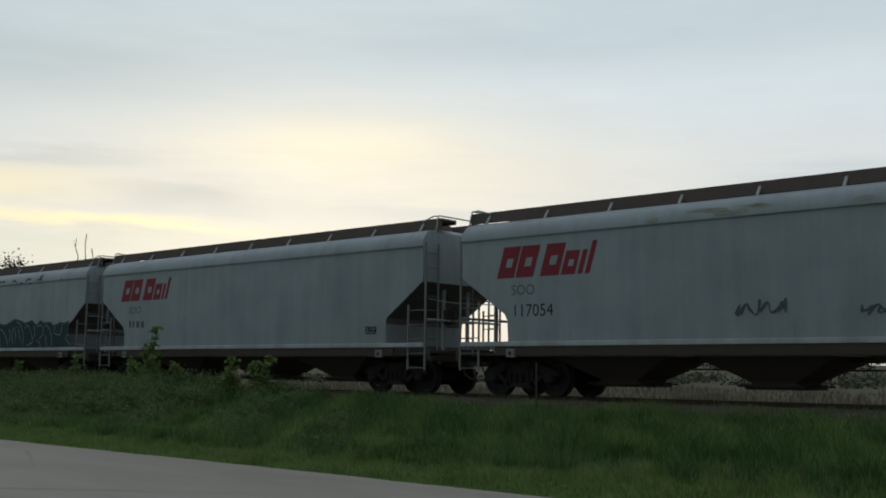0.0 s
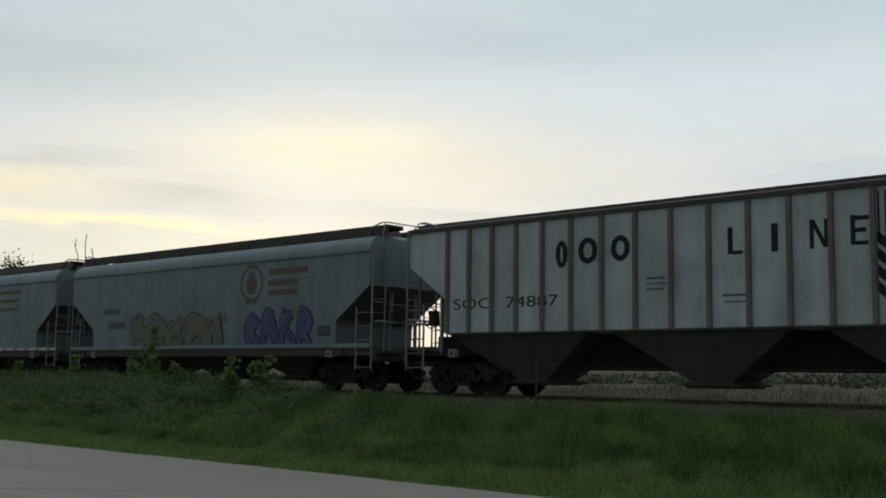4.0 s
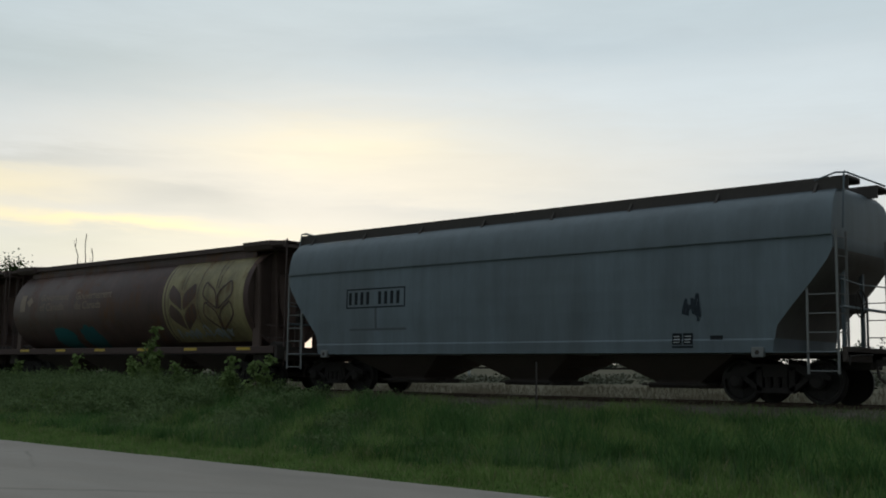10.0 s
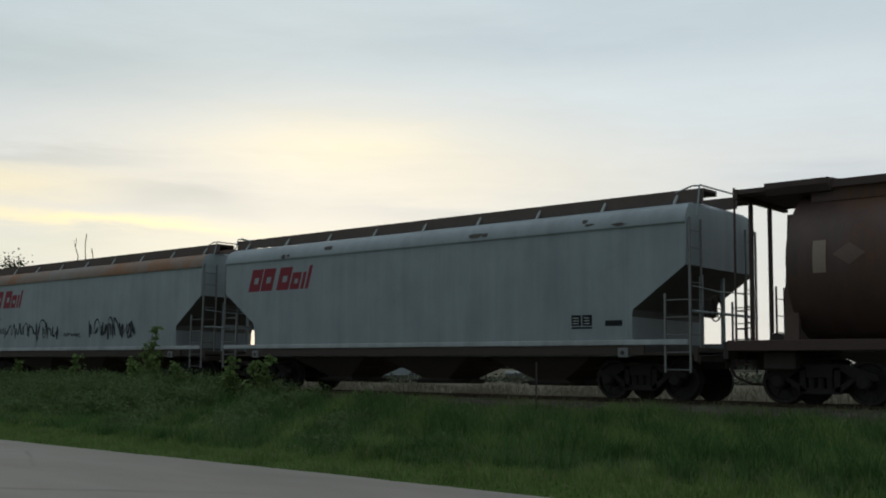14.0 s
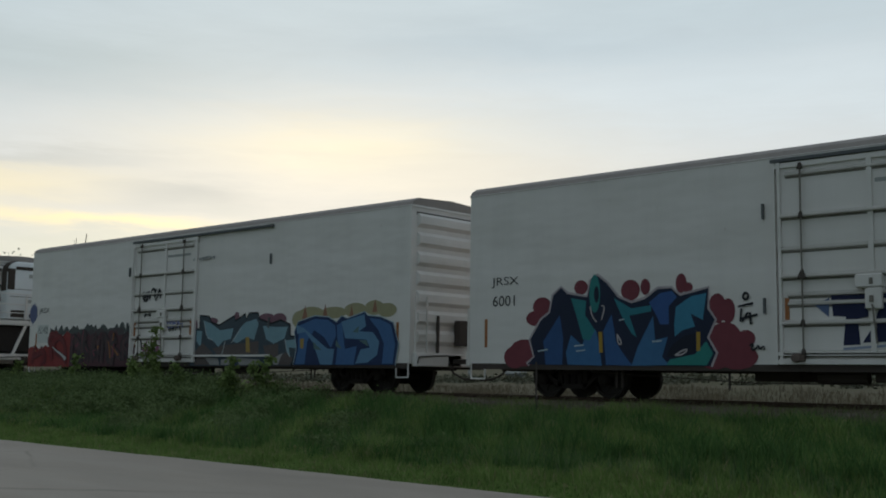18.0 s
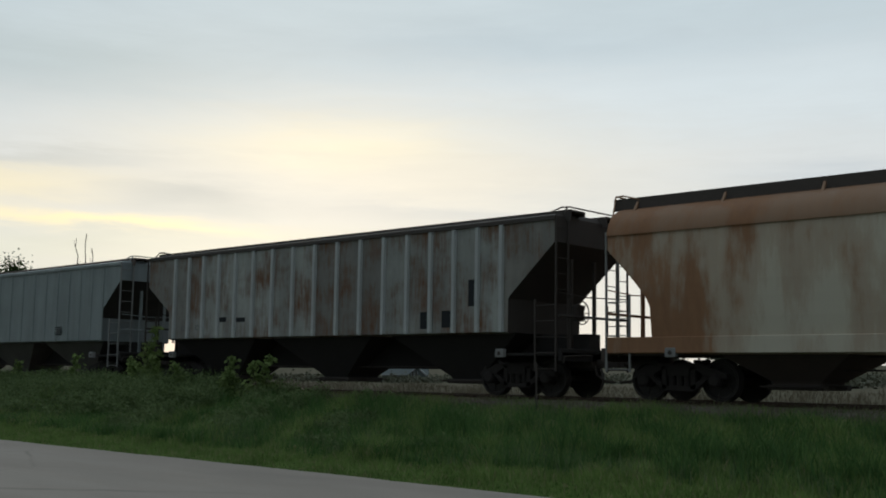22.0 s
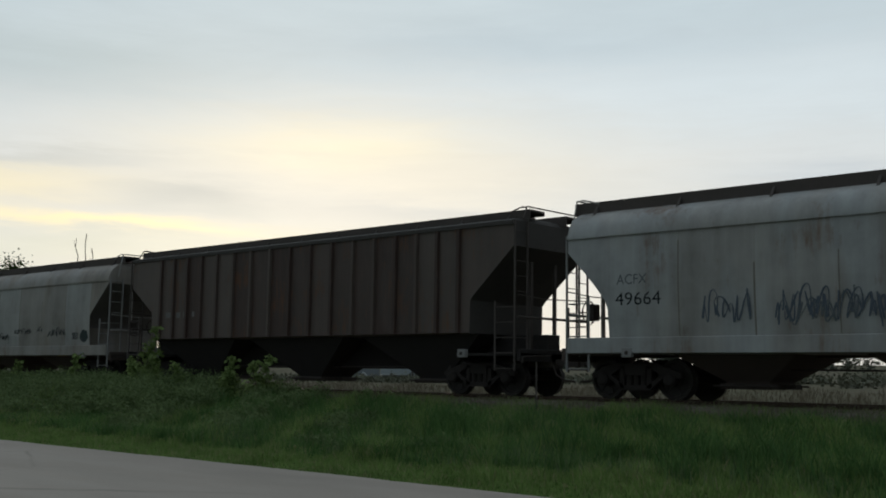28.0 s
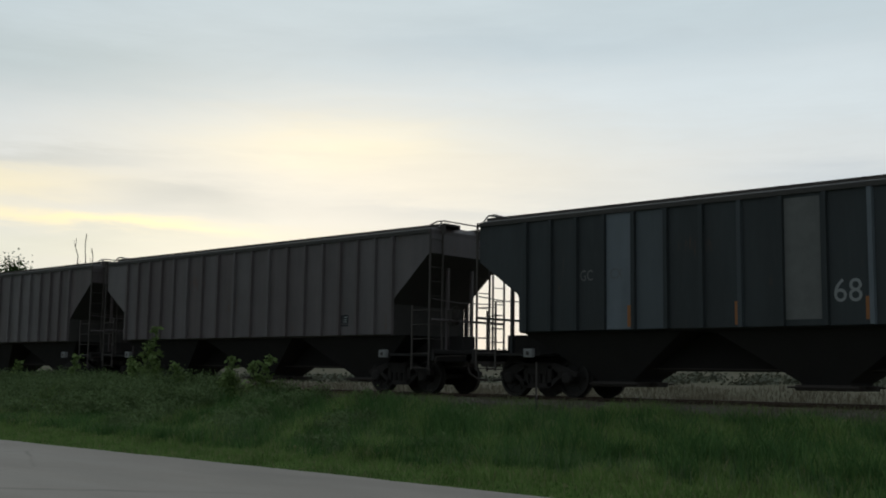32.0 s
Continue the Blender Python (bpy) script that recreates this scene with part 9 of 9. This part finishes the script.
def build_grass():
    r = np.random.RandomState(11)
    green = foliage("meadow_grass", (0.138, 0.222, 0.062), (0.275, 0.370, 0.115), (0.30, 0.27, 0.14), 0.35, 0.5)
    deep = foliage("rank_grass", (0.070, 0.145, 0.045), (0.150, 0.245, 0.075))
    straw = foliage("dry_straw", (0.130, 0.112, 0.078), (0.165, 0.142, 0.100), None, 0.15, 0.2)
    # meadow between road and track
    n = 190000
    y = 11.30 + (20.9 - 11.30) * r.uniform(0, 1, n) ** 1.1
    x = -y * r.uniform(0.12, 2.55, n) + r.uniform(-1, 1, n)
    verge = np.clip((y - 11.3) / 2.6, 0.0, 1.0)
    h = (0.07 + 0.21 * verge * (0.45 + 0.9 * patch(x, y, 0.9, 1.0))) * r.uniform(0.6, 1.35, n)
    h *= 1 + 0.6 * np.clip((-x - 24) / 6, 0, 1) * np.clip((y - 15) / 2, 0, 1)
    h *= np.where(y > 20.2, 0.95, 0.55 + 0.9 * patch(x, y, 2.7, 3.3) * patch(x, y, 1.1, 8.0) * 1.6)
    z = np.where(y > 20.0, np.maximum(ground_heights(x, y), -0.46 + (y - 20.0) * 0.24), ground_heights(x, y))
    blades("meadow_grass", "rough green meadow grass beside the road", "grass", x, y, z - 0.02, h, 0.012 + 0.012 * r.uniform(0, 1, n), r.uniform(0.1, 0.75, n), green, 1)
    # rank tufts
    m = 800
    ty = r.uniform(13.0, 19.6, m)
    tx = -ty * r.uniform(0.25, 2.3, m)
    big = np.clip(1.0 - np.abs(ty + 0.25 * tx - 13.0) / 3, 0.2, 1.0)
    k = 55
    x = (tx[:, None] + r.normal(0, 0.16, (m, k))).ravel()
    y = (ty[:, None] + r.normal(0, 0.12, (m, k))).ravel()
    h = (np.repeat(r.uniform(0.30, 0.66, m) * (0.6 + 0.5 * big), k)) * r.uniform(0.6, 1.1, m * k)
    blades("rank_grass", "taller dark grass in tufts", "grass", x, y, ground_heights(x, y) - 0.02, h, 0.016 + 0.01 * r.uniform(0, 1, m * k), r.uniform(0.15, 0.7, m * k), deep, 2)
    # thin growth over the near shoulder of the ballast
    n = 15000
    y = 20.35 + 1.35 * r.uniform(0, 1, n) ** 1.3
    x = -y * r.uniform(0.12, 2.3, n)
    z = np.interp(y, [20.0, 20.7, 21.65, 21.8], [-0.40, -0.13, -0.08, -0.18])
    shoulder = foliage("shoulder_growth", (0.155, 0.160, 0.085), (0.230, 0.205, 0.130), (0.15, 0.21, 0.08), 0.3, 0.3)
    blades("shoulder_growth", "sparse dry growth on the ballast shoulder", "grass", x, y, z - 0.02, (0.05 + 0.11 * patch(x, y, 1.3, 2.0)) * r.uniform(0.5, 1.3, n), 0.010 + 0.012 * r.uniform(0, 1, n), r.uniform(0.1, 0.8, n), shoulder, 16)
    # pale seed heads over the meadow
    n = 14000
    y = 13.0 + 7.4 * r.uniform(0, 1, n)
    x = -y * r.uniform(0.15, 2.4, n)
    pale = foliage("pale_seed_heads", (0.11, 0.16, 0.07), (0.20, 0.25, 0.12), None, 0.3)
    blades("seed_heads", "pale seed heads standing over the meadow", "grass", x, y, ground_heights(x, y) + 0.05, (0.16 + 0.26 * patch(x, y, 0.7, 5.0)) * r.uniform(0.6, 1.3, n), np.full(n, 0.010), r.uniform(0.05, 0.5, n), pale, 6)
    # dry stalks along the track and in the field beyond
    n = 900
    y = r.uniform(19.4, 20.7, n)
    x = -y * r.uniform(0.2, 1.5, n)
    blades("dry_stalks", "thin dry stalks at the foot of the ballast", "grass", x, y, ground_heights(x, y), r.uniform(0.25, 0.62, n), np.full(n, 0.008), r.uniform(0.02, 0.3, n), straw, 3)
    n = 60000
    y = 25.6 + 20 * r.uniform(0, 1, n) ** 1.6
    x = -y * r.uniform(0.15, 2.4, n)
    blades("field_straw", "dry pale grass in the field beyond the track", "grass", x, y, ground_heights(x, y) - 0.02, (0.15 + 0.30 * patch(x, y, 0.5, 2.0)) * r.uniform(0.6, 1.3, n), 0.02 + 0.02 * r.uniform(0, 1, n), r.uniform(0.1, 0.7, n), straw, 4)
    return green, deep


build_grass()


def leaves(centres, spread, count, size, seed, droop=0.3):
    """Leaf blades scattered round twig tips: folded diamonds of two faces."""
    r = np.random.RandomState(seed)
    c = np.repeat(np.asarray(centres), count, 0)
    n = len(c)
    p = c + r.normal(0, 1, (n, 3)) * spread
    s = size * r.uniform(0.6, 1.3, n)
    a = r.uniform(0, 2 * np.pi, n)
    tilt = r.uniform(-0.9, 0.6, n) - droop
    d = np.stack([np.cos(a) * np.cos(tilt), np.sin(a) * np.cos(tilt), np.sin(tilt)], 1)
    q = np.cross(d, r.normal(0, 1, (n, 3)) + np.array([0, 0, 1.5]))
    q /= np.linalg.norm(q, axis=1)[:, None] + 1e-9
    s = s[:, None]
    P = np.stack([p, p + d * s * 0.5 + q * s * 0.34, p + d * s, p + d * s * 0.5 - q * s * 0.34], 1)
    flat = (np.arange(n)[:, None] * 4 + np.array([0, 1, 2, 0, 2, 3])).ravel()
    return P.reshape(-1, 3), flat, np.full(2 * n, 3)


BARK = plain("grey_brown_bark", (0.085, 0.065, 0.05), 0.9, 0.5)
SHRUB_LEAF = foliage("bright_shrub_leaf", (0.150, 0.205, 0.070), (0.250, 0.320, 0.115), None, 0.4, 0.2)
WEED_LEAF = foliage("dull_weed_leaf", (0.135, 0.185, 0.075), (0.190, 0.245, 0.105), None, 0.35, 0.6)
TREE_LEAF = foliage("tree_leaf", (0.025, 0.045, 0.012), (0.06, 0.10, 0.03), None, 0.3)


def shrub(x, y, top, width, seed, mat=None, label="young leafy sapling beside the track", leaf=0.13, density=2.6):
    """A sapling: several leaning stems with side twigs and leaves in loose tiers."""
    rng = random.Random(seed)
    z0 = ground_z(x, y) - 0.03
    h = top - z0
    t = thing("shrub", label, "shrub", "saplings by the track", at=(x, y, z0))
    stems, tips = Shape(), []
    for k in range(max(2, int(width * 4))):
        a = rng.uniform(0, 6.28)
        bx, by = 0.12 * width * math.cos(a), 0.12 * width * math.sin(a)
        ex, ey = width * 0.42 * rng.uniform(0.1, 1) * math.cos(a), width * 0.42 * rng.uniform(0.1, 1) * math.sin(a)
        hk = h * (1.0 if k == 0 else rng.uniform(0.45, 0.92))
        pts = [(bx + (ex - bx) * u ** 1.5, by + (ey - by) * u ** 1.5, hk * u) for u in (0, 0.35, 0.7, 1.0)]
        for i in range(3):
            stems.tube(pts[i], pts[i + 1], 0.016 * (1 - 0.25 * i), 5, r2=0.016 * (1 - 0.25 * (i + 1)))
        for i in range(7):
            u = 0.25 + 0.75 * i / 6
            px, py, pz = bx + (ex - bx) * u ** 1.5, by + (ey - by) * u ** 1.5, hk * u
            b = rng.uniform(0, 6.28)
            l = width * 0.28 * (1.15 - u) + 0.05
            tip = (px + l * math.cos(b), py + l * math.sin(b), pz + l * 0.5)
            stems.tube((px, py, pz), tip, 0.006, 4, r2=0.003)
            tips += [tip, ((px + tip[0]) / 2, (py + tip[1]) / 2, (pz + tip[2]) / 2)]
        tips.append(pts[-1])
    part("stems", stems, BARK, t)
    v, f, c = leaves(tips, 0.055, int(6 * density), leaf, seed)
    ob = part("leaves", quick_mesh("leaves", v, f, c, mat or SHRUB_LEAF), None, t)
    return t


SMALL = "small leafy sapling beside the track"
LOW = "low broad leafy sapling beside the track"
for sx, sy, stop, swide, sseed, slabel in ((-30.45, 19.3, 1.80, 1.15, 1, "tall young leafy sapling beside the track"), (-29.75, 19.35, 1.35, 0.9, 11, SMALL),
                                           (-34.45, 19.3, 0.95, 0.55, 2, SMALL), (-25.93, 19.3, 0.86, 0.75, 3, SMALL), (-24.25, 19.3, 0.86, 0.85, 4, LOW), (-28.03, 19.3, 0.68, 0.7, 5, LOW),
                                           (-38.1, 19.3, 0.70, 0.8, 6, LOW)):
    shrub(sx, sy, stop, swide, sseed, label=slabel)


def build_weeds():
    """Thick broad-leaved weeds on the rise, clump by clump, each tier of leaves on its own height."""
    r = np.random.RandomState(5)
    m = 1750
    cy = 13.6 + 6.9 * r.uniform(0, 1, m) ** 0.8
    cx = -cy * r.uniform(0.85, 2.4, m)
    rise = np.clip((-cx - 19) / 9, 0, 1) * np.clip((cy - 13.4) / 3, 0.25, 1)
    keep = patch(cx, cy, 0.8, 4.0) + 0.55 * rise > 0.72
    cx, cy, rise = cx[keep], cy[keep], rise[keep]
    m, k = len(cx), 26
    top = (0.22 + 0.50 * rise) * r.uniform(0.55, 1.2, m)
    u = r.uniform(0.12, 1.0, (m, k))
    wide = (0.20 + 0.12 * rise)[:, None] * np.sqrt(1.05 - u * u * 0.8)
    x = (cx[:, None] + r.normal(0, 1, (m, k)) * wide).ravel()
    y = (cy[:, None] + r.normal(0, 0.8, (m, k)) * wide).ravel()
    z = ground_heights(x, y) + (u * top[:, None]).ravel()
    v, f, c = leaves(np.stack([x, y, z], 1), 0.07, 7, 0.078, 6, -0.35)
    tagged(new("weeds", quick_mesh("weeds", v, f, c, WEED_LEAF)), "thick broad-leaved weeds on the grassy rise", "weeds", kind="stuff")
    n = len(x) // 4
    straw = foliage("weed_stem", (0.10, 0.15, 0.05), (0.20, 0.24, 0.10), None, 0.2)
    blades("weed_stems", "thin upright stems among the weeds", "weeds", x[:n], y[:n], ground_heights(x[:n], y[:n]), (z[:n] - ground_heights(x[:n], y[:n])) * 1.3 + 0.1, np.full(n, 0.012), r.uniform(0.05, 0.4, n), straw, 9)


build_weeds()
tagged(new("dandelion", Shape().tube((-14.83, 12.55, -0.95), (-14.80, 12.55, -0.80), 0.006, 5).lathe_y(-14.80, -0.78, [(12.52, 0.01), (12.53, 0.028), (12.55, 0.033), (12.56, 0.01)], 10).mesh("dandelion", [plain("faded_yellow_petal", (0.20, 0.21, 0.07))])), "small pale yellow flower head in the verge", "flower")


# ---------------------------------------------------------------- beyond the track
def tree(x, y, top, crown, seed, label, bare=False, far=1.0):
    rng = random.Random(seed)
    z0 = ground_z(x, y) - 0.1
    h = top - z0
    t = thing("tree", label, "tree", at=(x, y, z0))
    wood, tips = Shape(), []

    stop = 2 if bare else 3

    def limb(p, d, l, r, depth):
        q = p + d * l
        wood.tube(p, q, r, 6 if depth < 2 else 4, r2=r * 0.62)
        if depth >= stop:
            tips.append(tuple(q))
            tips.append(tuple((p + q) / 2))
            return
        for k in range(2 if bare else rng.randrange(2, 4) if depth else 5):
            a = rng.uniform(0, 6.28)
            s = rng.uniform(0.35, 0.75)
            e = (d + Vector((math.cos(a) * s, math.sin(a) * s, rng.uniform(-0.05, 0.35)))).normalized()
            limb(q if k else p + d * l * 0.85, e, l * rng.uniform(0.55, 0.78), r * 0.58, depth + 1)

    limb(Vector((0, 0, 0)), Vector((0, 0, 1)), h * 0.36, h * 0.018, 0)
    zmax = max(v[2] for v in wood.v)
    rmax = max(math.hypot(v[0], v[1]) for v in wood.v)
    kz, kr = h / zmax, crown / rmax
    wood.v = [(a * kr, b * kr, c * kz) for a, b, c in wood.v]
    part("trunk", wood, BARK, t, "trunk with branching limbs")
    if not bare:
        v, f, c = leaves([(a * kr, b * kr, c * kz * 0.97) for a, b, c in tips], crown * 0.14, 60, 0.26 * far, seed)
        part("crown", quick_mesh("crown", v, f, c, TREE_LEAF), None, t, "loose green leaves")
    return t


tree(-94.4, 45, 10.1, 4.2, 3, "leafy green tree beyond the track")
tree(-112.0, 52, 11.0, 4.2, 5, "leafy green tree beyond the track")


def dead_tree(x, y, top, seed):
    """Bare dead tree: a forked trunk with two thin crooked leaders and a few twigs."""
    rng = random.Random(seed)
    z0 = ground_z(x, y) - 0.1
    t = thing("tree", "bare dead tree with thin upright branches", "tree", at=(x, y, z0))
    h = top - z0
    wood = Shape().tube((0, 0, 0), (-0.1, 0, h * 0.45), 0.16, 7, r2=0.12)
    for base, tip, k in (((-0.1, 0, h * 0.45), (-1.45, 0.2, h * 0.985), 0), ((-0.1, 0, h * 0.40), (0.85, -0.2, h), 1), ((-0.1, 0, h * 0.42), (1.1, 0.3, h * 0.90), 2)):
        a, b = Vector(base), Vector(tip)
        pts = []
        for i in range(9):
            u = i / 8
            p = a.lerp(b, u) + Vector((0.55 * (1 if k else 0.6) * math.sin(math.pi * u) + rng.uniform(-0.07, 0.07), rng.uniform(-0.1, 0.1), 0))
            pts.append(p)
        for i in range(8):
            wood.tube(pts[i], pts[i + 1], 0.075 - 0.0065 * i, 5, r2=0.075 - 0.0065 * (i + 1))
        for i in range(3, 8):
            side = rng.choice((-1, 1))
            e = pts[i] + Vector((side * rng.uniform(0.2, 0.45), rng.uniform(-0.2, 0.2), rng.uniform(0.35, 0.85)))
            wood.tube(pts[i], e, 0.024, 4, r2=0.010)
    part("trunk", wood, BARK, t, "crooked bare branches")


dead_tree(-80.1, 45, 11.35, 7)


def build_woods():
    """Far belt of trees along the horizon, and the scrub before it."""
    r = np.random.RandomState(21)
    # leaf colours greyed and lightened to carry the haze of distance
    far_leaf = foliage("hazed_woods_leaf", (0.085, 0.093, 0.070), (0.125, 0.132, 0.102), None, 0.2)
    tips = []
    for k in range(150):
        x = -860 + 900 * k / 150 + r.uniform(-4, 4)
        y = 330 + r.uniform(-25, 25)
        zb = ground_z(x, y)
        top = 3.5 + 5.0 * abs(noise.noise((x * 0.013, 3, 1))) + r.uniform(0, 2.5)
        for j in range(46):
            u = r.uniform(0, 1)
            w = 3.6 * math.sqrt(max(0.05, 1 - (2 * u - 0.8) ** 2 * 0.7))
            tips.append((x + r.normal(0, w * 0.7), y + r.normal(0, w * 0.5), zb - 0.5 + top * u))
    v, f, c = leaves(tips, 0.7, 9, 1.1, 8)
    tagged(new("far_woods", quick_mesh("far_woods", v, f, c, far_leaf)), "distant belt of trees along the horizon", "woods", kind="stuff")
    scrub_leaf = foliage("tan_scrub_leaf", (0.100, 0.102, 0.070), (0.112, 0.112, 0.080), None, 0.12, 0.1)
    tips = []
    for k in range(420):
        y = r.uniform(48, 66)
        x = -y * r.uniform(0.25, 2.3)
        top = ground_z(x, y) + 0.08 + 0.22 * max(0.0, noise.noise((x * 0.09, y * 0.03, 5)) + 0.2)
        for j in range(7):
            tips.append((x + r.normal(0, 0.5), y + r.normal(0, 0.4), ground_z(x, y) + (top - ground_z(x, y)) * r.uniform(0.05, 1)))
    v, f, c = leaves(tips, 0.20, 12, 0.26, 9)
    tagged(new("scrub", quick_mesh("scrub", v, f, c, scrub_leaf)), "low tan-green scrub across the field", "scrub", kind="stuff")


build_woods()


CLAPBOARD = plain("white_clapboard", (0.40, 0.41, 0.41), 0.7, 0.15)
SIDING = plain("grey_siding", (0.105, 0.118, 0.115), 0.8, 0.2)
SHINGLES = plain("pale_grey_shingles", (0.135, 0.148, 0.145), 0.8, 0.25, 3.0)
DARK_SHINGLES = plain("dark_grey_shingles", (0.06, 0.068, 0.07), 0.8, 0.25, 3.0)


def far_roof(house, name, a, b, c, d, mat):
    """One roof slope: the corners a, b along the eave, c, d along the ridge."""
    up = Vector((0, 0, 0.14))
    corners = [Vector(p) for p in (a, b, c, d)]
    part(name, Shape().loft([[tuple(p) for p in corners], [tuple(p + up) for p in corners]]), mat, house)


def white_rake(house, p, q):
    part("rake_board", Shape().tube(p, q, 0.17, 6), CLAPBOARD, house)


def far_house():
    """House across the field: long roof, front gable with a twin window."""
    t = thing("house", "grey house with a pale roof and a white-edged front gable", "house", at=(-156.6, 165.0, -1.15))
    t.rotation_euler = (0, 0, radians(43.5))
    part("wall", Shape().box(-7.2, 2.0, 0.0, 7.0, 0, 1.75), SIDING, t)
    part("end_gable", Shape().loft([[(-7.2, 0.2, 1.75), (-7.2, 6.8, 1.75), (-7.2, 3.5, 4.4)], [(-7.0, 0.2, 1.75), (-7.0, 6.8, 1.75), (-7.0, 3.5, 4.4)]]), SIDING, t)
    far_roof(t, "roof_slope", (-7.6, -0.5, 1.62), (2.4, -0.5, 1.62), (2.4, 3.5, 4.6), (-7.6, 3.5, 4.6), SHINGLES)
    far_roof(t, "roof_slope", (-7.6, 7.5, 1.62), (2.4, 7.5, 1.62), (2.4, 3.5, 4.6), (-7.6, 3.5, 4.6), SHINGLES)
    part("front_gable", Shape().prism_y([(-2.0, 0), (2.0, 0), (2.0, 1.45), (0, 3.25), (-2.0, 1.45)], -1.6, 3.0), SIDING, t)
    for k in (-1, 1):
        far_roof(t, "gable_slope", (k * 2.3, -1.9, 1.16), (k * 2.3, 3.0, 1.16), (0, 3.0, 3.25), (0, -1.9, 3.25), SHINGLES)
    white_rake(t, (2.35, -1.95, 1.18), (0, -1.95, 3.38))
    white_rake(t, (0, -1.95, 3.38), (-1.0, -1.95, 2.44))
    part("eave_board", Shape().box(-5.6, 1.9, -1.72, -1.6, 0.45, 0.66), CLAPBOARD, t)
    part("eave_board", Shape().box(-7.6, -2.1, -0.62, -0.5, 1.55, 1.72), CLAPBOARD, t)
    for k in (-0.95, -0.25):
        w = part("window", Shape().box(k - 0.28, k + 0.28, -1.64, -1.58, 1.05, 2.3), BLACK, t)
        for a in (k - 0.28, k + 0.22):
            part("casing", Shape().box(a, a + 0.1, -1.68, -1.6, 1.0, 2.35), CLAPBOARD, w)


def far_garage():
    """Garage with a small white porch gable."""
    t = thing("garage", "low blue-grey garage with a small white gable", "garage", at=(-172.6, 165.0, -1.15))
    t.rotation_euler = (0, 0, radians(46.0))
    wall = plain("blue_grey_siding", (0.16, 0.18, 0.19), 0.8, 0.15)
    part("wall", Shape().box(-1.9, 3.2, 0.0, 5.0, 0, 1.2), wall, t)
    far_roof(t, "roof_slope", (-2.2, -0.4, 1.1), (3.5, -0.4, 1.1), (3.5, 2.5, 2.7), (-2.2, 2.5, 2.7), DARK_SHINGLES)
    far_roof(t, "roof_slope", (-2.2, 5.4, 1.1), (3.5, 5.4, 1.1), (3.5, 2.5, 2.7), (-2.2, 2.5, 2.7), DARK_SHINGLES)
    part("porch_gable", Shape().prism_y([(-1.0, 0), (1.0, 0), (1.0, 0.9), (0, 1.9), (-1.0, 0.9)], -1.2, 0.5), wall, t)
    for k in (-1, 1):
        white_rake(t, (k * 1.2, -1.3, 0.78), (0, -1.3, 2.02))


def far_shed():
    """Low shed with a bright roof edge."""
    t = thing("shed", "low pale metal shed beyond the field", "shed", at=(-95.3, 120.0, -0.75))
    t.rotation_euler = (0, 0, radians(38.5))
    part("wall", Shape().box(-1.1, 1.6, 0, 2.4, 0, 1.65), SHINGLES, t)
    far_roof(t, "roof_slope", (-1.25, -0.2, 1.62), (1.75, -0.2, 1.62), (1.75, 2.6, 1.9), (-1.25, 2.6, 1.9), SHINGLES)
    part("roof_edge", Shape().box(-1.25, 0.7, -0.3, -0.2, 1.58, 1.72), CLAPBOARD, t)


far_house()
far_garage()
far_shed()
post = thing("post", "white wooden post in the far field", "post", at=(-93.2, 108.0, -0.8))
part("shaft", Shape().box(-0.11, 0.11, -0.11, 0.11, 0, 2.1, c=0.02), CLAPBOARD, post)
part("cap", Shape().box(-0.14, 0.14, -0.14, 0.14, 2.1, 2.16), CLAPBOARD, post)
tagged(new("marker_stake", Shape().box(-15.25, -15.215, 19.98, 20.015, -0.5, 0.82, c=0.004).mesh("marker_stake", [GRATE_DARK])), "thin dark metal stake in the grass", "stake")


# ---------------------------------------------------------------- the train's run
def along(t):
    """Metres that the train has gone at t seconds: it gains speed slowly."""
    return 0.84 * (20.1023 * t + 0.020503 * t * t)


def motions():
    cars = [o for o in scene.objects if o.parent is None and o.get("group") == "freight train"]
    for car in cars:
        x, y, z = car.location
        walk(car, [(t, pose(x + along(t), y, z)) for t in range(33)])
    # wheels turn as far as the train rolls; axles alike share one course
    fore = [w for t in TRUCKS for w in t.children if w.location.x > 0]
    aft = [w for t in TRUCKS for w in t.children if w.location.x < 0]
    for same in (fore, aft):
        x, y, z = same[0].location
        walk(same[0], [(i / FPS, pose(x, y, z, 0, math.degrees(along(i / FPS) / WHEEL_R), 0)) for i in range(32 * FPS + 1)])
        for w in same[1:]:
            w.rotation_mode = "QUATERNION"
            w.animation_data_create()
            w.animation_data.action = same[0].animation_data.action
            w.animation_data.action_slot = same[0].animation_data.action_slot


motions()
